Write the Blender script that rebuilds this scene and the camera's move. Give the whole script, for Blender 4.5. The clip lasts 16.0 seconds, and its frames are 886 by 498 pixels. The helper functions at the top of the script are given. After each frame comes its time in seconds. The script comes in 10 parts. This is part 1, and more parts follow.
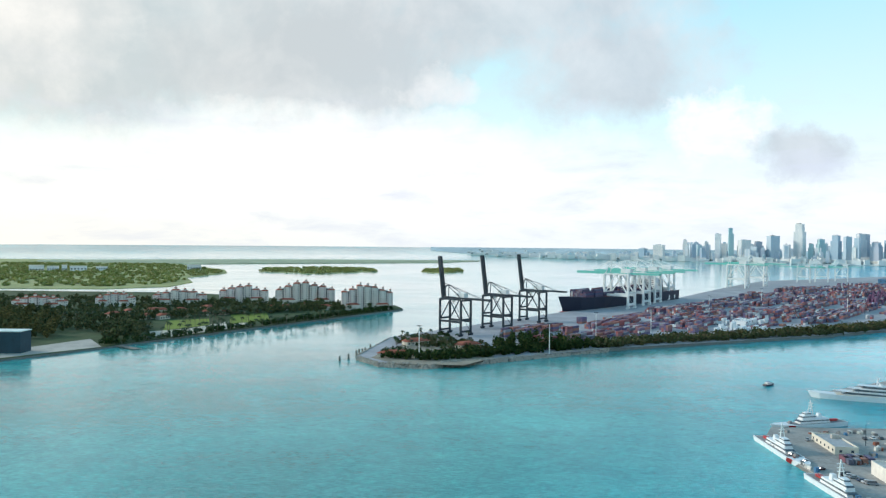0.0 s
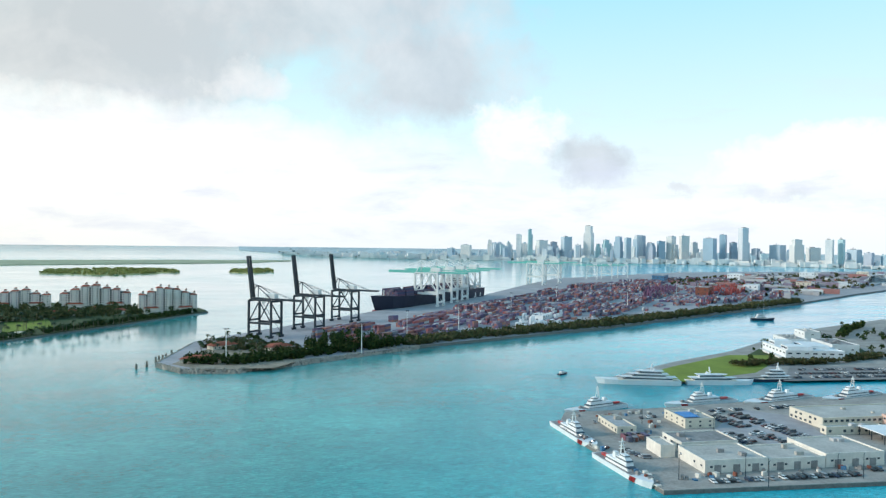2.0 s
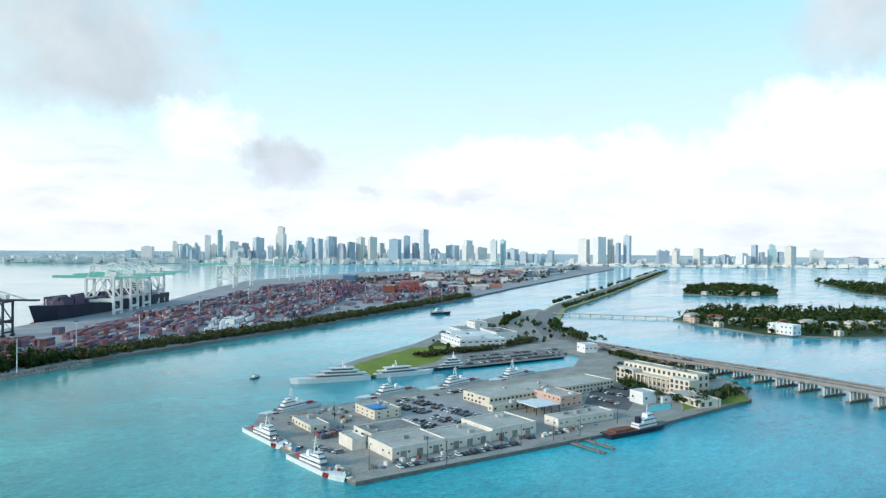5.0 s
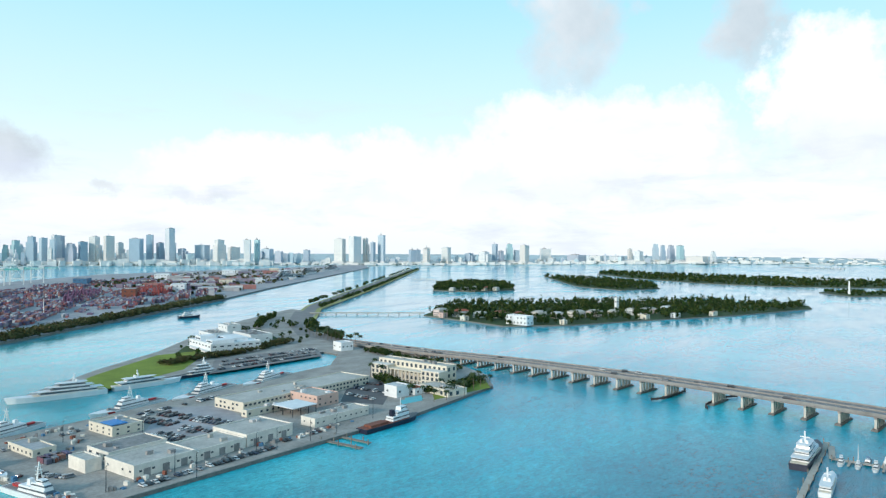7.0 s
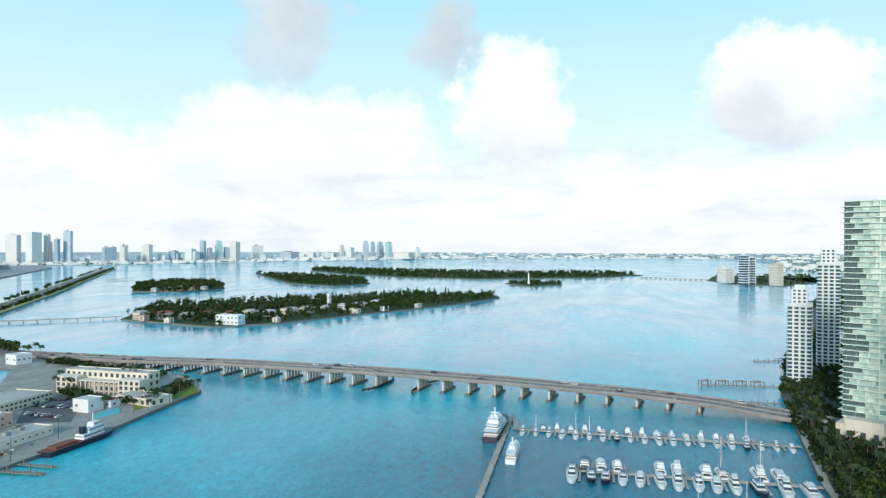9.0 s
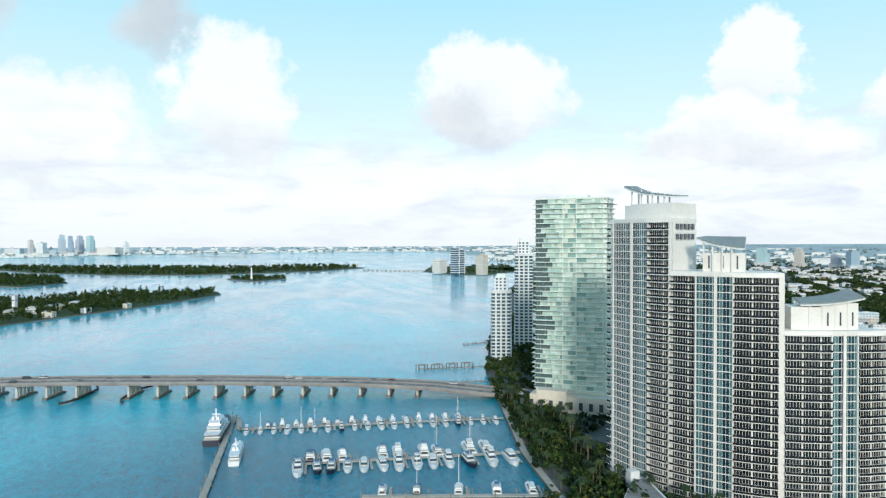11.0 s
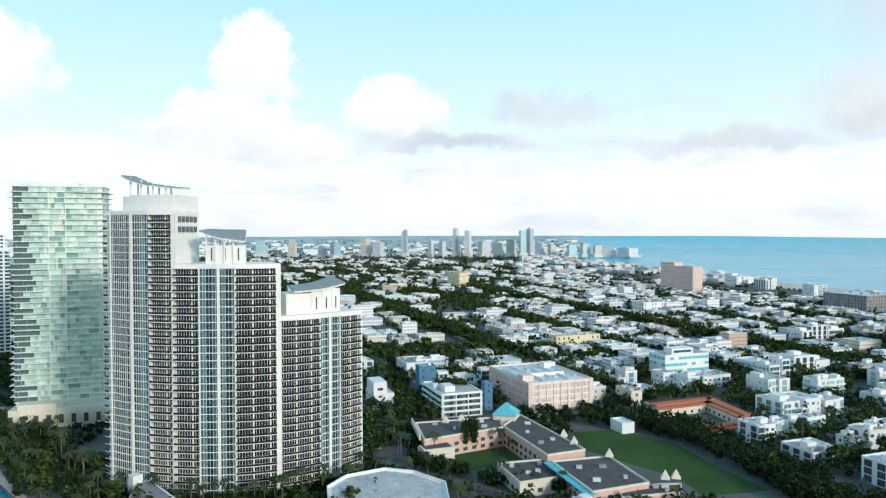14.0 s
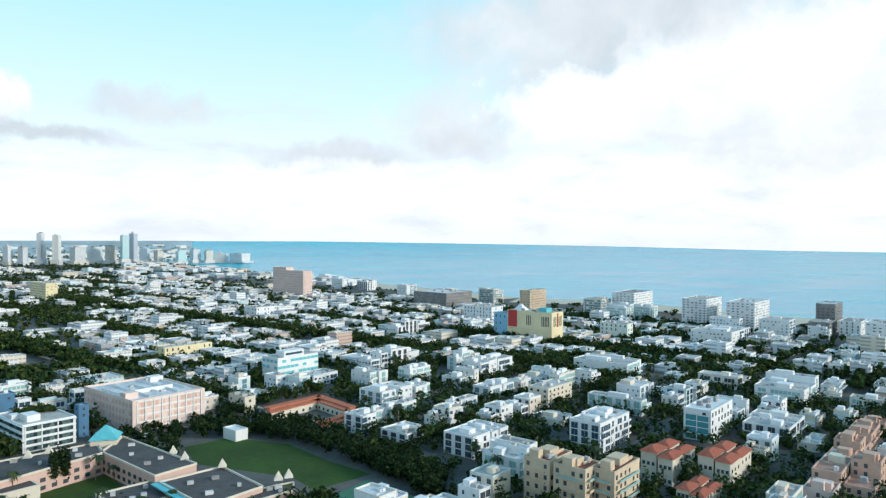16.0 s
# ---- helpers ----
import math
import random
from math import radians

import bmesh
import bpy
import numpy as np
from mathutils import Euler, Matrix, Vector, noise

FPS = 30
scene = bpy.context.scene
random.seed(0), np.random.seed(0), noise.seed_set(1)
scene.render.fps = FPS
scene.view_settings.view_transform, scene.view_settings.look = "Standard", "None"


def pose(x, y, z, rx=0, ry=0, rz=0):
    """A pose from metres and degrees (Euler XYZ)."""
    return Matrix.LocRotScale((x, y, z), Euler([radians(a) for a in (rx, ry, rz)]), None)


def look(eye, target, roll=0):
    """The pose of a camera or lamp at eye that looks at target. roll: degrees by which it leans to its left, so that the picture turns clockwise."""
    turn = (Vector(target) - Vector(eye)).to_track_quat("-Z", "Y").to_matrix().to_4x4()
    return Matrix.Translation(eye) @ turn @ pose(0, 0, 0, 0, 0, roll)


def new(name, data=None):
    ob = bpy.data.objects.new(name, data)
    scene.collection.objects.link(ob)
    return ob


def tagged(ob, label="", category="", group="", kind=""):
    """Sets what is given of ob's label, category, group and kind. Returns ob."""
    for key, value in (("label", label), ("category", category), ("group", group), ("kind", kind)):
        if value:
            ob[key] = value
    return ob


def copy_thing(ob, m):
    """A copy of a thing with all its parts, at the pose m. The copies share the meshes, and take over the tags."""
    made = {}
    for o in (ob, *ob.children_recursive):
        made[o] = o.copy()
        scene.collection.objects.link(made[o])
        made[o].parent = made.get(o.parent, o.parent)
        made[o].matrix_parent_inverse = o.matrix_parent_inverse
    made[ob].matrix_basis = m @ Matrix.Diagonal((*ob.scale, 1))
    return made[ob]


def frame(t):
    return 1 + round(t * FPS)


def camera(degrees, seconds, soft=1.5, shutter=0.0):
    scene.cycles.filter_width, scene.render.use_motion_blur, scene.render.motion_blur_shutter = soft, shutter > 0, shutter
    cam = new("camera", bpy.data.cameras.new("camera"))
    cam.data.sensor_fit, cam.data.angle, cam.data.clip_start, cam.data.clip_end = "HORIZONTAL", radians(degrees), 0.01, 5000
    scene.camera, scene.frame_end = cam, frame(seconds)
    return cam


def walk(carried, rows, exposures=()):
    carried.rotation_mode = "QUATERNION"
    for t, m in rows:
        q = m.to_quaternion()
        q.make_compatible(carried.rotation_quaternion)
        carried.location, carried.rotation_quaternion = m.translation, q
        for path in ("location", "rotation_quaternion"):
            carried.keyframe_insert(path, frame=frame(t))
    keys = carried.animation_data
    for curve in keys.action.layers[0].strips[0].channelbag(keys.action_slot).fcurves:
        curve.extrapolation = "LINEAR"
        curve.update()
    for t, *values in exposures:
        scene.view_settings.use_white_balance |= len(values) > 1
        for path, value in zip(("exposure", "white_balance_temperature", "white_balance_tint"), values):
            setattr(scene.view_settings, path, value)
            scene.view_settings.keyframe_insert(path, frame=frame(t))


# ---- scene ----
H = 105.0
cam = camera(64.44, 16.0, soft=1.3)
# seconds, turn, tilt, lean: the camera hangs in one place and turns
PATH = [
    (0.0, 0.00, -0.68, -0.48),
    (0.5, -2.87, -0.67, -0.53),
    (1.0, -6.90, -0.62, -0.56),
    (1.5, -11.14, -0.58, -0.68),
    (2.0, -15.20, -0.56, -0.68),
    (2.5, -19.79, -0.45, -0.69),
    (3.0, -24.26, -0.35, -0.64),
    (3.5, -28.26, -0.28, -0.58),
    (6.0, -49.08, -0.17, -0.38),
    (6.5, -54.40, -0.13, -0.32),
    (7.0, -59.56, -0.14, -0.30),
    (7.5, -65.18, -0.13, -0.28),
    (8.0, -71.45, -0.15, -0.17),
    (8.5, -77.21, -0.23, -0.15),
    (11.0, -104.85, -0.84, 0.11),
    (11.5, -111.05, -0.98, 0.08),
    (12.0, -117.07, -1.11, 0.12),
    (12.5, -123.34, -1.25, 0.08),
    (13.0, -130.11, -1.36, 0.02),
    (13.5, -137.01, -1.49, 0.07),
    (14.0, -143.81, -1.47, 0.01),
    (14.5, -150.99, -1.36, -0.12),
    (15.0, -158.88, -1.24, -0.26),
    (15.5, -166.72, -1.08, -0.28),
    (16.0, -174.63, -0.94, -0.34),
]
walk(cam, [(t, pose(0, 0, H, 90 + p, r, y)) for t, y, p, r in PATH], ((0, 0.3), (6.5, 0.3), (8.5, 0.27), (11, 0.22), (12.5, 0.25), (14.5, 0.31), (16, 0.33)))


# ---- sky and sun ----
SUN_AZ, SUN_EL = 285.0, 19.0


def node(nt, kind, **inputs):
    n = nt.nodes.new(kind)
    for k, v in inputs.items():
        key = int(k[1:]) if k[0] == "i" and k[1:].isdigit() else k
        n.inputs[key].default_value = v
    return n


def math_node(nt, op, a, b=None, clamp=False):
    n = nt.nodes.new("ShaderNodeMath")
    n.operation, n.use_clamp = op, clamp
    for i, v in enumerate((a, b)):
        if v is None:
            continue
        if isinstance(v, (int, float)):
            n.inputs[i].default_value = v
        else:
            nt.links.new(v, n.inputs[i])
    return n.outputs[0]


def mix_node(nt, fac, a, b, mode="MIX"):
    n = nt.nodes.new("ShaderNodeMix")
    n.data_type, n.blend_type = "RGBA", mode
    for i, v in ((0, fac), (6, a), (7, b)):
        if isinstance(v, (int, float)):
            n.inputs[i].default_value = v
        elif isinstance(v, tuple):
            n.inputs[i].default_value = (*v, 1)
        else:
            nt.links.new(v, n.inputs[i])
    return n.outputs[2]


def ramp_node(nt, fac, stops):
    n = nt.nodes.new("ShaderNodeValToRGB")
    while len(n.color_ramp.elements) < len(stops):
        n.color_ramp.elements.new(0.5)
    for e, (p, c) in zip(n.color_ramp.elements, stops):
        e.position, e.color = p, (*c, 1) if isinstance(c, tuple) else (c, c, c, 1)
    nt.links.new(fac, n.inputs[0])
    return n.outputs[0]


# clouds: bearing, height in degrees, half width, half height, whiteness (0 grey, 1 white), strength
CLOUDS = [
    (334, 16, 24, 7.0, 0.12, 1.5), (350, 13.5, 11, 4.5, 0.08, 1.4), (14, 13.5, 7.5, 3.4, 0.1, 1.3), (4, 18.5, 16, 4, 0.15, 1.2), (352, 24, 40, 6, 0.2, 1.2),
    (21, 8.5, 5, 4, 1.0, 0.6), (27, 6.8, 3.6, 1.9, 0.12, 1.25), (42, 4.2, 2.8, 0.9, 0.25, 1.0), (35.5, 5.2, 1.5, 0.6, 0.3, 0.9),
    (352, 6, 26, 4.5, 1.0, 1.0), (70, 17.5, 4.2, 5, 0.2, 1.1), (83, 16.5, 3.2, 3.2, 0.15, 1.2), (88.5, 11.0, 4.4, 4.6, 0.92, 1.2),
    (72, 8, 10, 4.6, 1.0, 1.1), (50, 6, 14, 3.5, 1.0, 0.9), (108.5, 11.5, 5.5, 3.4, 0.8, 1.3), (105, 9.6, 3.6, 1.6, 0.45, 0.8),
    (129, 12.8, 2.6, 3.8, 1.0, 1.3), (128, 7.4, 8, 2.4, 0.75, 1.2), (140, 9.5, 4.4, 2.2, 0.85, 1.0), (144, 7.0, 8, 1.0, 0.2, 1.1),
    (152, 9.7, 6, 1.6, 0.3, 1.0), (166, 6.6, 7.5, 1.4, 0.25, 1.1), (174, 9.5, 5, 3, 0.4, 1.0), (184, 16, 14, 5, 0.3, 1.1),
    (186, 9.5, 8, 4, 1.0, 1.1), (200, 11, 12, 7, 0.75, 1.0), (110, 5.0, 40, 2.4, 1.0, 0.8), (180, 4.4, 40, 2.2, 1.0, 0.8),
    (0.5, 12.2, 4.5, 1.8, 0.69, 0.8), (329, 17, 8, 8, 0.62, 0.9), (194, 19, 13, 4.5, 0.25, 1.1), (176, 8.2, 5, 1.6, 0.2, 0.9),
]


def make_sky():
    w = bpy.data.worlds.new("sky")
    scene.world = w
    w.use_nodes = True
    nt = w.node_tree
    nt.nodes.clear()
    co = nt.nodes.new("ShaderNodeTexCoord").outputs["Generated"]
    sep = nt.nodes.new("ShaderNodeSeparateXYZ")
    nt.links.new(co, sep.inputs[0])
    x, y, z = sep.outputs
    el = math_node(nt, "MULTIPLY", math_node(nt, "ARCSINE", z), 57.296)
    # bearing from -90 to 270, clockwise from the y axis
    az = math_node(nt, "ADD", math_node(nt, "MULTIPLY", math_node(nt, "ARCTAN2", math_node(nt, "MULTIPLY", y, -1.0), x), 57.296), 90.0)
    wob = node(nt, "ShaderNodeTexNoise", Scale=9.0, Detail=7.0, Roughness=0.62)
    nt.links.new(co, wob.inputs["Vector"])
    wv = nt.nodes.new("ShaderNodeSeparateXYZ")
    nt.links.new(wob.outputs["Color"], wv.inputs[0])
    waz = math_node(nt, "ADD", az, math_node(nt, "MULTIPLY", math_node(nt, "SUBTRACT", wv.outputs[0], 0.5), 11.0))
    wel = math_node(nt, "ADD", el, math_node(nt, "MULTIPLY", math_node(nt, "SUBTRACT", wv.outputs[1], 0.5), 7.0))
    fine = node(nt, "ShaderNodeTexNoise", Scale=22.0, Detail=6.0, Roughness=0.6)
    nt.links.new(co, fine.inputs["Vector"])
    swell = node(nt, "ShaderNodeTexNoise", Scale=6.5, Detail=6.0, Roughness=0.58, Distortion=0.4)
    nt.links.new(co, swell.inputs["Vector"])
    puff = math_node(nt, "ADD", math_node(nt, "MULTIPLY", swell.outputs[0], 0.75), math_node(nt, "MULTIPLY", fine.outputs[0], 0.25))
    band = nt.nodes.new("ShaderNodeMapping")
    band.inputs["Scale"].default_value = (1, 1, 4.0)
    nt.links.new(co, band.inputs[0])
    layers = node(nt, "ShaderNodeTexNoise", Scale=7.0, Detail=7.0, Roughness=0.6, Distortion=0.3)
    nt.links.new(band.outputs[0], layers.inputs["Vector"])
    sky = nt.nodes.new("ShaderNodeTexSky")
    sky.sky_type, sky.sun_disc = "NISHITA", False
    sky.sun_elevation, sky.sun_rotation = radians(SUN_EL), radians(SUN_AZ)
    up = math_node(nt, "MULTIPLY", el, 1 / 90.0, True)
    base = ramp_node(nt, up, [(0.0, (0.86, 0.90, 0.91)), (0.035, (0.90, 0.93, 0.94)), (0.11, (0.66, 0.87, 0.92)), (0.22, (0.40, 0.75, 0.86)), (0.36, (0.28, 0.58, 0.76)), (0.6, (0.15, 0.38, 0.60)), (1.0, (0.09, 0.27, 0.50))])
    col = mix_node(nt, 0.12, base, mix_node(nt, 1.0, sky.outputs[0], (0.1, 0.1, 0.1), "MULTIPLY"))
    for a, e, wa, we, white, k in CLOUDS:
        a = a - 360 if a > 270 else a
        dx = math_node(nt, "MULTIPLY", math_node(nt, "SUBTRACT", waz, float(a)), 1.0 / wa)
        dy = math_node(nt, "MULTIPLY", math_node(nt, "SUBTRACT", wel, float(e)), 1.0 / we)
        d2 = math_node(nt, "ADD", math_node(nt, "MULTIPLY", dx, dx), math_node(nt, "MULTIPLY", dy, dy))
        m = math_node(nt, "SUBTRACT", k * 1.15, d2)
        crisp = white > 0.7 and wa < 20
        m = math_node(nt, "MULTIPLY", math_node(nt, "ADD", m, math_node(nt, "MULTIPLY", math_node(nt, "SUBTRACT", fine.outputs[0], 0.5), 1.6 if crisp else 1.0)), 1.7 if crisp else 0.9, True)
        lit = math_node(nt, "ADD", math_node(nt, "MULTIPLY", puff, 1.5 if white < 0.9 else 0.7), white - (0.75 if white < 0.9 else 0.3), True)
        if crisp:
            lit = math_node(nt, "ADD", lit, math_node(nt, "ADD", math_node(nt, "MULTIPLY", dy, 0.55), 0.12), True)
        shade = mix_node(nt, lit, (0.50, 0.55, 0.585), (0.90, 0.905, 0.905))
        col = mix_node(nt, math_node(nt, "MULTIPLY", m, 0.88), col, shade)
    # thin lilac layers low over the horizon
    low = math_node(nt, "MULTIPLY", math_node(nt, "SUBTRACT", 14.0, el), 1 / 8.0, True)
    lay = math_node(nt, "MULTIPLY", math_node(nt, "MULTIPLY", math_node(nt, "SUBTRACT", layers.outputs[0], 0.5), 4.0, True), low)
    col = mix_node(nt, math_node(nt, "MULTIPLY", lay, 0.85), col, (0.62, 0.67, 0.77))
    # warmer towards the sun
    warm = math_node(nt, "ADD", math_node(nt, "MULTIPLY", x, math.sin(radians(SUN_AZ))), math_node(nt, "MULTIPLY", y, math.cos(radians(SUN_AZ))), True)
    col = mix_node(nt, math_node(nt, "MULTIPLY", warm, 0.9, True), col, (1.07, 0.98, 0.84), "MULTIPLY")
    bg = nt.nodes.new("ShaderNodeBackground")
    bg.inputs[1].default_value = 1.0
    nt.links.new(col, bg.inputs[0])
    nt.links.new(bg.outputs[0], nt.nodes.new("ShaderNodeOutputWorld").inputs[0])


make_sky()
sun = new("sun", bpy.data.lights.new("sun", "SUN"))
sun.data.energy, sun.data.angle, sun.data.color = 2.2, radians(8), (1.0, 0.92, 0.81)
_a, _e = radians(SUN_AZ), radians(SUN_EL)
sun.matrix_world = look((0, 0, 0), (-math.sin(_a) * math.cos(_e), -math.cos(_a) * math.cos(_e), -math.sin(_e)))
sun.location = (0, 0, 400)
scene.view_settings.use_white_balance = True
scene.view_settings.white_balance_temperature = 6270


# ---- materials ----
def mat(name, base, rough=0.8, vary=0.15, scale=0.2, metal=0.0, bump=0.0, fine=4.0, tones=(), island=False, spec=0.4):
    """A surface with stains at two sizes; tones: colours picked for each object (or each piece of a joined mesh)."""
    m = bpy.data.materials.new(name)
    m.use_nodes = True
    nt = m.node_tree
    p = nt.nodes["Principled BSDF"]
    p.inputs["Roughness"].default_value, p.inputs["Metallic"].default_value = rough, metal
    p.inputs["Specular IOR Level"].default_value = spec
    geo = nt.nodes.new("ShaderNodeNewGeometry")
    if tones:
        src = geo.outputs["Random Per Island"] if island else nt.nodes.new("ShaderNodeObjectInfo").outputs["Random"]
        n = nt.nodes.new("ShaderNodeValToRGB")
        n.color_ramp.interpolation = "CONSTANT"
        while len(n.color_ramp.elements) < len(tones):
            n.color_ramp.elements.new(0.5)
        for i, (e, c) in enumerate(zip(n.color_ramp.elements, tones)):
            e.position, e.color = i / len(tones), (*c, 1)
        nt.links.new(src, n.inputs[0])
        colour = n.outputs[0]
    else:
        colour = base
    big = node(nt, "ShaderNodeTexNoise", Scale=scale, Detail=5.0, Roughness=0.6)
    nt.links.new(geo.outputs["Position"], big.inputs["Vector"])
    small = node(nt, "ShaderNodeTexNoise", Scale=scale * fine, Detail=4.0, Roughness=0.6)
    nt.links.new(geo.outputs["Position"], small.inputs["Vector"])
    both = math_node(nt, "ADD", math_node(nt, "MULTIPLY", big.outputs[0], 0.6), math_node(nt, "MULTIPLY", small.outputs[0], 0.4))
    f = ramp_node(nt, both, [(0.3, 1.0 - vary), (0.7, 1.0 + vary * 0.4)])
    nt.links.new(mix_node(nt, 1.0, colour, f, "MULTIPLY"), p.inputs["Base Color"])
    if bump:
        b = node(nt, "ShaderNodeBump", Strength=bump, Distance=0.5)
        nt.links.new(small.outputs[0], b.inputs["Height"])
        nt.links.new(b.outputs[0], p.inputs["Normal"])
    return m


def facade_mat(name, tones, glass, floor=3.4, bay=4.0, amount=0.6, rough=0.35):
    """Far towers: floors and bays of dark glass between pale slabs."""
    m = mat(name, (1, 1, 1), rough, 0.12, 0.02, tones=tones)
    nt = m.node_tree
    p = nt.nodes["Principled BSDF"]
    wall = p.inputs["Base Color"].links[0].from_socket
    geo = nt.nodes.new("ShaderNodeTexCoord")
    sep = nt.nodes.new("ShaderNodeSeparateXYZ")
    nt.links.new(geo.outputs["Object"], sep.inputs[0])
    h = math_node(nt, "ADD", sep.outputs[0], sep.outputs[1])
    a = math_node(nt, "GREATER_THAN", math_node(nt, "FRACT", math_node(nt, "MULTIPLY", sep.outputs[2], 1 / floor)), 1 - amount)
    b = math_node(nt, "GREATER_THAN", math_node(nt, "FRACT", math_node(nt, "MULTIPLY", h, 1 / bay)), 0.25)
    k = math_node(nt, "MULTIPLY", a, b)
    nt.links.new(mix_node(nt, math_node(nt, "MULTIPLY", k, 0.55), wall, glass), p.inputs["Base Color"])
    return m


def water_mat():
    m = bpy.data.materials.new("sea_water")
    m.use_nodes = True
    nt = m.node_tree
    p = nt.nodes["Principled BSDF"]
    geo = nt.nodes.new("ShaderNodeNewGeometry")

    def tex(scale, detail, stretch=None, rough=0.58, warp=0.0):
        n = node(nt, "ShaderNodeTexNoise", Scale=scale, Detail=detail, Roughness=rough, Distortion=warp)
        src = geo.outputs["Position"]
        if stretch:
            k = nt.nodes.new("ShaderNodeMapping")
            k.inputs["Rotation"].default_value = (0, 0, radians(stretch[0]))
            k.inputs["Scale"].default_value = (1, stretch[1], 1)
            nt.links.new(src, k.inputs[0])
            src = k.outputs[0]
        nt.links.new(src, n.inputs["Vector"])
        return n.outputs[0]

    big, mid_, streak = tex(0.0035, 5.0), tex(0.03, 4.0, None, 0.6, 0.6), tex(0.006, 5.0, (35, 4.5), 0.6, 0.4)
    s = math_node(nt, "ADD", math_node(nt, "MULTIPLY", big, 0.6), math_node(nt, "ADD", math_node(nt, "MULTIPLY", mid_, 0.2), math_node(nt, "MULTIPLY", streak, 0.2)))
    green = ramp_node(nt, s, [(0.38, (0.03, 0.255, 0.25)), (0.5, (0.05, 0.385, 0.38)), (0.62, (0.095, 0.54, 0.51))])
    blue = ramp_node(nt, s, [(0.38, (0.004, 0.30, 0.43)), (0.5, (0.014, 0.44, 0.58)), (0.62, (0.045, 0.58, 0.70))])
    sep = nt.nodes.new("ShaderNodeSeparateXYZ")
    nt.links.new(geo.outputs["Position"], sep.inputs[0])
    # the ship channel is greener than the open bay
    side = math_node(nt, "MULTIPLY", math_node(nt, "ADD", math_node(nt, "SUBTRACT", sep.outputs[0], math_node(nt, "MULTIPLY", sep.outputs[1], 0.5)), 150.0), 1 / 400.0, True)
    col = mix_node(nt, side, green, blue)
    # water round the marina painted darker, for tower shadows and reflections
    basin = nt.nodes.new("ShaderNodeVectorMath")
    basin.operation = "DISTANCE"
    nt.links.new(geo.outputs["Position"], basin.inputs[0])
    basin.inputs[1].default_value = (*(311.6, -70.7), 0.0)
    near = math_node(nt, "MULTIPLY", math_node(nt, "SUBTRACT", 215.0, basin.outputs["Value"]), 1 / 120.0, True)
    col = mix_node(nt, math_node(nt, "MULTIPLY", near, 0.93), col, ramp_node(nt, s, [(0.38, (0.001, 0.12, 0.19)), (0.62, (0.004, 0.21, 0.31))]))
    # shallow sand off the beach
    shoal = math_node(nt, "MULTIPLY", math_node(nt, "SUBTRACT", math_node(nt, "MULTIPLY", math_node(nt, "ADD", sep.outputs[1], math_node(nt, "MULTIPLY", sep.outputs[0], 0.9)), -1.0), 500.0), 1 / 500.0, True)
    col = mix_node(nt, shoal, col, ramp_node(nt, s, [(0.38, (0.004, 0.34, 0.50)), (0.62, (0.03, 0.52, 0.62))]))
    # light crests and shaded troughs of small waves, painted into the colour
    ripple_shading = ramp_node(nt, math_node(nt, "ADD", math_node(nt, "MULTIPLY", tex(0.33, 4.0, (20, 1.9), 0.6, 0.3), 0.6), math_node(nt, "MULTIPLY", tex(0.13, 3.0, (42, 1.7)), 0.4)), [(0.36, 0.72), (0.5, 0.98), (0.64, 1.3)])
    col = mix_node(nt, 1.0, col, ripple_shading, "MULTIPLY")
    nt.links.new(col, p.inputs["Base Color"])
    p.inputs["IOR"].default_value = 1.4
    nt.links.new(ramp_node(nt, math_node(nt, "ADD", math_node(nt, "MULTIPLY", big, 0.4), math_node(nt, "MULTIPLY", streak, 0.6)), [(0.38, 0.12), (0.62, 0.26)]), p.inputs["Roughness"])
    waves = math_node(nt, "ADD", math_node(nt, "MULTIPLY", tex(1.3, 3.0, (-15, 1.6), 0.6), 0.3), math_node(nt, "ADD", math_node(nt, "MULTIPLY", tex(0.33, 4.0, (20, 1.9), 0.6, 0.3), 0.9), math_node(nt, "MULTIPLY", tex(0.13, 3.0, (42, 1.7)), 0.45)))
    b = node(nt, "ShaderNodeBump", Strength=0.3, Distance=2.2)
    # ruffled by the wind near the inlet, calmer across the bay
    inlet = nt.nodes.new("ShaderNodeVectorMath")
    inlet.operation = "DISTANCE"
    nt.links.new(geo.outputs["Position"], inlet.inputs[0])
    inlet.inputs[1].default_value = (60.0, 90.0, 0.0)
    calm = math_node(nt, "MULTIPLY", math_node(nt, "SUBTRACT", inlet.outputs["Value"], 180.0), 1 / 520.0, True)
    calm = math_node(nt, "POWER", calm, 0.5)
    gusts = ramp_node(nt, math_node(nt, "ADD", math_node(nt, "MULTIPLY", streak, 0.6), math_node(nt, "MULTIPLY", mid_, 0.4)), [(0.36, 0.7), (0.64, 1.2)])
    nt.links.new(math_node(nt, "MULTIPLY", math_node(nt, "SUBTRACT", 0.6, math_node(nt, "MULTIPLY", calm, 0.575)), gusts), b.inputs["Strength"])
    nt.links.new(waves, b.inputs["Height"])
    nt.links.new(b.outputs[0], p.inputs["Normal"])
    # a smooth film of calm water further out
    p.inputs["Coat Roughness"].default_value = 0.12
    p.inputs["Coat IOR"].default_value = 1.33
    nt.links.new(math_node(nt, "MULTIPLY", math_node(nt, "MULTIPLY", math_node(nt, "POWER", calm, 2.4), math_node(nt, "SUBTRACT", 0.8, math_node(nt, "MULTIPLY", side, 0.42))), math_node(nt, "SUBTRACT", 1.0, shoal)), p.inputs["Coat Weight"])
    # choppy open sea scatters more light than the sheltered bay
    dull = nt.nodes.new("ShaderNodeBsdfDiffuse")
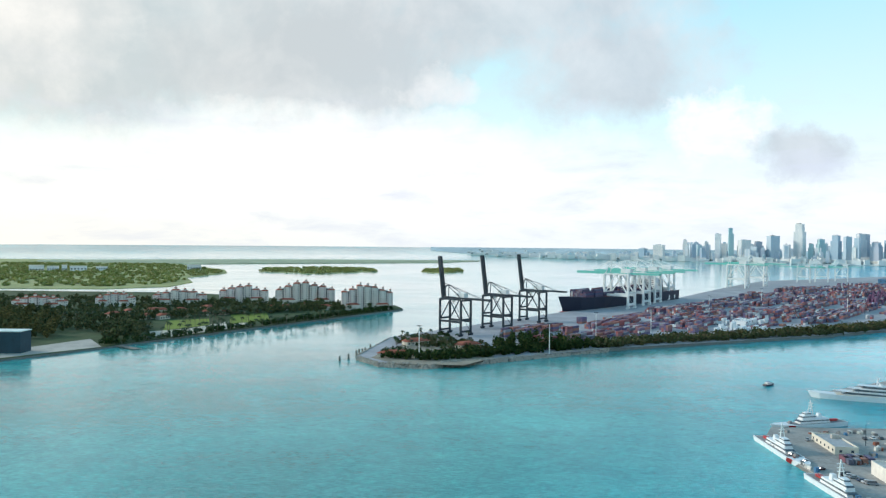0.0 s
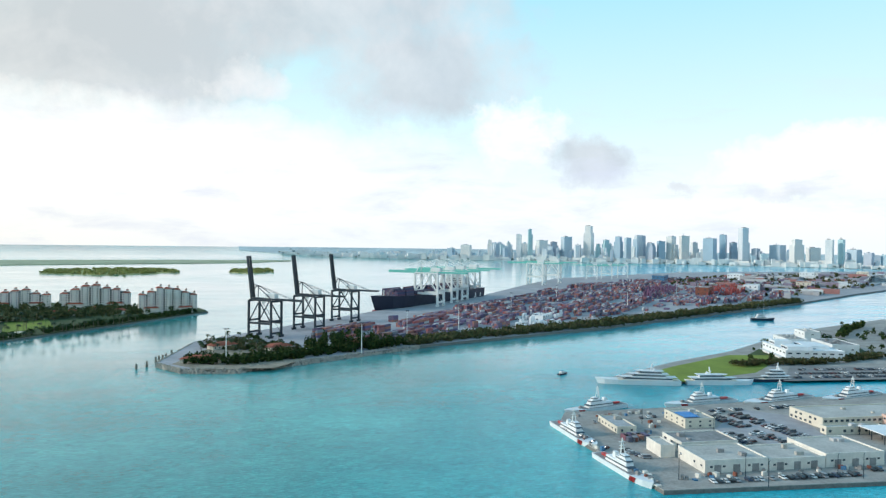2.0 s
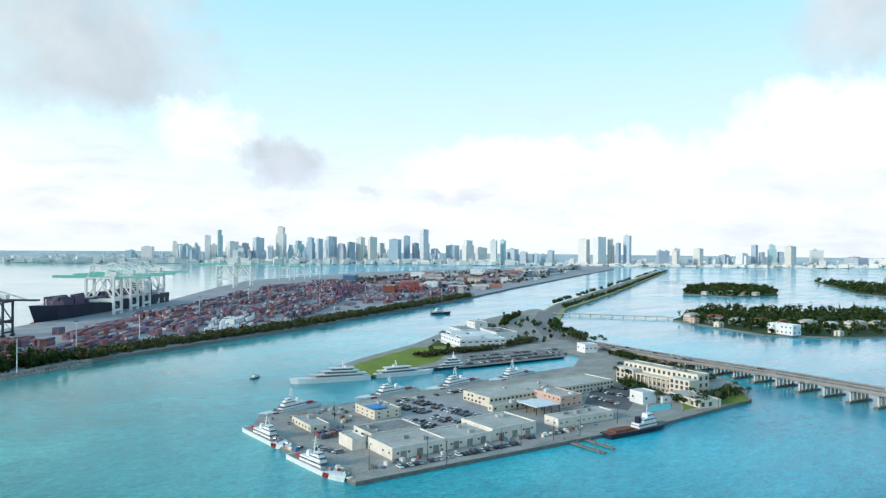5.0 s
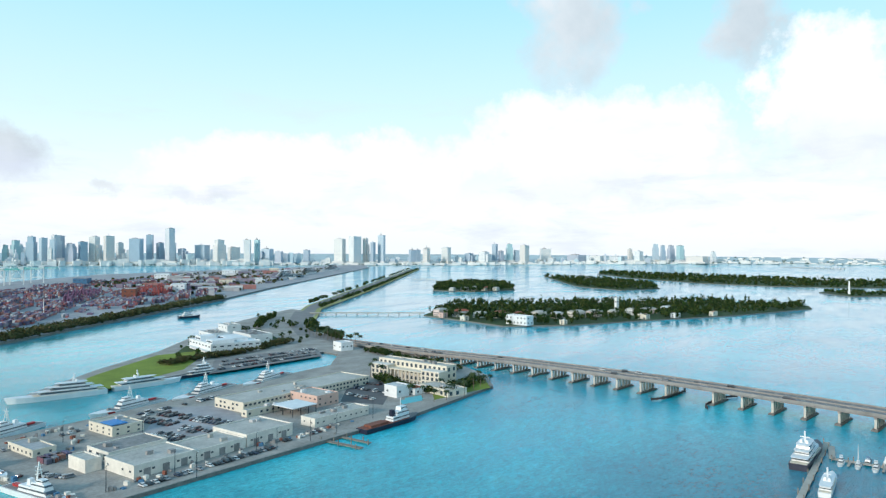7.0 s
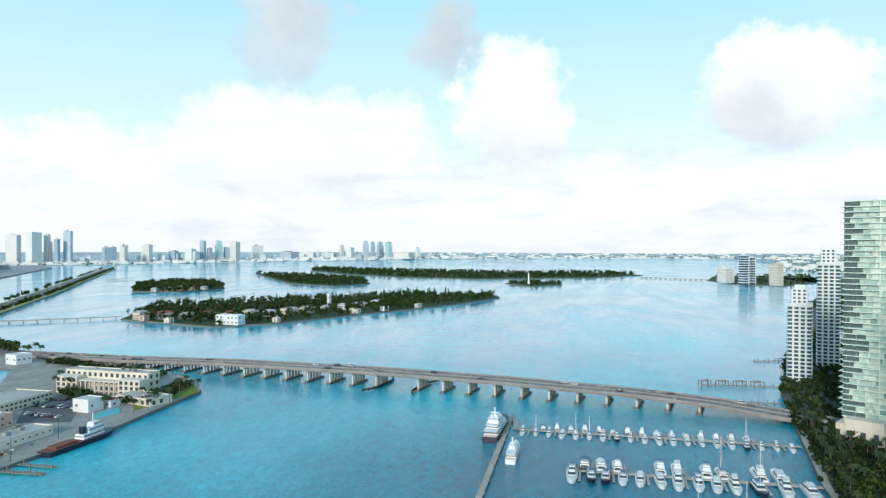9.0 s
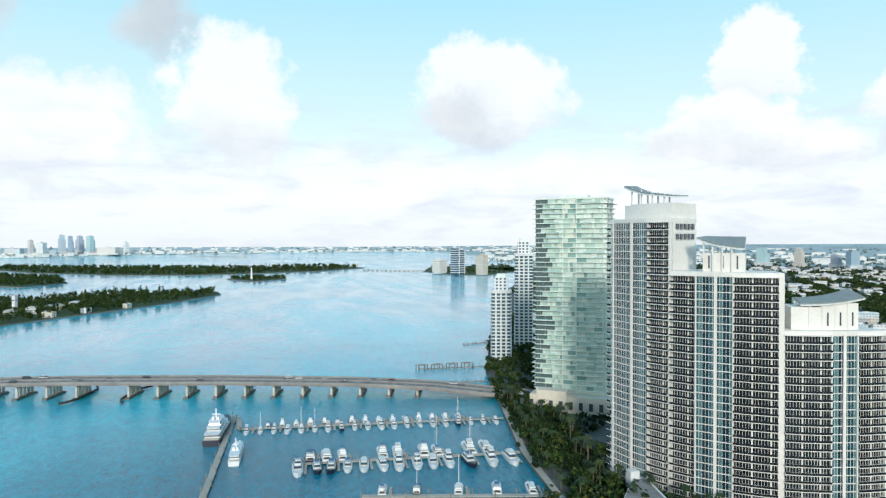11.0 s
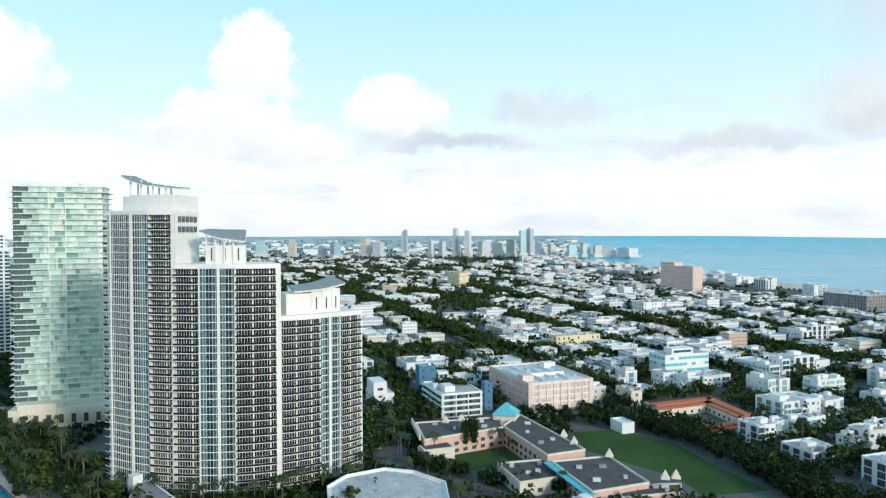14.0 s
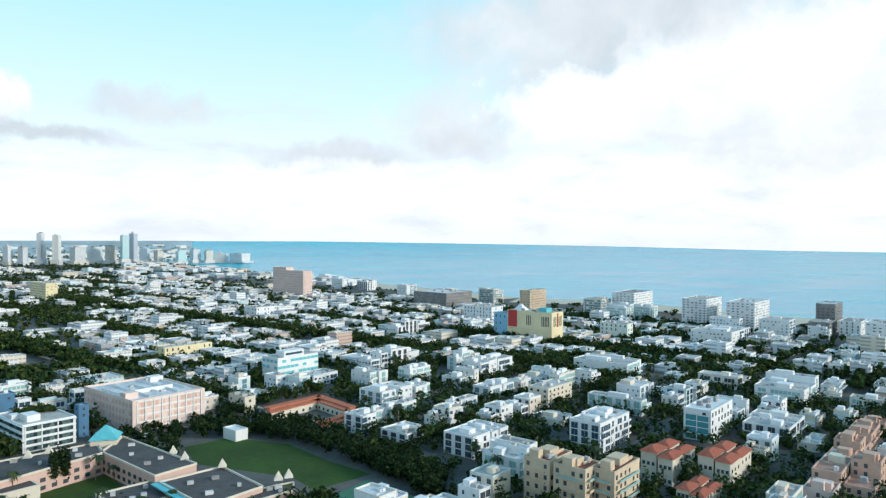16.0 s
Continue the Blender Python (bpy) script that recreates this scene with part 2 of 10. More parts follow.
    nt.links.new(col, dull.inputs[0])
    mx = nt.nodes.new("ShaderNodeMixShader")
    nt.links.new(math_node(nt, "ADD", math_node(nt, "MULTIPLY", shoal, 0.3), 0.03), mx.inputs[0])
    nt.links.new(p.outputs[0], mx.inputs[1])
    nt.links.new(dull.outputs[0], mx.inputs[2])
    nt.links.new(mx.outputs[0], nt.nodes["Material Output"].inputs[0])
    return m


M = {
    "water": water_mat(),
    "concrete": mat("concrete", (0.50, 0.455, 0.39), 0.9, 0.38, 0.05, fine=7, bump=0.1),
    "quaypave": mat("stained_quay_paving", (0.40, 0.37, 0.335), 0.9, 0.5, 0.06, fine=9, bump=0.1),
    "seawall": mat("seawall_concrete", (0.20, 0.195, 0.18), 0.9, 0.4, 0.3),
    "asphalt": mat("asphalt", (0.13, 0.13, 0.135), 0.92, 0.3, 0.04),
    "yard": mat("port_paving", (0.42, 0.40, 0.41), 0.9, 0.4, 0.02, fine=9),
    "city": mat("city_ground", (0.12, 0.12, 0.11), 0.95, 0.5, 0.03, fine=8),
    "garden": mat("island_garden", (0.05, 0.085, 0.025), 0.95, 0.6, 0.02, fine=9, bump=0.2),
    "grass": mat("lawn", (0.22, 0.28, 0.035), 0.95, 0.4, 0.03, fine=12, bump=0.2),
    "field": mat("school_field_grass", (0.036, 0.088, 0.008), 0.95, 0.55, 0.03, fine=12, bump=0.2),
    "scrub": mat("mangrove_ground", (0.43, 0.43, 0.17), 0.95, 0.6, 0.02, fine=10, bump=0.3),
    "court": mat("green_sports_court", (0.06, 0.20, 0.12), 0.8, 0.25, 0.2),
    # far ground: distance haze is mixed into these pale base colours
    "farscrub": mat("hazed_green_shore", (0.44, 0.47, 0.30), 0.95, 0.6, 0.01, fine=10),
    "farwood": mat("hazed_wooded_ground", (0.46, 0.54, 0.55), 0.95, 0.5, 0.006, fine=8),
    "islandleaf": mat("pale_garden_foliage", (1, 1, 1), 0.75, 0.35, 0.12, tones=((0.070, 0.095, 0.040), (0.11, 0.13, 0.045), (0.055, 0.080, 0.042), (0.15, 0.14, 0.065)), island=True, spec=0.05),
    "bronzeleaf": mat("bronze_pine_foliage", (1, 1, 1), 0.75, 0.35, 0.12, tones=((0.14, 0.125, 0.045), (0.19, 0.155, 0.05), (0.10, 0.10, 0.04), (0.075, 0.085, 0.035)), island=True, spec=0.05),
    "tealshed": mat("dark_teal_cladding", (0.018, 0.060, 0.085), 0.55, 0.3, 0.2, fine=5),
    # far shore and its trees, paled in colour to look hazy
    "farland": mat("hazed_shore_ground", (0.55, 0.62, 0.62), 0.95, 0.4, 0.006),
    "farleaf": mat("hazed_shore_foliage", (1, 1, 1), 0.8, 0.2, 0.05, tones=((0.19, 0.26, 0.25), (0.23, 0.30, 0.27), (0.26, 0.31, 0.28)), island=True, spec=0.1),
    "sand": mat("beach_sand", (0.62, 0.56, 0.45), 0.95, 0.15, 0.05),
    "rock": mat("riprap_rock", (0.44, 0.40, 0.34), 0.95, 0.5, 0.4, bump=0.5),
    "leaf": mat("foliage", (1, 1, 1), 0.7, 0.35, 0.15, tones=((0.022, 0.050, 0.015), (0.034, 0.074, 0.018), (0.072, 0.104, 0.025), (0.026, 0.056, 0.021), (0.019, 0.042, 0.016), (0.092, 0.102, 0.032)), island=True, spec=0.06),
    # yellow-green mangrove, its tones raised to include haze over the keys
    "mangrove": mat("hazed_mangrove_foliage", (1, 1, 1), 0.75, 0.35, 0.1, tones=((0.33, 0.345, 0.10), (0.39, 0.385, 0.125), (0.27, 0.32, 0.09), (0.42, 0.38, 0.15)), island=True, spec=0.2),
    "bankleaf": mat("bank_scrub_foliage", (1, 1, 1), 0.75, 0.35, 0.1, tones=((0.068, 0.086, 0.030), (0.10, 0.105, 0.036), (0.052, 0.072, 0.028), (0.135, 0.105, 0.05)), island=True, spec=0.2),
    "palm": mat("palm_fronds", (1, 1, 1), 0.6, 0.3, 0.4, tones=((0.035, 0.062, 0.02), (0.055, 0.08, 0.026), (0.026, 0.05, 0.02)), spec=0.3),
    "bark": mat("bark", (0.20, 0.16, 0.12), 0.95, 0.4, 0.8),
    "white": mat("white_paint", (0.79, 0.805, 0.81), 0.6, 0.12, 0.12),
    "bone": mat("bone_white_render", (0.79, 0.745, 0.67), 0.8, 0.25, 0.1, fine=6),
    "tanroof": mat("tan_roof_felt", (0.52, 0.50, 0.46), 0.95, 0.35, 0.08, fine=8),
    "bridgeroad": mat("worn_grey_road", (0.25, 0.24, 0.235), 0.92, 0.3, 0.06, fine=8),
    "bridgeconcrete": mat("weathered_bridge_concrete", (0.33, 0.305, 0.285), 0.9, 0.4, 0.08, fine=7, bump=0.1),
    "pierwhite": mat("pale_pier_concrete", (0.62, 0.58, 0.51), 0.9, 0.3, 0.3, fine=5),
    "tarwood": mat("tarred_timber", (0.06, 0.055, 0.05), 0.9, 0.4, 0.5),
    "salmon": mat("salmon_render", (0.62, 0.42, 0.33), 0.85, 0.2, 0.12),
    "tan": mat("tan_render", (0.64, 0.52, 0.38), 0.85, 0.2, 0.12),
    "paneblue": mat("sky_blue_panes", (0.16, 0.28, 0.34), 0.15, 0.35, 0.5, spec=0.6),
    "soil": mat("sandy_soil", (0.34, 0.29, 0.22), 0.95, 0.5, 0.08, fine=8, bump=0.3),
    "cream": mat("cream_render", (0.72, 0.66, 0.55), 0.8, 0.15, 0.1),
    "palepink": mat("pale_pink_render", (0.78, 0.62, 0.56), 0.8, 0.15, 0.1),
    "pink": mat("pink_render", (0.66, 0.46, 0.39), 0.8, 0.15, 0.1),
    "walls": mat("house_render", (1, 1, 1), 0.8, 0.18, 0.12, tones=((0.79, 0.81, 0.82), (0.77, 0.79, 0.81), (0.80, 0.82, 0.83), (0.74, 0.69, 0.57), (0.79, 0.80, 0.80), (0.70, 0.61, 0.52), (0.60, 0.70, 0.71), (0.78, 0.75, 0.68), (0.81, 0.82, 0.83))),
    "roof": mat("flat_roof", (1, 1, 1), 0.9, 0.4, 0.15, tones=((0.56, 0.56, 0.56), (0.45, 0.455, 0.46), (0.66, 0.66, 0.655), (0.35, 0.34, 0.335), (0.50, 0.48, 0.44), (0.72, 0.73, 0.74))),
    "greyroof": mat("grey_roof_felt", (0.30, 0.295, 0.29), 0.95, 0.45, 0.1),
    "redroof": mat("red_roof_tiles", (0.42, 0.12, 0.07), 0.85, 0.35, 0.5, bump=0.3),
    "steel": mat("dark_crane_steel", (0.010, 0.028, 0.045), 0.5, 0.3, 0.2),
    "whitesteel": mat("white_crane_steel", (0.78, 0.80, 0.78), 0.5, 0.15, 0.2),
    "tealsteel": mat("teal_crane_steel", (0.15, 0.52, 0.45), 0.5, 0.2, 0.2),
    "glass": mat("window_glass", (0.07, 0.09, 0.11), 0.12, 0.3, 0.3, spec=0.7),
    "blueglass": mat("blue_window_glass", (0.05, 0.10, 0.15), 0.1, 0.3, 0.15, spec=0.8),
    "greenglass": mat("green_window_glass", (0.34, 0.56, 0.55), 0.15, 0.25, 0.1, spec=0.7),
    "palegreen": mat("pale_green_slab", (0.74, 0.81, 0.745), 0.6, 0.12, 0.1),
    "teal": mat("turquoise_roof", (0.13, 0.52, 0.58), 0.6, 0.2, 0.3),
    "bluepaint": mat("blue_paint", (0.07, 0.19, 0.33), 0.6, 0.2, 0.2),
    "tarp": mat("bright_blue_tarpaulin", (0.05, 0.25, 0.60), 0.5, 0.25, 0.4),
    "navy": mat("navy_hull", (0.02, 0.025, 0.05), 0.4, 0.2, 0.1),
    "red": mat("red_paint", (0.52, 0.05, 0.05), 0.5, 0.2, 0.2),
    "rust": mat("rusty_red_deck", (0.25, 0.09, 0.06), 0.8, 0.4, 0.3),
    "wood": mat("weathered_dock_wood", (0.27, 0.24, 0.20), 0.9, 0.4, 0.6),
    "box": mat("container_paint", (1, 1, 1), 0.6, 0.25, 0.3, tones=((0.36, 0.10, 0.10), (0.14, 0.11, 0.22), (0.22, 0.10, 0.13), (0.34, 0.16, 0.12), (0.27, 0.28, 0.31), (0.26, 0.09, 0.10), (0.60, 0.60, 0.60), (0.18, 0.12, 0.20), (0.12, 0.13, 0.18), (0.18, 0.13, 0.20), (0.30, 0.14, 0.16), (0.28, 0.24, 0.30), (0.12, 0.11, 0.19), (0.40, 0.16, 0.13))),
    "boxes": mat("container_paint_joined", (1, 1, 1), 0.6, 0.25, 0.3, island=True, tones=((0.36, 0.10, 0.10), (0.14, 0.11, 0.22), (0.22, 0.10, 0.13), (0.34, 0.16, 0.12), (0.27, 0.28, 0.31), (0.26, 0.09, 0.10), (0.60, 0.60, 0.60), (0.18, 0.12, 0.20), (0.12, 0.13, 0.18), (0.18, 0.13, 0.20), (0.30, 0.14, 0.16), (0.28, 0.24, 0.30), (0.12, 0.11, 0.19), (0.40, 0.16, 0.13))),
    "car": mat("car_paint", (1, 1, 1), 0.3, 0.1, 0.5, spec=0.6, tones=((0.70, 0.70, 0.69), (0.02, 0.02, 0.025), (0.08, 0.085, 0.10), (0.30, 0.31, 0.33), (0.03, 0.05, 0.10), (0.75, 0.75, 0.75), (0.015, 0.015, 0.02), (0.05, 0.06, 0.07), (0.10, 0.02, 0.02))),
    "teak": mat("dark_teak_cockpit", (0.10, 0.075, 0.055), 0.8, 0.3, 0.6),
    "redbox": mat("red_container_paint", (0.42, 0.09, 0.08), 0.6, 0.4, 0.08, fine=6),
    "plumbox": mat("plum_container_paint", (0.20, 0.09, 0.17), 0.6, 0.4, 0.08, fine=6),
    "rubber": mat("rubber", (0.02, 0.02, 0.02), 0.9),
    # far facades: walls and glass lightened, haze put into the tones
    "tower": facade_mat("hazed_tower_facade", ((0.50, 0.60, 0.67), (0.79, 0.78, 0.75), (0.32, 0.46, 0.56), (0.82, 0.79, 0.74), (0.38, 0.47, 0.56), (0.84, 0.84, 0.82), (0.46, 0.67, 0.68), (0.48, 0.51, 0.58), (0.78, 0.71, 0.64), (0.72, 0.73, 0.74)), (0.32, 0.43, 0.51)),
    "farlow": facade_mat("hazed_low_facade", ((0.78, 0.77, 0.74), (0.74, 0.70, 0.66), (0.80, 0.80, 0.80), (0.70, 0.73, 0.75)), (0.50, 0.54, 0.57), 4.0, 9.0, 0.4, 0.7),
    "hotel": facade_mat("far_hotel_facade", ((0.76, 0.75, 0.72), (0.70, 0.66, 0.58), (0.78, 0.78, 0.78), (0.66, 0.70, 0.72)), (0.16, 0.20, 0.24), 3.2, 4.0, 0.5, 0.6),
}


# ---- mesh helpers ----
def finish(name, bm, material):
    me = bpy.data.meshes.new(name)
    bm.to_mesh(me)
    bm.free()
    me.materials.append(material)
    return me


def part(name, bm, material, parent, label="", kind=""):
    """One mesh object under a thing or part; bm may be a bmesh or a ready mesh."""
    me = bm if isinstance(bm, bpy.types.Mesh) else finish(name, bm, material)
    ob = new(name, me)
    ob.parent = parent
    return tagged(ob, label, kind=kind)


def thing(name, label, category, at=(0, 0, 0), turn=0.0, group="", kind=""):
    ob = new(name)
    ob.matrix_basis = pose(*at, 0, 0, turn)
    return tagged(ob, label, category, group, kind)


def solid(name, bm, material, label, category, group="", kind="", at=None, turn=0.0):
    ob = new(name, finish(name, bm, material))
    if at is not None:
        ob.matrix_basis = pose(*at, 0, 0, turn)
    return tagged(ob, label, category, group, kind)


def box(bm, x, y, z, sx, sy, sz, turn=0.0, top=1.0):
    """A box resting at height z; top narrows its upper face."""
    c, s = math.cos(radians(turn)), math.sin(radians(turn))
    v = []
    for k, zz in ((1.0, z), (top, z + sz)):
        for a, b in ((-1, -1), (1, -1), (1, 1), (-1, 1)):
            px, py = a * sx / 2 * k, b * sy / 2 * k
            v.append(bm.verts.new((x + px * c - py * s, y + px * s + py * c, zz)))
    for f in ((3, 2, 1, 0), (4, 5, 6, 7), (0, 1, 5, 4), (1, 2, 6, 5), (2, 3, 7, 6), (3, 0, 4, 7)):
        bm.faces.new([v[i] for i in f])
    return bm


def beam(bm, a, b, w, h=None):
    """A square bar from a to b."""
    a, b = Vector(a), Vector(b)
    h = h or w
    d = (b - a).normalized()
    side = d.cross(Vector((0, 0, 1)))
    if side.length < 1e-3:
        side = Vector((1, 0, 0))
    side.normalize()
    up = side.cross(d)
    v = [bm.verts.new(p + side * i * w / 2 + up * j * h / 2) for p in (a, b) for i, j in ((-1, -1), (1, -1), (1, 1), (-1, 1))]
    for f in ((3, 2, 1, 0), (4, 5, 6, 7), (0, 1, 5, 4), (1, 2, 6, 5), (2, 3, 7, 6), (3, 0, 4, 7)):
        bm.faces.new([v[i] for i in f])
    return bm


def prism(bm, pts, z0, z1, shrink=0.0):
    """An upright prism over a plan."""
    area = sum(a[0] * b[1] - b[0] * a[1] for a, b in zip(pts, [*pts[1:], pts[0]]))
    pts = list(pts) if area > 0 else list(reversed(pts))
    lo = [bm.verts.new((x, y, z0)) for x, y in pts]
    hi = [bm.verts.new((x, y, z1)) for x, y in pts]
    n = len(pts)
    bm.faces.new(hi)
    bm.faces.new(list(reversed(lo)))
    for i in range(n):
        bm.faces.new((lo[i], lo[(i + 1) % n], hi[(i + 1) % n], hi[i]))
    return bm


def inside(p, poly):
    x, y = p
    r = False
    for (ax, ay), (bx, by) in zip(poly, [*poly[1:], poly[0]]):
        if (ay > y) != (by > y) and x < (bx - ax) * (y - ay) / (by - ay) + ax:
            r = not r
    return r


def bearing(a, b):
    """Turn of the x axis from a to b, in degrees."""
    return math.degrees(math.atan2(b[1] - a[1], b[0] - a[0]))


def mid(a, b, k=0.5):
    return (a[0] + (b[0] - a[0]) * k, a[1] + (b[1] - a[1]) * k)


def polar(az, r):
    return (r * math.sin(radians(az)), r * math.cos(radians(az)))


def land(name, pts, top, label, material, z1=2.0, wall=None):
    """Ground with a quay wall: the wall below, the surface on it."""
    ob = solid(name, prism(bmesh.new(), pts, -3, z1 - 0.3), wall or M["seawall"], label, "ground", kind="structure")
    bm = bmesh.new()
    area = sum(a[0] * b[1] - b[0] * a[1] for a, b in zip(pts, [*pts[1:], pts[0]]))
    prism(bm, pts, z1 - 0.3, z1)
    part("surface", bm, material, ob)
    return ob


# ---- sea and land ----
def sea_height(r, az=0.0):
    """The sea lies flat, and far out rises to meet the horizon."""
    dip = float(np.interp(az, (0, 60, 100, 140, 165, 185, 200, 215, 330, 360), (0.55, 0.6, 0.66, 0.42, 0.38, 0.58, 0.82, 0.9, 0.5, 0.55)))
    k = max(0.0, (r - 3900.0) / 1070.0)
    return (H - 4970 * math.tan(radians(dip))) * k * k


def make_sea():
    bm = bmesh.new()
    radii = [0, 60, 200, 500, 1000, 1800, 2800, 3900, 4050, 4200, 4350, 4500, 4650, 4800, 4900, 4970]
    n = 180
    rings = []
    for r in radii:
        rings.append([bm.verts.new((r * math.sin(i * math.tau / n), r * math.cos(i * math.tau / n), sea_height(r, i * 360 / n))) for i in range(n)] if r else [bm.verts.new((0, 0, 0))] * n)
    for a, b in zip(rings, rings[1:]):
        for i in range(n):
            j = (i + 1) % n
            bm.faces.new((a[i], b[j], b[i]) if a[i] is a[j] else (a[i], a[j], b[j], b[i]))
    bmesh.ops.recalc_face_normals(bm, faces=bm.faces)
    if sum(f.normal.z for f in bm.faces) < 0:
        bmesh.ops.reverse_faces(bm, faces=bm.faces)
    for f in bm.faces:
        f.smooth = True
    solid("water", bm, M["water"], "calm turquoise bay and open sea reaching the horizon", "sea", kind="structure")


make_sea()

FISHER = [(-401.1, 528.5), (-372.9, 591.8), (-320.4, 662.7), (-304.7, 692.5), (-229.7, 806.6), (-149.1, 922.4), (-59.6, 1057.9), (-74.2, 1111.0), (-211.8, 1179.7), (-477.6, 1339.2), (-854.1, 1355.5), (-1069.1, 1273.8), (-510.1, 585.2)]
land("ground_fisher_island", FISHER, 2, "low green island with a concrete seawall", M["garden"])
KEY = [(-1159.7, 1381.8), (-900.9, 1429.8), (-697.7, 1437.7), (-591.6, 1521.5), (-599.8, 1685.5), (-684.7, 1877.3), (-657.4, 2142.5), (-736.5, 2375.1), (-1159.8, 2981.9), (-1704.3, 3344.8), (-2849.3, 3395.2)]
land("ground_mangrove_key", KEY, 2, "wide flat island covered in yellow-green mangrove", M["scrub"], 1.0, M["scrub"])
KEY2 = [(-593.1, 2272.1), (-387.2, 2153.7), (-217.8, 2343.2), (-255.5, 2570.9), (-473.2, 2631.4), (-628.7, 2493.1)]
land("ground_mangrove_islet", KEY2, 2, "long flat mangrove islet in the bay", M["scrub"], 1.0, M["scrub"])
KEY3 = [(-73.5, 2370.5), (-6.4, 2259.4), (70.3, 2397.8), (59.0, 2584.6), (-58.9, 2560.5)]
land("ground_small_islet", KEY3, 2, "small flat mangrove islet in the bay", M["scrub"], 1.0, M["scrub"])
PORT = [(-74.8, 617.8), (-52.9, 585.4), (-9.8, 576.9), (33.5, 602.1), (62.8, 618.3), (166.1, 677.4), (420.7, 781.9), (963.8, 1060.9), (1271.2, 1240.4), (2831.3, 2089.1), (3272.7, 2455.3), (1517.5, 2283.4), (860.8, 1895.6), (680.0, 1656.1), (394.2, 1237.5), (175.6, 1019.5), (-25.4, 775.9), (-55.0, 738.8)]
land("ground_port", PORT, 2, "container port island paved in grey concrete", M["yard"], 3.0)
BASE = [(167.7, 259.0), (291.1, 243.8), (366.4, 234.5), (471.9, 233.5), (508.6, 256.8), (548.3, 312.1), (583.2, 404.0), (614.5, 463.1), (630.1, 508.5), (660.3, 579.7), (750.7, 656.1), (845.6, 722.9), (874.1, 804.2), (799.4, 775.9), (685.9, 728.3), (549.8, 651.7), (450.0, 585.6), (359.4, 542.7), (254.1, 481.0), (315.1, 465.7), (413.9, 466.0), (535.8, 450.6), (530.8, 428.0), (477.4, 393.5), (355.5, 396.8), (252.7, 391.3), (184.8, 393.2), (167.0, 363.4)]
land("ground_harbour_base", BASE, 2, "concrete harbour base and causeway island with a boat basin", M["quaypave"])
CAUSEWAY = [(684, 652), (941, 828), (1440, 1094), (2760, 1800), (2760, 1748), (1314, 972), (904, 764), (690, 600)]
land("ground_causeway", CAUSEWAY, 2, "long causeway embankment crossing the bay", M["scrub"], 1.94)
STAR = [(906.6, 565.9), (841.8, 402.1), (893.5, 335.0), (1018.6, 262.1), (1173.9, 162.4), (1382.4, 65.5), (1446.3, 75.0), (1452.8, 252.9), (1254.9, 470.7), (1102.1, 627.9)]
land("ground_villa_island", STAR, 2, "wooded residential island with a low seawall", M["garden"])
ISLE2 = [(1447.5, 878.2), (1449.5, 765.5), (1583.7, 724.7), (1788.1, 837.3), (1842.1, 973.0), (1671.3, 997.7)]
land("ground_palm_island", ISLE2, 2, "wooded residential island further out", M["garden"])
ISLE3 = [(2388.8, 978.7), (1819.4, 650.6), (1717.1, 497.7), (1847.5, 435.4), (2092.9, 522.8), (2278.3, 755.7)]
land("ground_far_island", ISLE3, 2, "long wooded residential island further out", M["garden"])
ISLE4 = [(2749.1, 895.2), (2431.0, 668.0), (2211.0, 402.3), (2148.4, 196.0), (2172.8, 55.8), (2285.9, -185.4), (2499.0, -372.2), (2737.3, -308.6), (2701.1, 109.1), (2828.2, 514.4), (3080.8, 964.4)]
land("ground_venetian_islands", ISLE4, 2, "chain of low wooded residential islands", M["garden"])
ISLE5 = [(1907.5, 75.8), (1786.8, 6.0), (1862.6, -74.4), (1975.8, -68.3), (2011.9, 51.7)]
land("ground_monument_island", ISLE5, 2, "tiny wooded island with a white monument", M["garden"])
BELLE = [(2184.3, -515.7), (1956.2, -545.7), (1897.4, -632.6), (2130.9, -821.9), (2593.1, -953.1), (2477.0, -605.9)]
land("ground_belle_island", BELLE, 2, "low island with apartment towers", M["garden"])
# main city land: bay front, beach front, and round behind the camera
CITY = [(259.3, -115.7), (323.5, -124.2), (441.6, -152.7), (521.9, -173.0), (697.6, -236.3), (1008.4, -354.2), (1404.9, -522.7), (1984.7, -792.8), (2300.2, -760.6), (3119.7, -1829.8), (4573.9, -3660.2), (3415.9, -5285.5), (1523.5, -2833.0), (756.8, -1977.2), (285.4, -1541.3), (-20.6, -1212.1), (-184.1, -1171.9), (-451.6, -889.0), (-650.0, -700.0), (-900.0, -300.0), (-700.0, 20.0), (-200.0, 60.0), (30.0, 40.0)]
land("ground_city", CITY, 2, "flat city ground with streets and planting", M["city"])


def far_land(name, label, arc, back=4965.0, ground="farland"):
    """Distant land that follows the rise of the far sea; arc: bearing and distance of its shore."""
    bm = bmesh.new()
    rows = []
    for a in np.arange(arc[0][0], arc[-1][0] + 0.1, 1.5):
        r0 = float(np.interp(a, [q[0] for q in arc], [q[1] for q in arc]))
        rs = [r0, r0 + 1, *np.linspace(r0 + 60, back, 7)]
        rows.append([bm.verts.new((*polar(a, r), sea_height(r, a % 360) + (-1.0 if k == 0 else 2.6))) for k, r in enumerate(rs)])
    for p, q in zip(rows, rows[1:]):
        for k in range(len(p) - 1):
            bm.faces.new((p[k], q[k], q[k + 1], p[k + 1]))
    bmesh.ops.recalc_face_normals(bm, faces=bm.faces)
    if sum(f.normal.z for f in bm.faces) < 0:
        bmesh.ops.reverse_faces(bm, faces=bm.faces)
    solid(name, bm, M[ground], label, "ground", kind="structure")


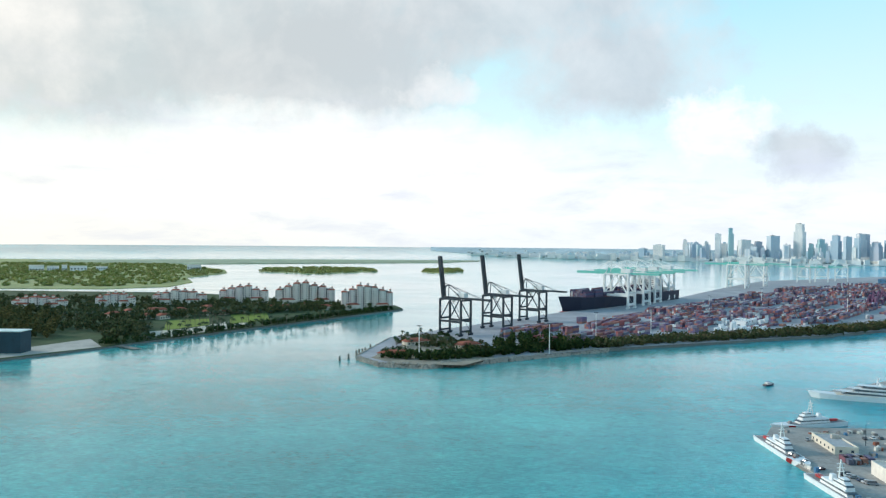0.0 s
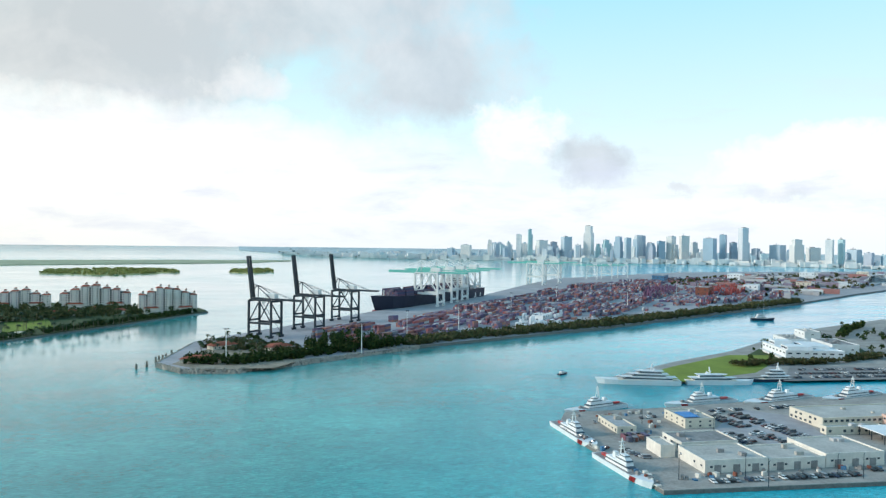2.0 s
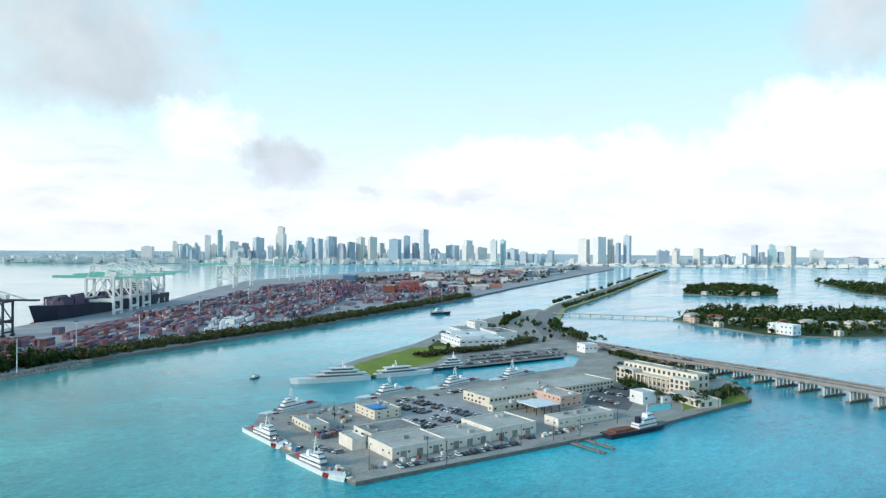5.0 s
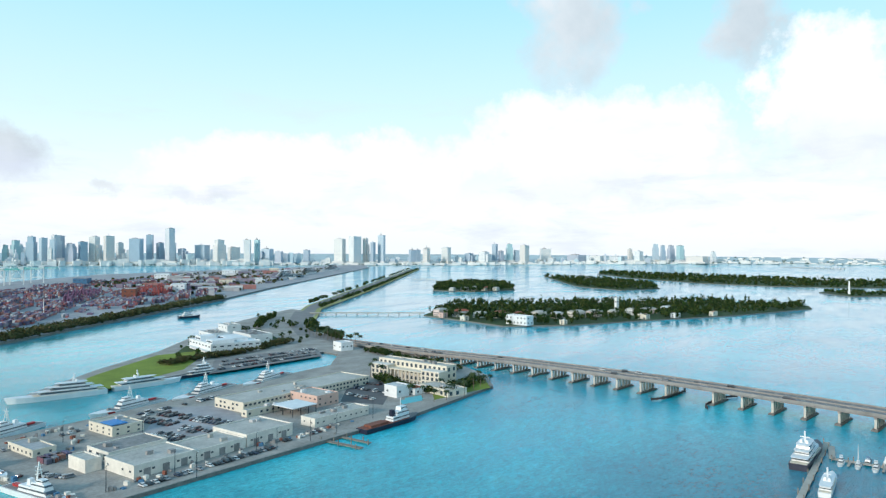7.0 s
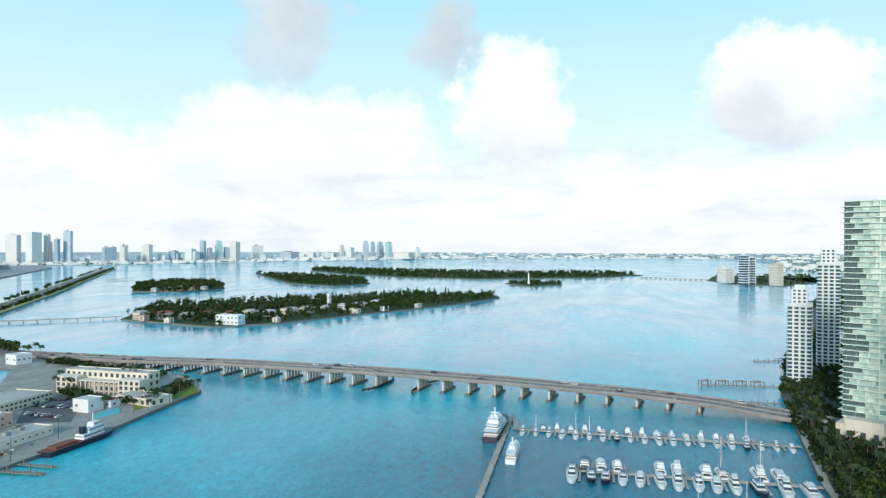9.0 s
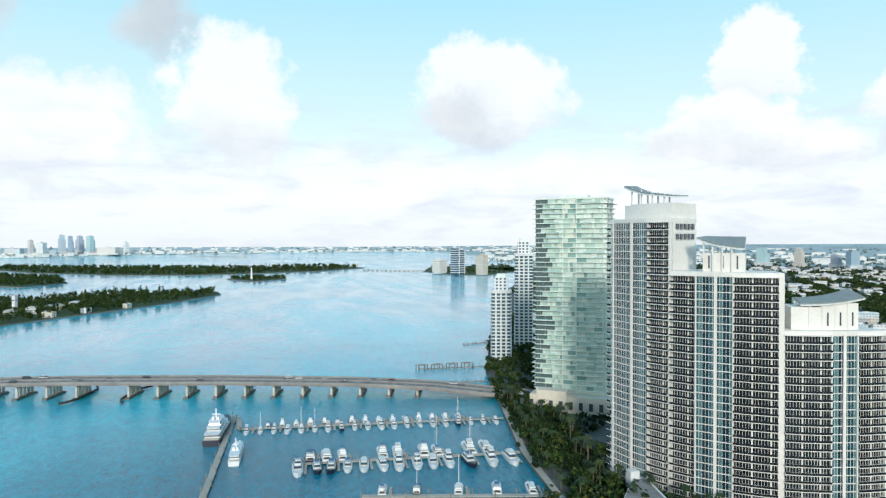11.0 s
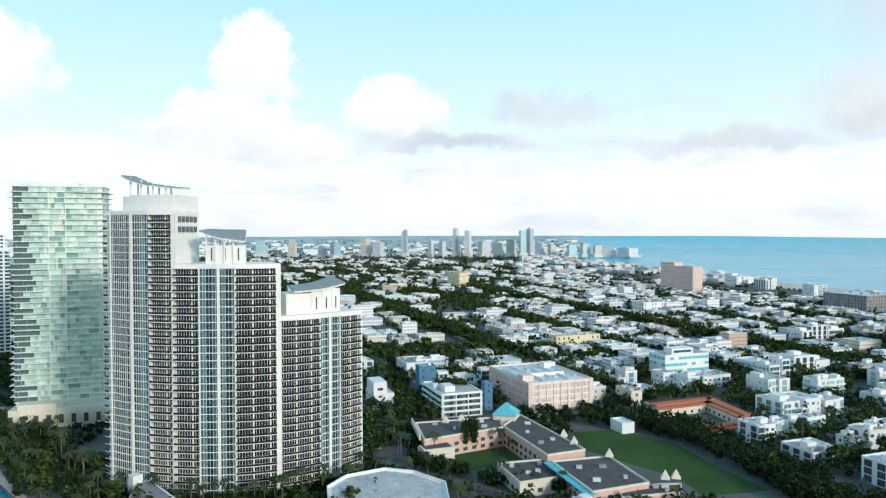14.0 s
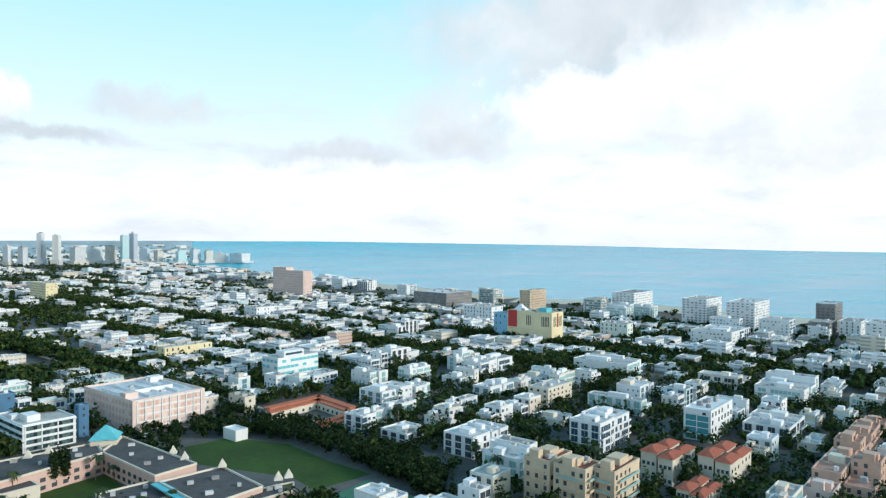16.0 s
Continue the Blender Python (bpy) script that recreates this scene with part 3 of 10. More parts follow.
SHORE = [(-1, 4750), (4, 4400), (10, 4150), (22, 4020), (34, 3950), (46, 3900), (58, 3980), (70, 4250), (84, 4500), (100, 4600), (118, 4550)]
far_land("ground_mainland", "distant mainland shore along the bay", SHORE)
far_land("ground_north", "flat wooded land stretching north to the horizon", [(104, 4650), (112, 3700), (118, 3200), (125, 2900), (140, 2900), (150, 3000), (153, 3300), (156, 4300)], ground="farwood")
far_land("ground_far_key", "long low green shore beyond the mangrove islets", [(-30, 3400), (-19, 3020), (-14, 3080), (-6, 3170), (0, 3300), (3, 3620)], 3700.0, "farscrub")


# ---- far city towers ----
def far_tower(x, y, w, d, h, turn, style, z=2.0):
    rnd = random.Random(int(x * 7 + y * 3))
    t = thing("tower_building", "distant glass and concrete high-rise on the shore", "tower", (x, y, z), turn + rnd.choice((-1, 1)) * rnd.uniform(16, 40), "far skyline")
    w, d = w * 0.8, d * 0.75
    wall = M["tower" if style == 0 else "hotel"]
    bm, k = bmesh.new(), rnd.random()
    if k < 0.3 and h > 60:
        # a lower wing beside the shaft
        box(bm, -w * 0.14, 0, 0, w * 0.72, d, h)
        box(bm, w * 0.36, d * 0.1, 0, w * 0.27, d * 0.8, h * rnd.uniform(0.6, 0.85))
    elif k < 0.5 and h > 60:
        box(bm, 0, 0, 0, w, d, h * 0.8)
        box(bm, 0, 0, h * 0.8, w * 0.74, d * 0.74, h * 0.2)
    else:
        box(bm, 0, 0, 0, w, d, h)
    part("wall", bm, wall, t)
    bm = bmesh.new()
    top = rnd.uniform(2, 5)
    box(bm, -w * 0.12, 0, h, w * rnd.uniform(0.25, 0.45), d * 0.5, top)
    if k > 0.75:
        box(bm, -w * 0.12, 0, h + top, 1.6, 1.6, rnd.uniform(4, 12))
    part("roof_plant", bm, M["roof"], t)
    part("podium", box(bmesh.new(), 0, 0, 0, w * 1.4, d * 1.3, min(18, h * 0.2)), M["hotel"], t)
    return t
# bearing, width in degrees, top above the eye in degrees
SKYLINE = "15.97/0.85/-0.48 17.09/0.97/-0.2 19.02/0.41/0.21 19.6/0.41/-0.13 20.3/0.49/-0.43 21.37/0.48/0.7 22.28/0.47/1.13 23.21/0.89/0.24 24.16/0.77/0.12 25.16/0.87/0.55 26.08/0.52/-0.07 26.91/0.81/1.42 27.66/0.43/-0.01 28.27/0.64/0.32 29.22/0.7/0.6 29.93/0.51/0.52 30.54/0.41/0.41 30.71/0.78/0.71 31.03/0.51/0.69 31.66/0.73/0.13 32.44/0.64/0.27 33.26/0.82/0.65 34.15/0.77/0.7 34.93/0.68/0.2 35.99/0.99/0.53 36.93/0.54/0.82 37.7/0.63/0.23 38.41/0.8/1.33 39.27/0.71/-0.21 40.66/1.1/0.08 41.92/1/0.49 42.99/0.95/-0.08 44.01/0.6/0.51 44.75/0.47/0.52 45.54/0.92/-0.18 46.42/0.67/-0.39 48.6/0.57/-0.27 51.21/0.94/0.65 52.43/0.96/0.83 53.32/0.53/0.7 53.87/0.41/0.37 54.57/0.63/0.96 57.05/0.53/-0.21 57.18/0.85/-0.27 57.52/0.42/-0.2 58.18/0.49/-0.18 58.25/0.55/-0.03 59.74/0.63/-0.09 59.85/0.74/-0.01 61.77/0.81/-0.48 63/0.95/-0.35 63.78/0.44/0.28 64.33/0.48/-0.26 64.96/0.62/0.29 65.54/0.44/-0.21 66.18/0.67/0.2 67.85/0.99/-0.07 68.35/0.63/-0.79 70.31/1.5/-0.56 71.86/1.14/-0.61 73.46/1.15/-0.65 74.49/0.46/-0.05 75.12/0.6/-0.23 76.38/0.55/0.32 76.96/0.41/0.23 77.53/0.55/0.23 78.25/0.6/0.23 79.44/1.61/-0.59 80.59/0.41/-0.22"
NORTHLINE = "140.69/0.53/-0.05 144.89/0.55/0.14 145.84/0.55/0.01 149.38/0.83/-0.77 150.27/0.6/0.02 150.85/0.55/0.15 151.63/0.74/-0.95 147.17/1.01/-0.86 148.27/0.92/-0.95 152.6/0.64/-1.13 154.19/0.78/-1.13 155.22/0.73/-1.03 156.2/0.69/-1.12 157.12/1.14/-1.34 158.53/1.49/-1.34 142.85/0.54/-0.77 143.75/0.54/-0.87 138.57/0.88/-0.91 135.1/0.85/-0.95 134.08/0.71/-1.2 140.74/0.34/0.05 129.35/0.91/-0.75 131.73/0.68/-0.75 137.59/0.87/-0.65"


def make_skyline():
    rnd = random.Random(4)
    xs, ys = [q[0] for q in SHORE], [q[1] for q in SHORE]
    for text, r0, r1 in ((SKYLINE, 60, 220), (NORTHLINE, 0, 0)):
        for item in text.split():
            az, wide, el = (float(v) for v in item.split("/"))
            r = float(np.interp(az, xs, ys)) + rnd.uniform(r0, r1) if r1 else 2750 + rnd.uniform(0, 140)
            w = r * math.tan(radians(wide))
            x, y = polar(az, r)
            z = sea_height(r, az % 360) + 2.5
            h = H + r * math.tan(radians(el)) - z
            if h > 12:
                far_tower(x, y, w, rnd.uniform(0.7, 1.1) * w, h, -az + rnd.uniform(-8, 8), 0 if el > -0.6 or rnd.random() < 0.4 else 1, z)
    # lower city between and behind them, one joined mass
    bm = bmesh.new()
    spots = []
    for i in range(2300):
        az = rnd.uniform(2, 118) if i % 3 else rnd.uniform(3, 60)
        r = min(4900, float(np.interp(az, xs, ys)) + rnd.uniform(10, 500) * rnd.random())
        tall = 40 if 8 < az < 46 else (20 if az < 84 else 11)
        h = rnd.uniform(5, tall) * rnd.uniform(0.5, 1)
        x, y = polar(az, r)
        z = sea_height(r, az % 360) + 2.0
        if rnd.random() < 0.35:
            spots.append((x, y, z))
        else:
            box(bm, x, y, z, rnd.uniform(12, 50), rnd.uniform(12, 30), h, -az + rnd.uniform(-20, 20))
    for i in range(1500):
        az = rnd.uniform(108, 155)
        r = rnd.uniform(2950, 4700)
        z = sea_height(r, az) + 2.0
        x, y = polar(az, r)
        if rnd.random() < 0.78:
            spots.append((x, y, z))
        else:
            box(bm, x, y, z, rnd.uniform(15, 70), rnd.uniform(12, 30), rnd.uniform(5, 16), -az + rnd.uniform(-20, 20))
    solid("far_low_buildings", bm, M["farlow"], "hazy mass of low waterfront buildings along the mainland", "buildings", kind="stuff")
    return spots


FAR_TREES = make_skyline()


# ---- the stepped white tower ----
ARC_O, ARC_R = (277.1, -220.9), 73.2


def arc_band(bm, a0, a1, r0, r1, z0, z1, step=2.5):
    """A curved bar between two bearings on the tower's arc."""
    n = max(1, int(round((a1 - a0) / step)))
    rows = []
    for i in range(n + 1):
        a = radians(a0 + (a1 - a0) * i / n)
        c, s = math.cos(a), math.sin(a)
        rows.append([bm.verts.new((ARC_O[0] + r * c, ARC_O[1] + r * s, z)) for r, z in ((r0, z0), (r1, z0), (r1, z1), (r0, z1))])
    for p, q in zip(rows, rows[1:]):
        for i in range(4):
            j = (i + 1) % 4
            bm.faces.new((p[i], p[j], q[j], q[i]))
    bm.faces.new(list(reversed(rows[0])))
    bm.faces.new(rows[-1])
    return bm


def arc_post(bm, a, r, z0, z1, w=0.3, d=0.3):
    c, s = math.cos(radians(a)), math.sin(radians(a))
    return box(bm, ARC_O[0] + r * c, ARC_O[1] + r * s, z0, d, w, z1 - z0, a)


def stepped_tower():
    t = thing("apartment_tower", "stepped white curved apartment tower with dark balconies and winged roofs", "tower")
    pitch = 2.96
    # each tier: bearings, floors, balcony bays, glass bays, piers
    tiers = [
        (91.0, 118.0, 37, [(91.0, 93.5), (110.0, 117.6)], [(93.5, 110.0)], [(103.0, 1.1), (93.5, 0.5), (110.0, 0.6), (117.8, 0.8)]),
        (118.0, 150.0, 30, [(118.2, 126.0), (136.6, 148.6)], [(126.0, 136.6)], [(131.7, 1.1), (126.0, 0.5), (136.6, 0.6), (149.3, 1.9)]),
        (150.0, 179.4, 23, [(150.2, 162.6), (170.0, 178.4)], [(162.6, 170.0)], [(166.2, 1.1), (162.6, 0.5), (170.0, 0.5), (179.0, 1.0)]),
    ]
    for a0, a1, n, balconies, glass, piers in tiers:
        top = 2 + n * pitch
        core = part("tower_wing", arc_band(bmesh.new(), a0 + 0.1, a1 - 0.1, ARC_R - 21, ARC_R - 2.0, 2, top), M["towerwhite"], t)
        for i in range(n):
            z = 2 + i * pitch
            bm = bmesh.new()
            arc_band(bm, a0, a1, ARC_R - 2.2, ARC_R, z + pitch - 0.3, z + pitch)
            for b0, b1 in balconies:
                arc_band(bm, b0, b1, ARC_R - 0.1, ARC_R + 1.3, z + pitch - 0.3, z + pitch - 0.02)
            part("floor_slab", bm, M["towerwhite"], core)
            bm = bmesh.new()
            for b0, b1 in balconies:
                arc_band(bm, b0 + 0.2, b1 - 0.2, ARC_R - 1.9, ARC_R - 1.4, z, z + pitch - 0.25)
            part("glazing", bm, M["tint"], core, kind="stuff")
            bm = bmesh.new()
            for b0, b1 in glass:
                m = int((b1 - b0) / 0.9)
                for k in range(m):
                    arc_band(bm, b0 + (b1 - b0) * k / m, b0 + (b1 - b0) * (k + 1) / m, ARC_R - 0.9, ARC_R - 0.25, z, z + pitch - 0.25)
            part("curtain_wall", bm, M["curtain"], core, kind="stuff")
            if i > 0:
                for b0, b1 in balconies:
                    part("balcony_rail", arc_band(bmesh.new(), b0 + 0.1, b1 - 0.1, ARC_R + 1.18, ARC_R + 1.26, z - 0.03, z + 0.74), M["rail"], core)
        bm = bmesh.new()
        for b0, b1 in glass:
            m = int((b1 - b0) / 0.9)
            for k in range(1, m):
                arc_post(bm, b0 + (b1 - b0) * k / m, ARC_R - 0.2, 2, top, 0.09, 0.14)
        for b0, b1 in balconies:
            m = max(2, int((b1 - b0) / 0.82))
            for k in range(m + 1):
                arc_post(bm, b0 + (b1 - b0) * k / m, ARC_R - 1.25, 2, top, 0.6 if k % 6 == 0 else 0.1, 0.2)
        part("mullions", bm, M["towerwhite"], core, kind="stuff")
        for a, w in piers:
            part("pier", arc_post(bmesh.new(), a, ARC_R - 0.2, 2, top + 0.6, w, 1.0), M["towerwhite"], core)
        bm = bmesh.new()
        arc_band(bm, a0, a1, ARC_R - 21.2, ARC_R + 0.15, top, top + 1.5)
        part("parapet", bm, M["towerwhite"], core)
    # crowns: lift houses, their windows and the winged canopies
    crowns = [(99.0, 116.5, 19.0, 111.5, 119.2), (127.0, 139.5, 12.0, 90.8, 99.4), (152.5, 162.0, 13.0, 70.1, 79.8), (161.0, 172.5, 9.0, 70.1, 81.2)]
    for a0, a1, deep, z0, z1 in crowns:
        part("lift_house", arc_band(bmesh.new(), a0, a1, ARC_R - 4 - deep, ARC_R - 4, z0, z1), M["towerwhite"], t)
    bm = bmesh.new()
    for k in range(5):
        for z in (104.6, 108.6):
            a = radians(117.95)
            r = ARC_R - 5 - k * 3.1
            box(bm, ARC_O[0] + r * math.cos(a) - 0.3, ARC_O[1] + r * math.sin(a) - 0.15, z, 1.7, 0.5, 2.2, 118)
    part("end_glazing", bm, M["glass"], t, kind="stuff")
    # a tall fin wall, and dark strips as painted shade slots on lift houses
    part("fin_wall", arc_band(bmesh.new(), 95.6, 99.2, ARC_R - 14, ARC_R - 4, 111.5, 118.8), M["towerwhite"], t)
    for a in (129.0, 133.2, 137.4, 163.0, 166.8, 170.6):
        z = 92.0 if a < 140 else 71.5
        part("front_slot", arc_post(bmesh.new(), a, ARC_R - 3.95, z + 1.5, z + 6.4, 0.5, 0.3), M["glass"], t)
    # canopies: inner and outer edge heights at the start and the end
    wings = [(94.5, 119.5, ARC_R - 11, ARC_R - 4.5, 127.2, 121.9, 127.2, 121.7, 0.3), (125.5, 139.5, ARC_R - 13, ARC_R - 2.5, 105.5, 105.2, 105.0, 101.2, 0.4), (155.0, 174.0, ARC_R - 12, ARC_R - 3, 82.4, 85.8, 80.9, 83.2, 0.35)]
    for a0, a1, r0, r1, za, zb, ya, yb, th in wings:
        bm, ribs = bmesh.new(), bmesh.new()
        rows = []
        for k in range(19):
            u = k / 18
            e = 1 - (1 - u) ** 2 - 0.06 * math.sin(math.pi * u) * (u > 0.5) if za > zb else u * u
            z, y = za + (zb - za) * e, ya + (yb - ya) * e
            a = radians(a0 + (a1 - a0) * u)
            pin, pout = ((ARC_O[0] + r * math.cos(a), ARC_O[1] + r * math.sin(a)) for r in (r0, r1))
            rows.append([bm.verts.new(v) for v in ((*pin, z), (*pout, y), (*pout, y + th), (*pin, z + th))])
            if k % 2 == 0:
                beam(ribs, (*pin, z - 0.3), (*pout, y - 0.3), 0.3, 0.55)
        for p, q in zip(rows, rows[1:]):
            for i in range(4):
                bm.faces.new((p[i], p[(i + 1) % 4], q[(i + 1) % 4], q[i]))
            beam(ribs, p[1].co - Vector((0, 0, 0.35)), q[1].co - Vector((0, 0, 0.35)), 0.25, 0.5)
        bm.faces.new(list(reversed(rows[0])))
        bm.faces.new(rows[-1])
        part("canopy_ribs", ribs, M["whitesteel"], t, kind="stuff")
        zb = min(zb, yb)
        part("roof_wing", bm, M["wing"], t, "curved grey metal roof canopy")
        bm = bmesh.new()
        for k in range(4):
            a = a0 + (a1 - a0) * (0.14 + 0.2 * k)
            for r in (r0 + 2, r1 - 1.0):
                arc_post(bm, a, r, zb - 12, (za if r < r1 - 2 else ya) + ((zb if r < r1 - 2 else yb) - (za if r < r1 - 2 else ya)) * (0.14 + 0.2 * k) - 0.2, 0.5, 0.5)
        part("canopy_post", bm, M["towerwhite"], t, kind="stuff")


M["towerwhite"] = mat("warm_white_tower_paint", (0.81, 0.79, 0.745), 0.6, 0.14, 0.12, fine=6)
M["tint"] = mat("tower_glazing", (1, 1, 1), 0.15, 0.5, 0.35, fine=3.0, spec=0.7, island=True, tones=((0.018, 0.03, 0.04), (0.03, 0.05, 0.065), (0.02, 0.032, 0.042), (0.07, 0.10, 0.12)))
M["curtain"] = mat("blue_green_curtain_glass", (1, 1, 1), 0.1, 0.5, 0.25, fine=4.0, spec=0.6, island=True, tones=((0.03, 0.085, 0.11), (0.05, 0.14, 0.17), (0.018, 0.05, 0.07), (0.12, 0.24, 0.25)))
M["rail"] = mat("dark_balcony_glass", (0.014, 0.02, 0.026), 0.45, 0.3, 0.4, spec=0.15)
M["wing"] = mat("grey_metal_roof", (0.27, 0.30, 0.29), 0.5, 0.25, 0.3)
M["panel"] = mat("green_facade_panels", (1, 1, 1), 0.3, 0.25, 0.2, island=True, tones=((0.46, 0.62, 0.54), (0.66, 0.78, 0.70), (0.24, 0.40, 0.36), (0.60, 0.72, 0.64), (0.10, 0.15, 0.15), (0.74, 0.82, 0.75), (0.42, 0.58, 0.51), (0.07, 0.10, 0.11), (0.70, 0.76, 0.66), (0.56, 0.70, 0.62), (0.34, 0.50, 0.44), (0.64, 0.76, 0.69)))
stepped_tower()


# ---- the green glass tower behind it ----
def green_tower():
    a, b = (400.9, -163.6), (373.8, -199.4)
    turn = bearing(a, b)
    m = mid(a, b)
    t = thing("green_glass_tower", "pale green glass apartment tower with banded balconies", "tower", (*m, 2.0), turn)
    # its own axes: x along the front, y towards the camera side is negative depth
    w, d, n, z0 = math.dist(a, b), 26.0, 39, 12.0
    pitch = (126.6 - z0) / n
    back = 1 if (Vector((-math.sin(radians(turn)), math.cos(radians(turn)))).dot(Vector(m)) > 0) else -1
    part("tower_core", box(bmesh.new(), 0, back * d / 2, 0, w - 2.4, d - 2.4, 126.5), M["palegreen"], t)
    rnd = random.Random(8)
    cols = [(-w / 2 + 1, -w * 0.1, 0), (-w * 0.1, w * 0.08, 1), (w * 0.08, w / 2 - 3, 0)]
    for i in range(n):
        z = z0 + i * pitch
        bm = bmesh.new()
        out = rnd.choice((0.5, 0.7, 0.9))
        box(bm, 0, back * d / 2, z, w - 1.4, d + 1.3, 0.42)
        spans = []
        for x0, x1 in ((-0.5, -0.1), (0.08, 0.5)):
            a0, a1 = sorted((rnd.uniform(x0, x1), rnd.uniform(x0, x1)))
            if a1 - a0 > 0.08:
                spans.append(((a0 + a1) / 2 * w, (a1 - a0) * w))
        for cx, cw in spans:
            box(bm, cx, back * 0.2, z, cw, out * 2 + 0.8, 0.36)
        box(bm, -w / 2 + 0.3, back * d / 2, z, 3.4 + out, d * rnd.choice((0.5, 0.7, 0.9)), 0.26)
        box(bm, w / 2 - 0.3, back * d / 2, z, 3.0 + out, d * rnd.choice((0.5, 0.7, 0.9)), 0.26)
        part("floor_slab", bm, M["palegreen"], t)
        bm = bmesh.new()
        for x0, x1, flat in cols:
            x = x0
            while x < x1 - 0.8:
                # window runs of one to three bays share a pane colour
                cw = min(x1 - x, rnd.choice((1.4, 2.0, 3.0, 4.5, 6.0)))
                box(bm, x + cw / 2, back * (0.35 if flat else rnd.choice((0.5, 0.9, 0.9))), z + 0.3, cw - 0.16, 0.3, pitch - 0.3)
                x += cw
        for s in (-1, 1):
            for j in range(9):
                box(bm, s * (w / 2 - 1.15), back * (2 + (d - 4) * (j + 0.5) / 9), z + 0.3, 0.3, 2.2, pitch - 0.3)
        part("glazing", bm, M["panel"], t, kind="stuff")
        bm = bmesh.new()
        for cx, cw in spans:
            box(bm, cx, back * (-0.15 - out), z + 0.34, cw, 0.07, 0.5)
        box(bm, -w / 2 + 0.3, back * d * 0.3, z + 0.2, 0.07, d * 0.4, 0.8)
        part("balcony_rail", bm, M["greenglass"], t, kind="stuff")
    for x in (-w * 0.1, w * 0.08, w / 2 - 3):
        part("pier", box(bmesh.new(), x, 0.3 * back, 4, 0.5, 0.9, 123), M["palegreen"], t)
    bm = bmesh.new()
    box(bm, 0, back * d / 2, 126.5, w - 1, d, 0.9)
    box(bm, 1, back * d / 2, 127.4, w * 0.35, d * 0.4, 2.0)
    part("roof_crown", bm, M["palegreen"], t)
    bm = bmesh.new()
    box(bm, 2, back * 8, 0, w + 4, 34, 10.0)
    box(bm, -w * 0.2, -back * 6, 0, w * 0.4, 9, 13.0)
    part("podium", bm, M["cream"], t)
    bm = bmesh.new()
    for k in range(10):
        box(bm, -w / 2 - 4 + k * (w + 8) / 9, -back * 12.1, 3, 2.2, 0.3, 4.5)
    part("podium_glazing", bm, M["glass"], t, kind="stuff")


green_tower()


def balcony_tower(at, w, d, h, turn, name_label):
    t = thing("apartment_tower", name_label, "tower", (*at, 2.0), turn)
    part("wall", box(bmesh.new(), 0, 0, 0, w - 2.4, d - 2.4, h), M["white"], t)
    n = int(h / 3.0)
    for i in range(n):
        z = 3.0 * i
        bm = bmesh.new()
        box(bm, 0, 0, z + 2.7, w, d, 0.3)
        part("floor_slab", bm, M["white"], t)
        bm = bmesh.new()
        for s in (-1, 1):
            for j in range(4):
                box(bm, (-0.36 + 0.24 * j) * w, s * (d / 2 - 1.15), z + 0.5, w * 0.16, 0.4, 2.0)
                box(bm, s * (w / 2 - 1.15), (-0.36 + 0.24 * j) * d, z + 0.5, 0.4, d * 0.16, 2.0)
        part("glazing", bm, M["blueglass"], t, kind="stuff")
        bm = bmesh.new()
        for s in (-1, 1):
            box(bm, 0, s * (d / 2 - 0.1), z, w * 0.86, 0.08, 0.7)
        part("balcony_rail", bm, M["palegreen"], t, kind="stuff")
    part("parapet", box(bmesh.new(), 0, 0, h, w, d, 1.1), M["white"], t)
    upper = part("upper_block", box(bmesh.new(), 0, 0, h, w * 0.62, d * 0.62, 12), M["white"], t)
    for i in range(4):
        bm = bmesh.new()
        for s in (-1, 1):
            for q in (-0.18, 0.02, 0.2):
                box(bm, q * w, s * d * 0.31, h + 1.6 + 2.8 * i, w * 0.1, 0.3, 1.5)
                box(bm, s * w * 0.31, q * d, h + 1.6 + 2.8 * i, 0.3, d * 0.1, 1.5)
        part("glazing", bm, M["blueglass"], upper, kind="stuff")
    part("roof_crown", box(bmesh.new(), 0, 0, h + 12, w * 0.4, d * 0.4, 3), M["palegreen"], t)


balcony_tower((571, -203), 18, 18, 58, 70, "slim white balcony apartment tower on the bay front")
balcony_tower((628, -246), 18, 18, 88, 70, "tall white balcony apartment tower behind the bay front")


# ---- the bridge ----
BRIDGE = [(588, 480, 3.2), (575, 430, 4.5), (556, 350, 6.2), (535, 248, 9.2), (506, 120, 10.8), (484, 23, 10.2), (464, -60, 8.6), (450, -108, 6.6), (428, -152, 3.6), (405, -195, 2.3)]


def along(u, pts=BRIDGE):
    """A point of the bridge's near edge and the square direction, u from 0 to 1."""
    ls = [math.dist(a[:2], b[:2]) for a, b in zip(pts, pts[1:])]
    s = u * sum(ls)
    for (a, b), l in zip(zip(pts, pts[1:]), ls):
        if s <= l + 1e-6:
            k = s / l
            d = Vector((b[0] - a[0], b[1] - a[1])).normalized()
            return Vector(a) + (Vector(b) - Vector(a)) * k, Vector((-d.y, d.x, 0))
        s -= l
    return Vector(pts[-1]), Vector((-d.y, d.x, 0))


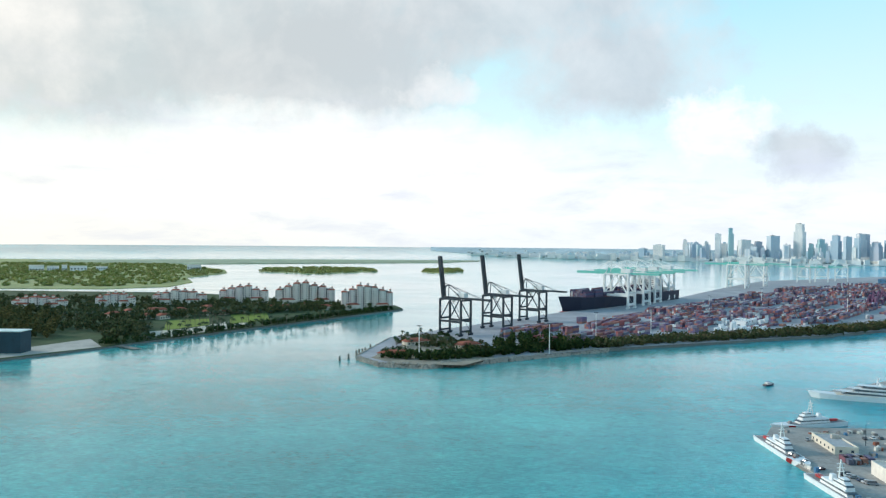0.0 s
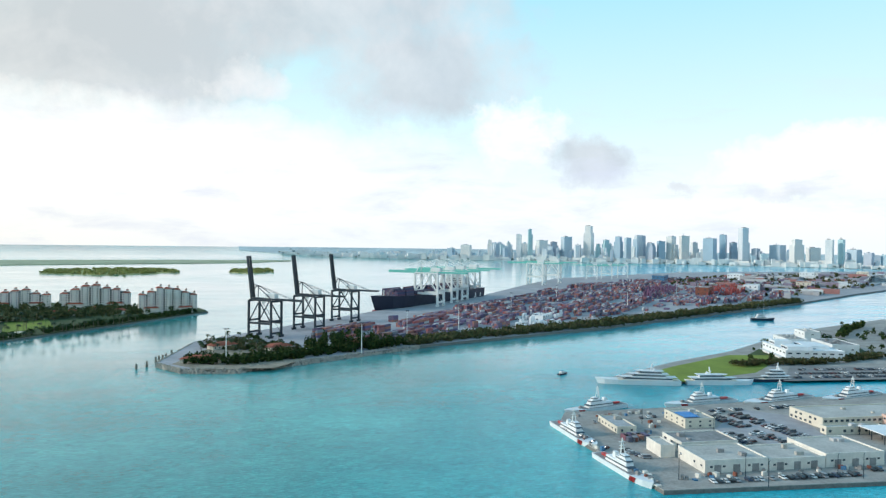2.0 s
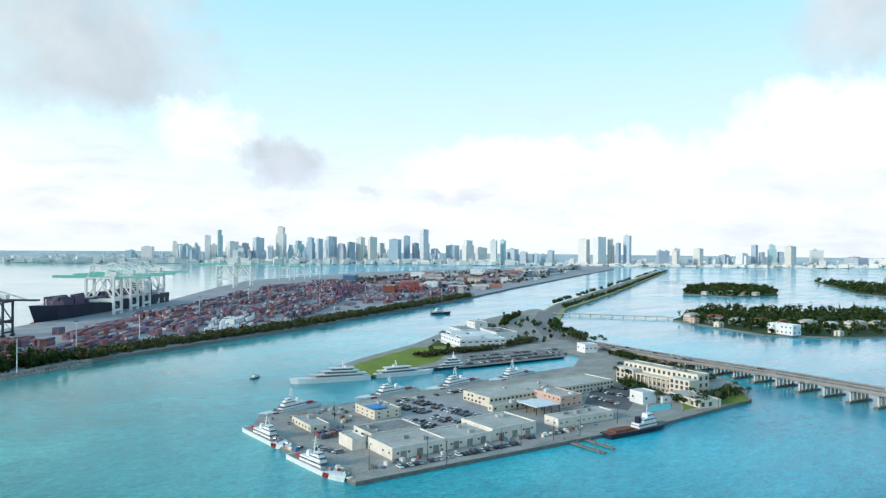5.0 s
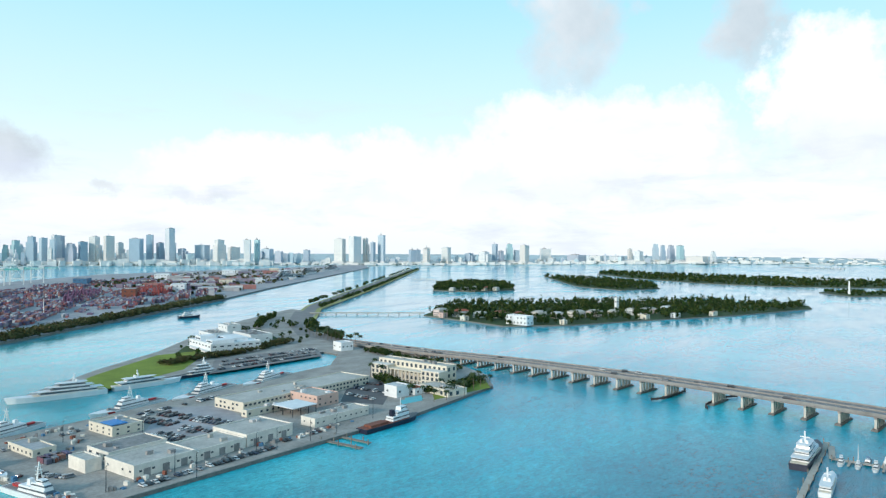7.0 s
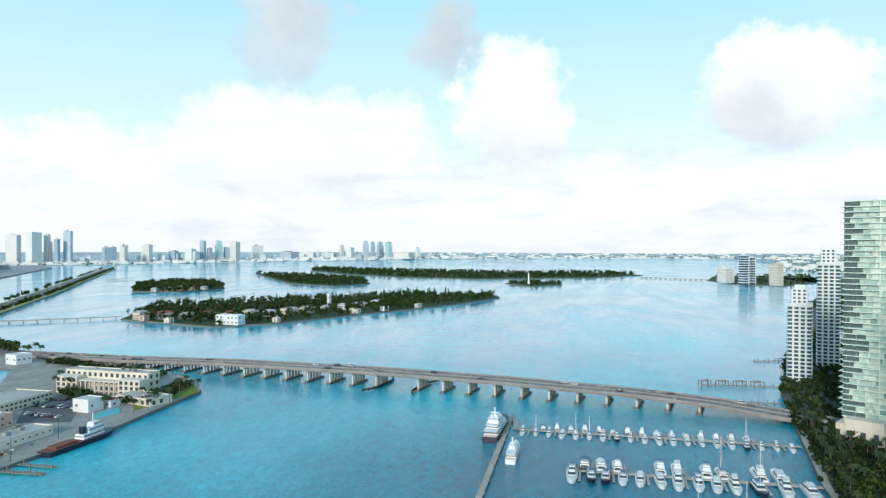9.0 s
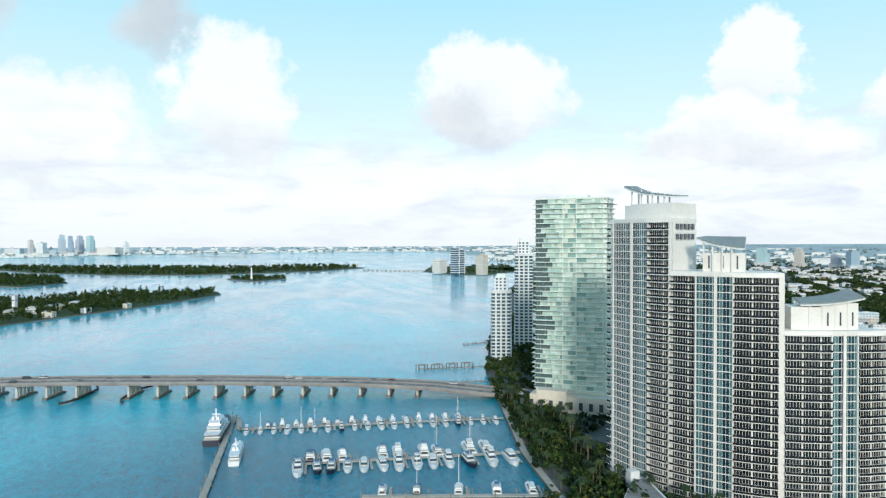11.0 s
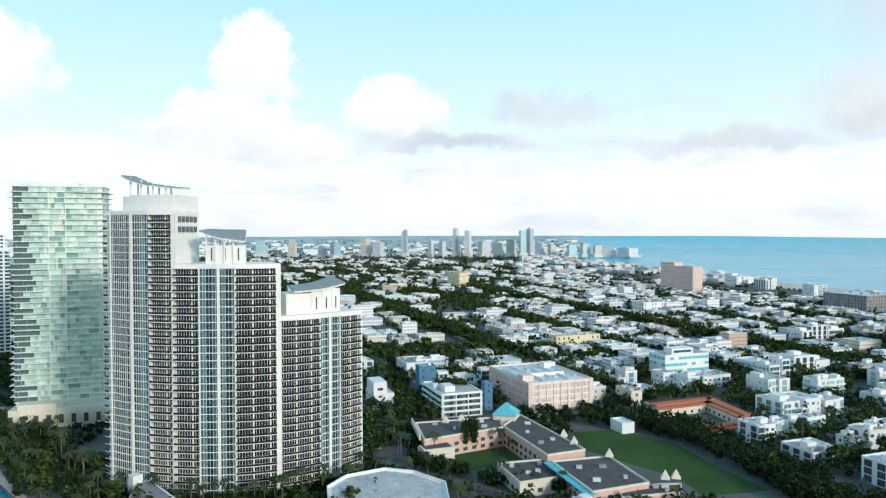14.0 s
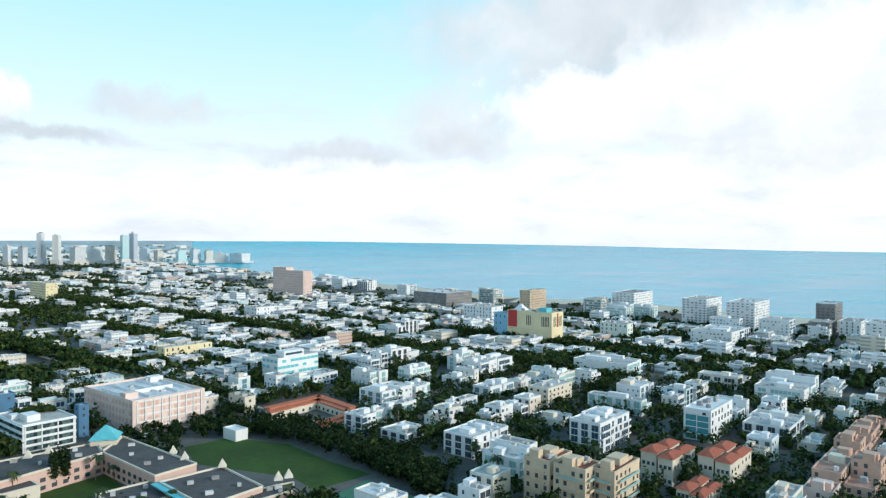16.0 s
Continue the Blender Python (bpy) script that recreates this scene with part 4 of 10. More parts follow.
def ribbon(bm, y0, y1, z0, z1, n=60, u0=0.0, u1=1.0):
    rows = []
    for i in range(n + 1):
        p, nrm = along(u0 + (u1 - u0) * i / n)
        rows.append([bm.verts.new(p + nrm * y + Vector((0, 0, z))) for y, z in ((y0, z0), (y1, z0), (y1, z1), (y0, z1))])
    for p, q in zip(rows, rows[1:]):
        for i in range(4):
            j = (i + 1) % 4
            bm.faces.new((p[j], p[i], q[i], q[j]))
    bm.faces.new(rows[0])
    bm.faces.new(list(reversed(rows[-1])))
    return bm


def make_bridge():
    t = thing("road_bridge", "long concrete road bridge on rows of square piers over the bay", "bridge")
    part("deck", ribbon(bmesh.new(), 0, 22, -0.9, 0.0), M["bridgeconcrete"], t)
    part("carriageway", ribbon(bmesh.new(), 0.7, 10.4, 0.0, 0.06), M["bridgeroad"], t)
    part("carriageway", ribbon(bmesh.new(), 11.6, 21.3, 0.0, 0.06), M["bridgeroad"], t)
    for y in (0.0, 10.75, 21.5):
        part("parapet", ribbon(bmesh.new(), y, y + 0.5, 0.0, 0.95), M["bridgeconcrete"], t)
    for y in (3.9, 7.2, 14.8, 18.1):
        bm = bmesh.new()
        for k in range(110):
            p, nrm = along((k + 0.2) / 110)
            q, _ = along((k + 0.6) / 110)
            beam(bm, p + nrm * y + Vector((0, 0, 0.07)), q + nrm * y + Vector((0, 0, 0.07)), 0.18, 0.03)
        part("lane_line", bm, M["white"], t, kind="stuff")
    for y in (1.6, 5.4, 9.2, 12.8, 16.6, 20.4):
        part("girder", ribbon(bmesh.new(), y - 0.35, y + 0.35, -1.9, -0.9), M["bridgeconcrete"], t)
    total = sum(math.dist(a[:2], b[:2]) for a, b in zip(BRIDGE, BRIDGE[1:]))
    # even spans, with a wider one over the channel
    stations = [374.2 - 19.2 * k for k in range(14)] + [407.8 + 19.0 * k for k in range(11)]
    for s in stations:
        p, nrm = along(s / total)
        ang = math.degrees(math.atan2(nrm.y, nrm.x))
        c = p + nrm * 11
        pier = part("pier_cap", box(bmesh.new(), c.x, c.y, p.z - 2.9, 20.6, 1.6, 1.0, ang), M["bridgeconcrete"], t)
        foot = bmesh.new()
        box(foot, c.x, c.y, -2, 25.5, 3.6, 2.7, ang)
        box(foot, c.x, c.y, 0.7, 24.8, 3.0, 0.5, ang)
        part("pile_cap", foot, M["seawall"], pier, "dark stained concrete footing")
        for y in (1.8, 6.4, 11.0, 15.6, 20.2):
            q = p + nrm * y
            part("pier", box(bmesh.new(), q.x, q.y, 1.15, 1.35, 1.35, p.z - 4.05, ang), M["pierwhite"], pier)
    # curved timber fenders beside the channel
    for s, out in ((374.2, -1), (407.8, 1)):
        p, nrm = along(s / total)
        d = Vector((nrm.y, -nrm.x, 0))
        line = [p + nrm * y + d * out * (b - 2.6) for y, b in ((-15, 5.5), (-11, 2.6), (-6, 0.8), (0, 0), (22, 0), (28, 0.8), (33, 2.6), (37, 5.5))]
        for a, b in zip(line, line[1:]):
            bm = bmesh.new()
            beam(bm, (a.x, a.y, 1.2), (b.x, b.y, 1.2), 0.7, 1.3)
            for k in range(max(1, int((b - a).length / 4))):
                c = a + (b - a) * k / max(1, int((b - a).length / 4))
                box(bm, c.x, c.y, -2, 0.5, 0.5, 4.4)
            part("fender", bm, M["tarwood"], t)


make_bridge()


# ---- port cranes ----
def port_crane(at, turn, steel, raised, reach, label, scale=1.0, boom_mat=None, group="port cranes", thick=1.0):
    t = thing("gantry_crane", label, "crane", (*at, 3.0), turn, group)
    s = scale
    hg, g, w = 39.0 * s, 15.0 * s, 8.2 * s
    for sx in (-1, 1):
        for sy in (-1, 1):
            leg = part("leg", beam(bmesh.new(), (sx * w, sy * g, 2.2), (sx * w, sy * g, hg), 1.5 * s * thick, 1.3 * s * thick), steel, t)
            bm = bmesh.new()
            box(bm, sx * w, sy * g, 1.0, 7.5 * s, 1.5, 1.5)
            for k in (-2.7, -0.9, 0.9, 2.7):
                box(bm, sx * w + k * s, sy * g, 0, 1.2, 1.0, 1.1)
            part("bogie", bm, steel, leg)
    for sy in (-1, 1):
        for z in (5.0 * s, 17.5 * s, hg - 1):
            part("cross_beam", beam(bmesh.new(), (-w, sy * g, z), (w, sy * g, z), 1.0 * s * thick, 1.4 * s * thick), steel, t)
    for sx in (-1, 1):
        part("portal_beam", beam(bmesh.new(), (sx * w, -g, 15 * s), (sx * w, g, 15 * s), 1.0 * s * thick, 1.6 * s * thick), steel, t)
        part("portal_beam", beam(bmesh.new(), (sx * w, -g, hg), (sx * w, g, hg), 1.0 * s, 1.6 * s), steel, t)
        for y0, y1 in ((-g, g * 0.05), (g, g * 0.05)):
            part("brace", beam(bmesh.new(), (sx * w, y0, 16 * s), (sx * w, y1, hg - 1), 0.7 * s * thick), steel, t)
        # apex frame and stays
        part("apex_leg", beam(bmesh.new(), (sx * w * 0.7, g, hg), (sx * 1.5, g * 0.72, hg + 15 * s), 0.8 * s), steel, t)
        part("apex_leg", beam(bmesh.new(), (sx * w * 0.7, -g, hg), (sx * 1.5, g * 0.72, hg + 15 * s), 0.6 * s), steel, t)
        part("back_stay", beam(bmesh.new(), (sx * 1.5, g * 0.72, hg + 15 * s), (sx * 2, -g - 20 * s, hg + 2), 0.35 * s), steel, t)
    bm = bmesh.new()
    for x in (-2.2 * s, 2.2 * s):
        beam(bm, (x, g + 2, hg + 1.0), (x, -g - 34 * s, hg + 1.0), 0.9 * s * thick, 1.9 * s)
    for k in range(8):
        y = g - k * 8.6 * s
        beam(bm, (-2.2 * s, y, hg + 1.0), (2.2 * s, y, hg + 1.0), 0.5)
    part("girder", bm, boom_mat or steel, t)
    ang = radians(82 if raised else 0)
    hinge = Vector((0, g + 2, hg + 1.2))
    d = Vector((0, math.cos(ang), math.sin(ang)))
    tip = hinge + d * reach
    bm = bmesh.new()
    for x in (-2.0 * s, 2.0 * s):
        o = Vector((x, 0, 0))
        beam(bm, hinge + o, tip + o, 0.9 * s * thick, 1.7 * s * thick)
        beam(bm, hinge + o + Vector((0, -1.6, 1.6)) * s, tip + o + Vector((0, -1.2, 0.6)) * s, 0.4 * s, 0.4 * s)
    k = 0.0
    while k < reach:
        p = hinge + d * k
        beam(bm, p + Vector((-2.0 * s, 0, 0)), p + Vector((2.0 * s, 0, 0)), 0.6 * s)
        beam(bm, p + Vector((-2.0 * s, 0, 0)), hinge + d * min(reach, k + 4 * s) + Vector((2.0 * s, 0, 0)), 0.35 * s)
        k += 4.0 * s
    part("boom", bm, boom_mat or steel, t)
    for x in (-1.5, 1.5):
        part("boom_stay", beam(bmesh.new(), (x, g * 0.72, hg + 15 * s), hinge + d * reach * (0.35 if raised else 0.9), 0.3 * s), steel, t)
        part("boom_stay", beam(bmesh.new(), (x, g * 0.72, hg + 15 * s), hinge + d * reach * (0.2 if raised else 0.5), 0.3 * s), steel, t)
    part("machine_house", box(bmesh.new(), 0, -g * 0.6, hg + 2, 6.5 * s, 12 * s, 4.5 * s), M["whitesteel"] if raised else steel, t)
    part("cab", box(bmesh.new(), 2.5, g * 0.3, hg - 4, 2.4, 3, 2.8), M["whitesteel"], t)
    bm = bmesh.new()
    for i in range(6):
        beam(bm, (w + 1, -g + i * 5, 3 + i * 6), (w + 1, -g + 5 + i * 5, 9 + i * 6), 0.6, 0.2)
    part("stair", bm, steel, t)
    return t


CRANES = [
    ((-3.3, 764.0), (7.3, 775.7), (19.9, 749.4), (32.2, 764.5)),
    ((47.0, 812.3), (56.9, 830.3), (70.7, 801.8), (80.4, 822.5)),
    ((96.1, 882.5), (107.9, 898.8), (122.7, 889.4), (135.6, 916.2)),
]
QUAY_TURN = bearing((102.5, 914.8), (394.2, 1237.5))
for c in CRANES:
    x, y = sum(p[0] for p in c) / 4, sum(p[1] for p in c) / 4
    port_crane((x, y), QUAY_TURN, M["steel"], True, 45.0, "black steel container crane with its boom raised on the quay", thick=1.35)
_far = port_crane((274.9, 1091.5), QUAY_TURN, M["whitesteel"], False, 52.0, "white steel container crane with a lowered teal boom", 1.35, M["tealsteel"], thick=1.7)
for p in ((315.5, 1152.5), (348.6, 1201.0), (393.0, 1266.1), (673.8, 1604.4), (752.1, 1684.5)):
    copy_thing(_far, pose(*p, 3.0, 0, 0, QUAY_TURN))
_far2 = port_crane((946.1, 1842.5), QUAY_TURN + 8, M["whitesteel"], False, 45.0, "distant white steel container crane on the far quay", 1.0, M["tealsteel"])
for p in ((1003.3, 1860.8), (1084.8, 1911.6)):
    copy_thing(_far2, pose(*p, 3.0, 0, 0, QUAY_TURN + 8))


# ---- ship at the berth ----
def hull_mesh(bm, l, w, z0, z1, flare=1.12, bow=0.3, stern=0.75, n=12):
    """A ship's hull: bow at +x, pointed and raked, squarish stern."""
    rows = []
    for i in range(n + 1):
        u = i / n
        k = 1.0
        if u > 1 - bow:
            q = (u - (1 - bow)) / bow
            k = max(0.03, math.sqrt(max(0, 1 - q ** 2.2)))
        if u < 0.12:
            k *= stern + (1 - stern) * u / 0.12
        x = -l / 2 + l * u
        rise = (z1 - z0) * 0.25 * max(0, (u - 0.6) / 0.4) ** 2
        rake = l * 0.04 * max(0, (u - 0.7) / 0.3) ** 2
        rows.append([bm.verts.new(v) for v in ((x, -w / 2 * k * 0.86, z0), (x + rake, -w / 2 * k * (flare if u > 0.7 else 1), z1 + rise), (x + rake, w / 2 * k * (flare if u > 0.7 else 1), z1 + rise), (x, w / 2 * k * 0.86, z0))])
    for p, q in zip(rows, rows[1:]):
        for i in range(4):
            j = (i + 1) % 4
            bm.faces.new((p[i], p[j], q[j], q[i]))
    bm.faces.new(list(reversed(rows[0])))
    bm.faces.new(rows[-1])
    bmesh.ops.recalc_face_normals(bm, faces=bm.faces)
    return bm


M["darkboxes"] = mat("ship_container_paint", (1, 1, 1), 0.6, 0.25, 0.3, island=True, tones=((0.10, 0.06, 0.12), (0.06, 0.07, 0.15), (0.16, 0.07, 0.08), (0.05, 0.05, 0.10), (0.20, 0.18, 0.22), (0.09, 0.08, 0.14)))


def container_ship():
    a, b = (178.7, 1033.4), (419.1, 1283.0)
    c = mid(a, b)
    l = math.dist(a, b) * 1.0
    turn = bearing(b, a)
    t = thing("container_ship", "dark navy container ship moored at the quay", "ship", (*c, 0), turn)
    part("hull", hull_mesh(bmesh.new(), l, 32, -2, 19.5, 1.12, 0.18, 0.9), M["navy"], t)
    part("boot_stripe", hull_mesh(bmesh.new(), l * 0.99, 32.3, -2, 1.6, 1.0, 0.18, 0.9), M["red"], t)
    sup = part("superstructure", box(bmesh.new(), -l * 0.25, 0, 19.3, 14, 28, 24), M["white"], t)
    bm = bmesh.new()
    for k in range(6):
        box(bm, -l * 0.25 + 7.05, 0, 22 + k * 3.4, 0.3, 24, 1.1)
    part("bridge_windows", bm, M["glass"], sup)
    part("funnel", box(bmesh.new(), -l * 0.36, 0, 19.3, 9, 9, 20, top=0.8), M["navy"], t)
    part("mast", beam(bmesh.new(), (l * 0.44, 0, 20), (l * 0.44, 0, 31), 0.8), M["whitesteel"], t)
    rnd = random.Random(5)
    for k in range(9):
        x = l * (0.36 - 0.075 * k)
        if abs(x + l * 0.25) < 12:
            continue
        bm = bmesh.new()
        for j in range(11):
            for z in range(rnd.randint(3, 5)):
                box(bm, x, -13 + 2.6 * j, 19.5 + 2.6 * z, l * 0.066, 2.45, 2.5)
        part("deck_containers", bm, M["darkboxes"], t, kind="stuff")


container_ship()


# ---- containers in the yard ----
YARD = [(59.5, 756.5), (125.4, 863.8), (408.1, 1128.0), (849.2, 1653.4), (1505.2, 1917.2), (1594.9, 1612.7), (1008.4, 1167.9), (455.8, 886.5), (187.9, 744.9), (97.3, 668.9)]


def container_mesh(l=12.2):
    bm = bmesh.new()
    box(bm, 0, 0, 0.12, l - 0.1, 2.3, 2.4)
    for sx in (-1, 1):
        for sy in (-1, 1):
            box(bm, sx * (l / 2 - 0.1), sy * 1.12, 0, 0.2, 0.2, 2.59)
    for k in range(5):
        box(bm, -l * 0.4 + l * 0.2 * k, 0, 0.3, 0.5, 2.4, 2.1)
    return finish("container", bm, M["box"])


def scatter_grid(poly, du, dv, turn):
    """Spots of a turned grid inside a plan."""
    a, (ox, oy) = radians(turn), poly[0]
    out = []
    for i in range(-60, 61):
        for j in range(-120, 121):
            x, y = ox + i * du * math.cos(a) - j * dv * math.sin(a), oy + i * du * math.sin(a) + j * dv * math.cos(a)
            if inside((x, y), poly) and i % 7 and j % 6:
                out.append((x, y, 0.0))
    return out


def make_containers():
    rnd = random.Random(21)
    me = container_mesh()
    bm = bmesh.new()
    a = radians(QUAY_TURN)
    ux, uy = math.cos(a), math.sin(a)
    ox, oy = YARD[0]
    made = 0
    spots = []
    for row in range(-6, 60):
        v = -row * 8.6
        if row % 4 == 3:
            continue
        for col in range(-6, 190):
            u = col * 13.0
            if col % 9 == 8:
                continue
            x, y = ox + ux * u - uy * v, oy + uy * u + ux * v
            if not inside((x, y), YARD):
                continue
            dense = noise.noise(Vector((x * 0.012, y * 0.012, 3.0)))
            block = random.Random((row // 4) * 977 + (col // 9) * 31)
            full, tall = block.choice((0.05, 0.3, 0.75, 0.95, 0.97)), block.choice((1, 1, 2, 3, 3, 4))
            spots.append((math.hypot(x, y), x, y, dense, full, tall))
    spots.sort()
    for r, x, y, dense, full, tall in spots:
        if rnd.random() > full + dense * 0.4:
            continue
        for side in (0, 1, 2):
            if rnd.random() < 0.12:
                continue
            px, py = x - uy * -2.6 * side, y + ux * -2.6 * side
            for z in range(max(1, tall - rnd.choice((0, 0, 0, 1, 2)))):
                if made < 240 and r < 900:
                    ob = new("shipping_container", me)
                    ob.matrix_basis = pose(px, py, 3.0 + 2.6 * z, 0, 0, QUAY_TURN)
                    tagged(ob, "painted steel shipping container stacked in the port yard", "container", "yard containers")
                    made += 1
                else:
                    box(bm, px, py, 3.0 + 2.6 * z, 12.1, 2.4, 2.58, QUAY_TURN)
    # a block of white reefers, and long red and purple blocks further off
    for name, key, label, pts, top in (("reefer_stacks", "white", "blocks of white refrigerated containers in the yard", [(300, 770), (352, 885), (432, 935), (372, 800)], 3), ("red_stacks", "redbox", "long dull red container stacks at the far yard", [(866, 1215), (1040, 1420), (1165, 1455), (985, 1245)], 5), ("purple_stacks", "plumbox", "long plum-coloured container stacks at the far yard", [(690, 1150), (860, 1400), (960, 1440), (800, 1225)], 5)):
        more = bmesh.new()
        for x, y, _ in scatter_grid(pts, 15.0, 4.4, QUAY_TURN):
            if rnd.random() < (0.5 if top == 3 else 0.62):
                box(more, x, y, 3.0, 12.1, 2.5, 2.58 * rnd.randint(1, top), QUAY_TURN)
        solid(name, more, M[key], label, "containers", kind="stuff")
    solid("container_stacks", bm, M["boxes"], "rows of red, blue and grey container stacks filling the yard", "containers", kind="stuff")


make_containers()


# ---- trees ----
def cards(centres, radii, per, size, seed, flat=0.75):
    """Leaf clumps: loose quads scattered through lumpy crowns. Returns vertices and faces."""
    rs = np.random.RandomState(seed)
    n = len(centres)
    c = np.repeat(np.asarray(centres, float), per, 0)
    r = np.repeat(np.asarray(radii, float), per, 0)
    d = rs.normal(size=(n * per, 3))
    d /= np.linalg.norm(d, axis=1)[:, None]
    lump = 0.72 + 0.28 * np.sin(d[:, 0] * 5 + c[:, 0]) * np.cos(d[:, 1] * 4 + c[:, 1])
    k = (rs.uniform(0.25, 1, n * per) ** 0.5 * lump)[:, None]
    p = c + d * k * r
    a = rs.normal(size=(n * per, 3)) * (1, 1, flat)
    a /= np.linalg.norm(a, axis=1)[:, None]
    b = np.cross(a, rs.normal(size=(n * per, 3)))
    b /= np.linalg.norm(b, axis=1)[:, None]
    s = (size * rs.uniform(0.6, 1.3, n * per))[:, None]
    v = np.stack([p - a * s - b * s * 0.6, p + a * s - b * s * 0.5, p + a * s * 0.8 + b * s * 0.6, p - a * s * 0.9 + b * s * 0.7], 1).reshape(-1, 3)
    f = np.arange(n * per * 4).reshape(-1, 4)
    return v, f


def mesh_from(name, v, f, material):
    me = bpy.data.meshes.new(name)
    me.from_pydata([tuple(p) for p in v.tolist()], [], f.tolist())
    me.materials.append(material)
    return me


def woods(name, label, spots, low, high, per, size, material, seed, wide=0.42):
    """Uncountable trees as one joined mass of leaf clumps. spots: x, y, ground height."""
    rs = np.random.RandomState(seed)
    cs, rr = [], []
    for x, y, z in spots:
        h = rs.uniform(low, high)
        cs.append((x, y, z + h * 0.55))
        w = h * wide * rs.uniform(0.8, 1.3)
        rr.append((w, w, h * 0.47))
    v, f = cards(cs, rr, per, size, seed)
    v[:, 2] = np.maximum(v[:, 2], 0.3)
    ob = new(name, mesh_from(name, v, f, material))
    return tagged(ob, label, "trees", kind="stuff")


def scatter(poly, n, seed, z=2.0, keep=None):
    rnd = random.Random(seed)
    xs, ys = [p[0] for p in poly], [p[1] for p in poly]
    out, tries = [], 0
    while len(out) < n and tries < n * 60:
        tries += 1
        p = (rnd.uniform(min(xs), max(xs)), rnd.uniform(min(ys), max(ys)))
        if inside(p, poly) and (keep is None or keep(p)):
            out.append((*p, z))
    return out


def strip(pts, wide, n, seed, z=2.0):
    """Spots along a line, scattered over a width to its far side."""
    rnd = random.Random(seed)
    ls = [math.dist(a, b) for a, b in zip(pts, pts[1:])]
    out = []
    for _ in range(n):
        s = rnd.uniform(0, sum(ls))
        for a, b, l in zip(pts, pts[1:], ls):
            if s <= l:
                p = mid(a, b, s / l)
                dx, dy = (b[0] - a[0]) / l, (b[1] - a[1]) / l
                k = rnd.uniform(-0.5, wide)
                q = (p[0] - dy * k, p[1] + dx * k)
                if math.hypot(*q) < math.hypot(*p):
                    q = (p[0] + dy * k, p[1] - dx * k)
                out.append((*q, z))
                break
            s -= l
    return out


def trunk_mesh(seed, h):
    rnd = random.Random(seed)
    bm = bmesh.new()

    def limb(a, b, r0, r1, n=6):
        a, b = Vector(a), Vector(b)
        d = (b - a).normalized()
        s = d.orthogonal().normalized()
        u = d.cross(s)
        lo = [bm.verts.new(a + (s * math.cos(i * math.tau / n) + u * math.sin(i * math.tau / n)) * r0) for i in range(n)]
        hi = [bm.verts.new(b + (s * math.cos(i * math.tau / n) + u * math.sin(i * math.tau / n)) * r1) for i in range(n)]
        for i in range(n):
            j = (i + 1) % n
            bm.faces.new((lo[i], lo[j], hi[j], hi[i]))
        bm.faces.new(hi)

    fork = (rnd.uniform(-0.3, 0.3), rnd.uniform(-0.3, 0.3), h * 0.4)
    limb((0, 0, -0.2), fork, h * 0.035, h * 0.024)
    for k in range(4):
        a = k * math.tau / 4 + rnd.uniform(-0.5, 0.5)
        limb(fork, (math.cos(a) * h * 0.26, math.sin(a) * h * 0.26, h * rnd.uniform(0.62, 0.8)), h * 0.018, h * 0.007)
    return finish("trunk", bm, M["bark"])


def crown_mesh(seed, h):
    rnd = random.Random(seed)
    cs, rr = [], []
    for k in range(7):
        a = k * math.tau / 6
        q = 0 if k == 6 else h * rnd.uniform(0.16, 0.3)
        cs.append((math.cos(a) * q, math.sin(a) * q, h * (0.78 if k == 6 else rnd.uniform(0.52, 0.72))))
        w = h * rnd.uniform(0.16, 0.24)
        rr.append((w, w, w * 0.8))
    v, f = cards(cs, rr, 75, h * 0.045, seed)
    return mesh_from("crown", v, f, M["leaf"])


def palm_meshes(seed, h):
    rnd = random.Random(seed)
    bm = bmesh.new()
    lean = (rnd.uniform(-0.6, 0.6), rnd.uniform(-0.6, 0.6))
    n, prev = 6, None
    for i in range(6):
        u = i / 5
        c = Vector((lean[0] * u * u, lean[1] * u * u, h * u))
        r = 0.24 * (1 - 0.45 * u)
        ring = [bm.verts.new(c + Vector((math.cos(k * math.tau / n) * r, math.sin(k * math.tau / n) * r, 0))) for k in range(n)]
        if prev:
            for k in range(n):
                bm.faces.new((prev[k], prev[(k + 1) % n], ring[(k + 1) % n], ring[k]))
        prev = ring
    bm.faces.new(prev)
    trunk = finish("trunk", bm, M["bark"])
    bm = bmesh.new()
    top = Vector((lean[0], lean[1], h))
    for k in range(20):
        a = k * 2.4 + rnd.uniform(-0.2, 0.2)
        rise = rnd.uniform(-0.3, 0.9)
        l = rnd.uniform(2.4, 3.3)
        d = Vector((math.cos(a), math.sin(a), 0))
        side = Vector((-d.y, d.x, 0))
        pts = [top + d * l * u + Vector((0, 0, l * (rise * u - (0.75 + 0.4 * rise) * u * u * 1.1))) for u in (0, 0.3, 0.65, 1.0)]
        ws = (0.12, 0.5, 0.42, 0.06)
        rows = [(bm.verts.new(p - side * w - Vector((0, 0, w * 0.5))), bm.verts.new(p), bm.verts.new(p + side * w - Vector((0, 0, w * 0.5)))) for p, w in zip(pts, ws)]
        for p, q in zip(rows, rows[1:]):
            bm.faces.new((p[0], p[1], q[1], q[0]))
            bm.faces.new((p[1], p[2], q[2], q[1]))
    return trunk, finish("fronds", bm, M["palm"])


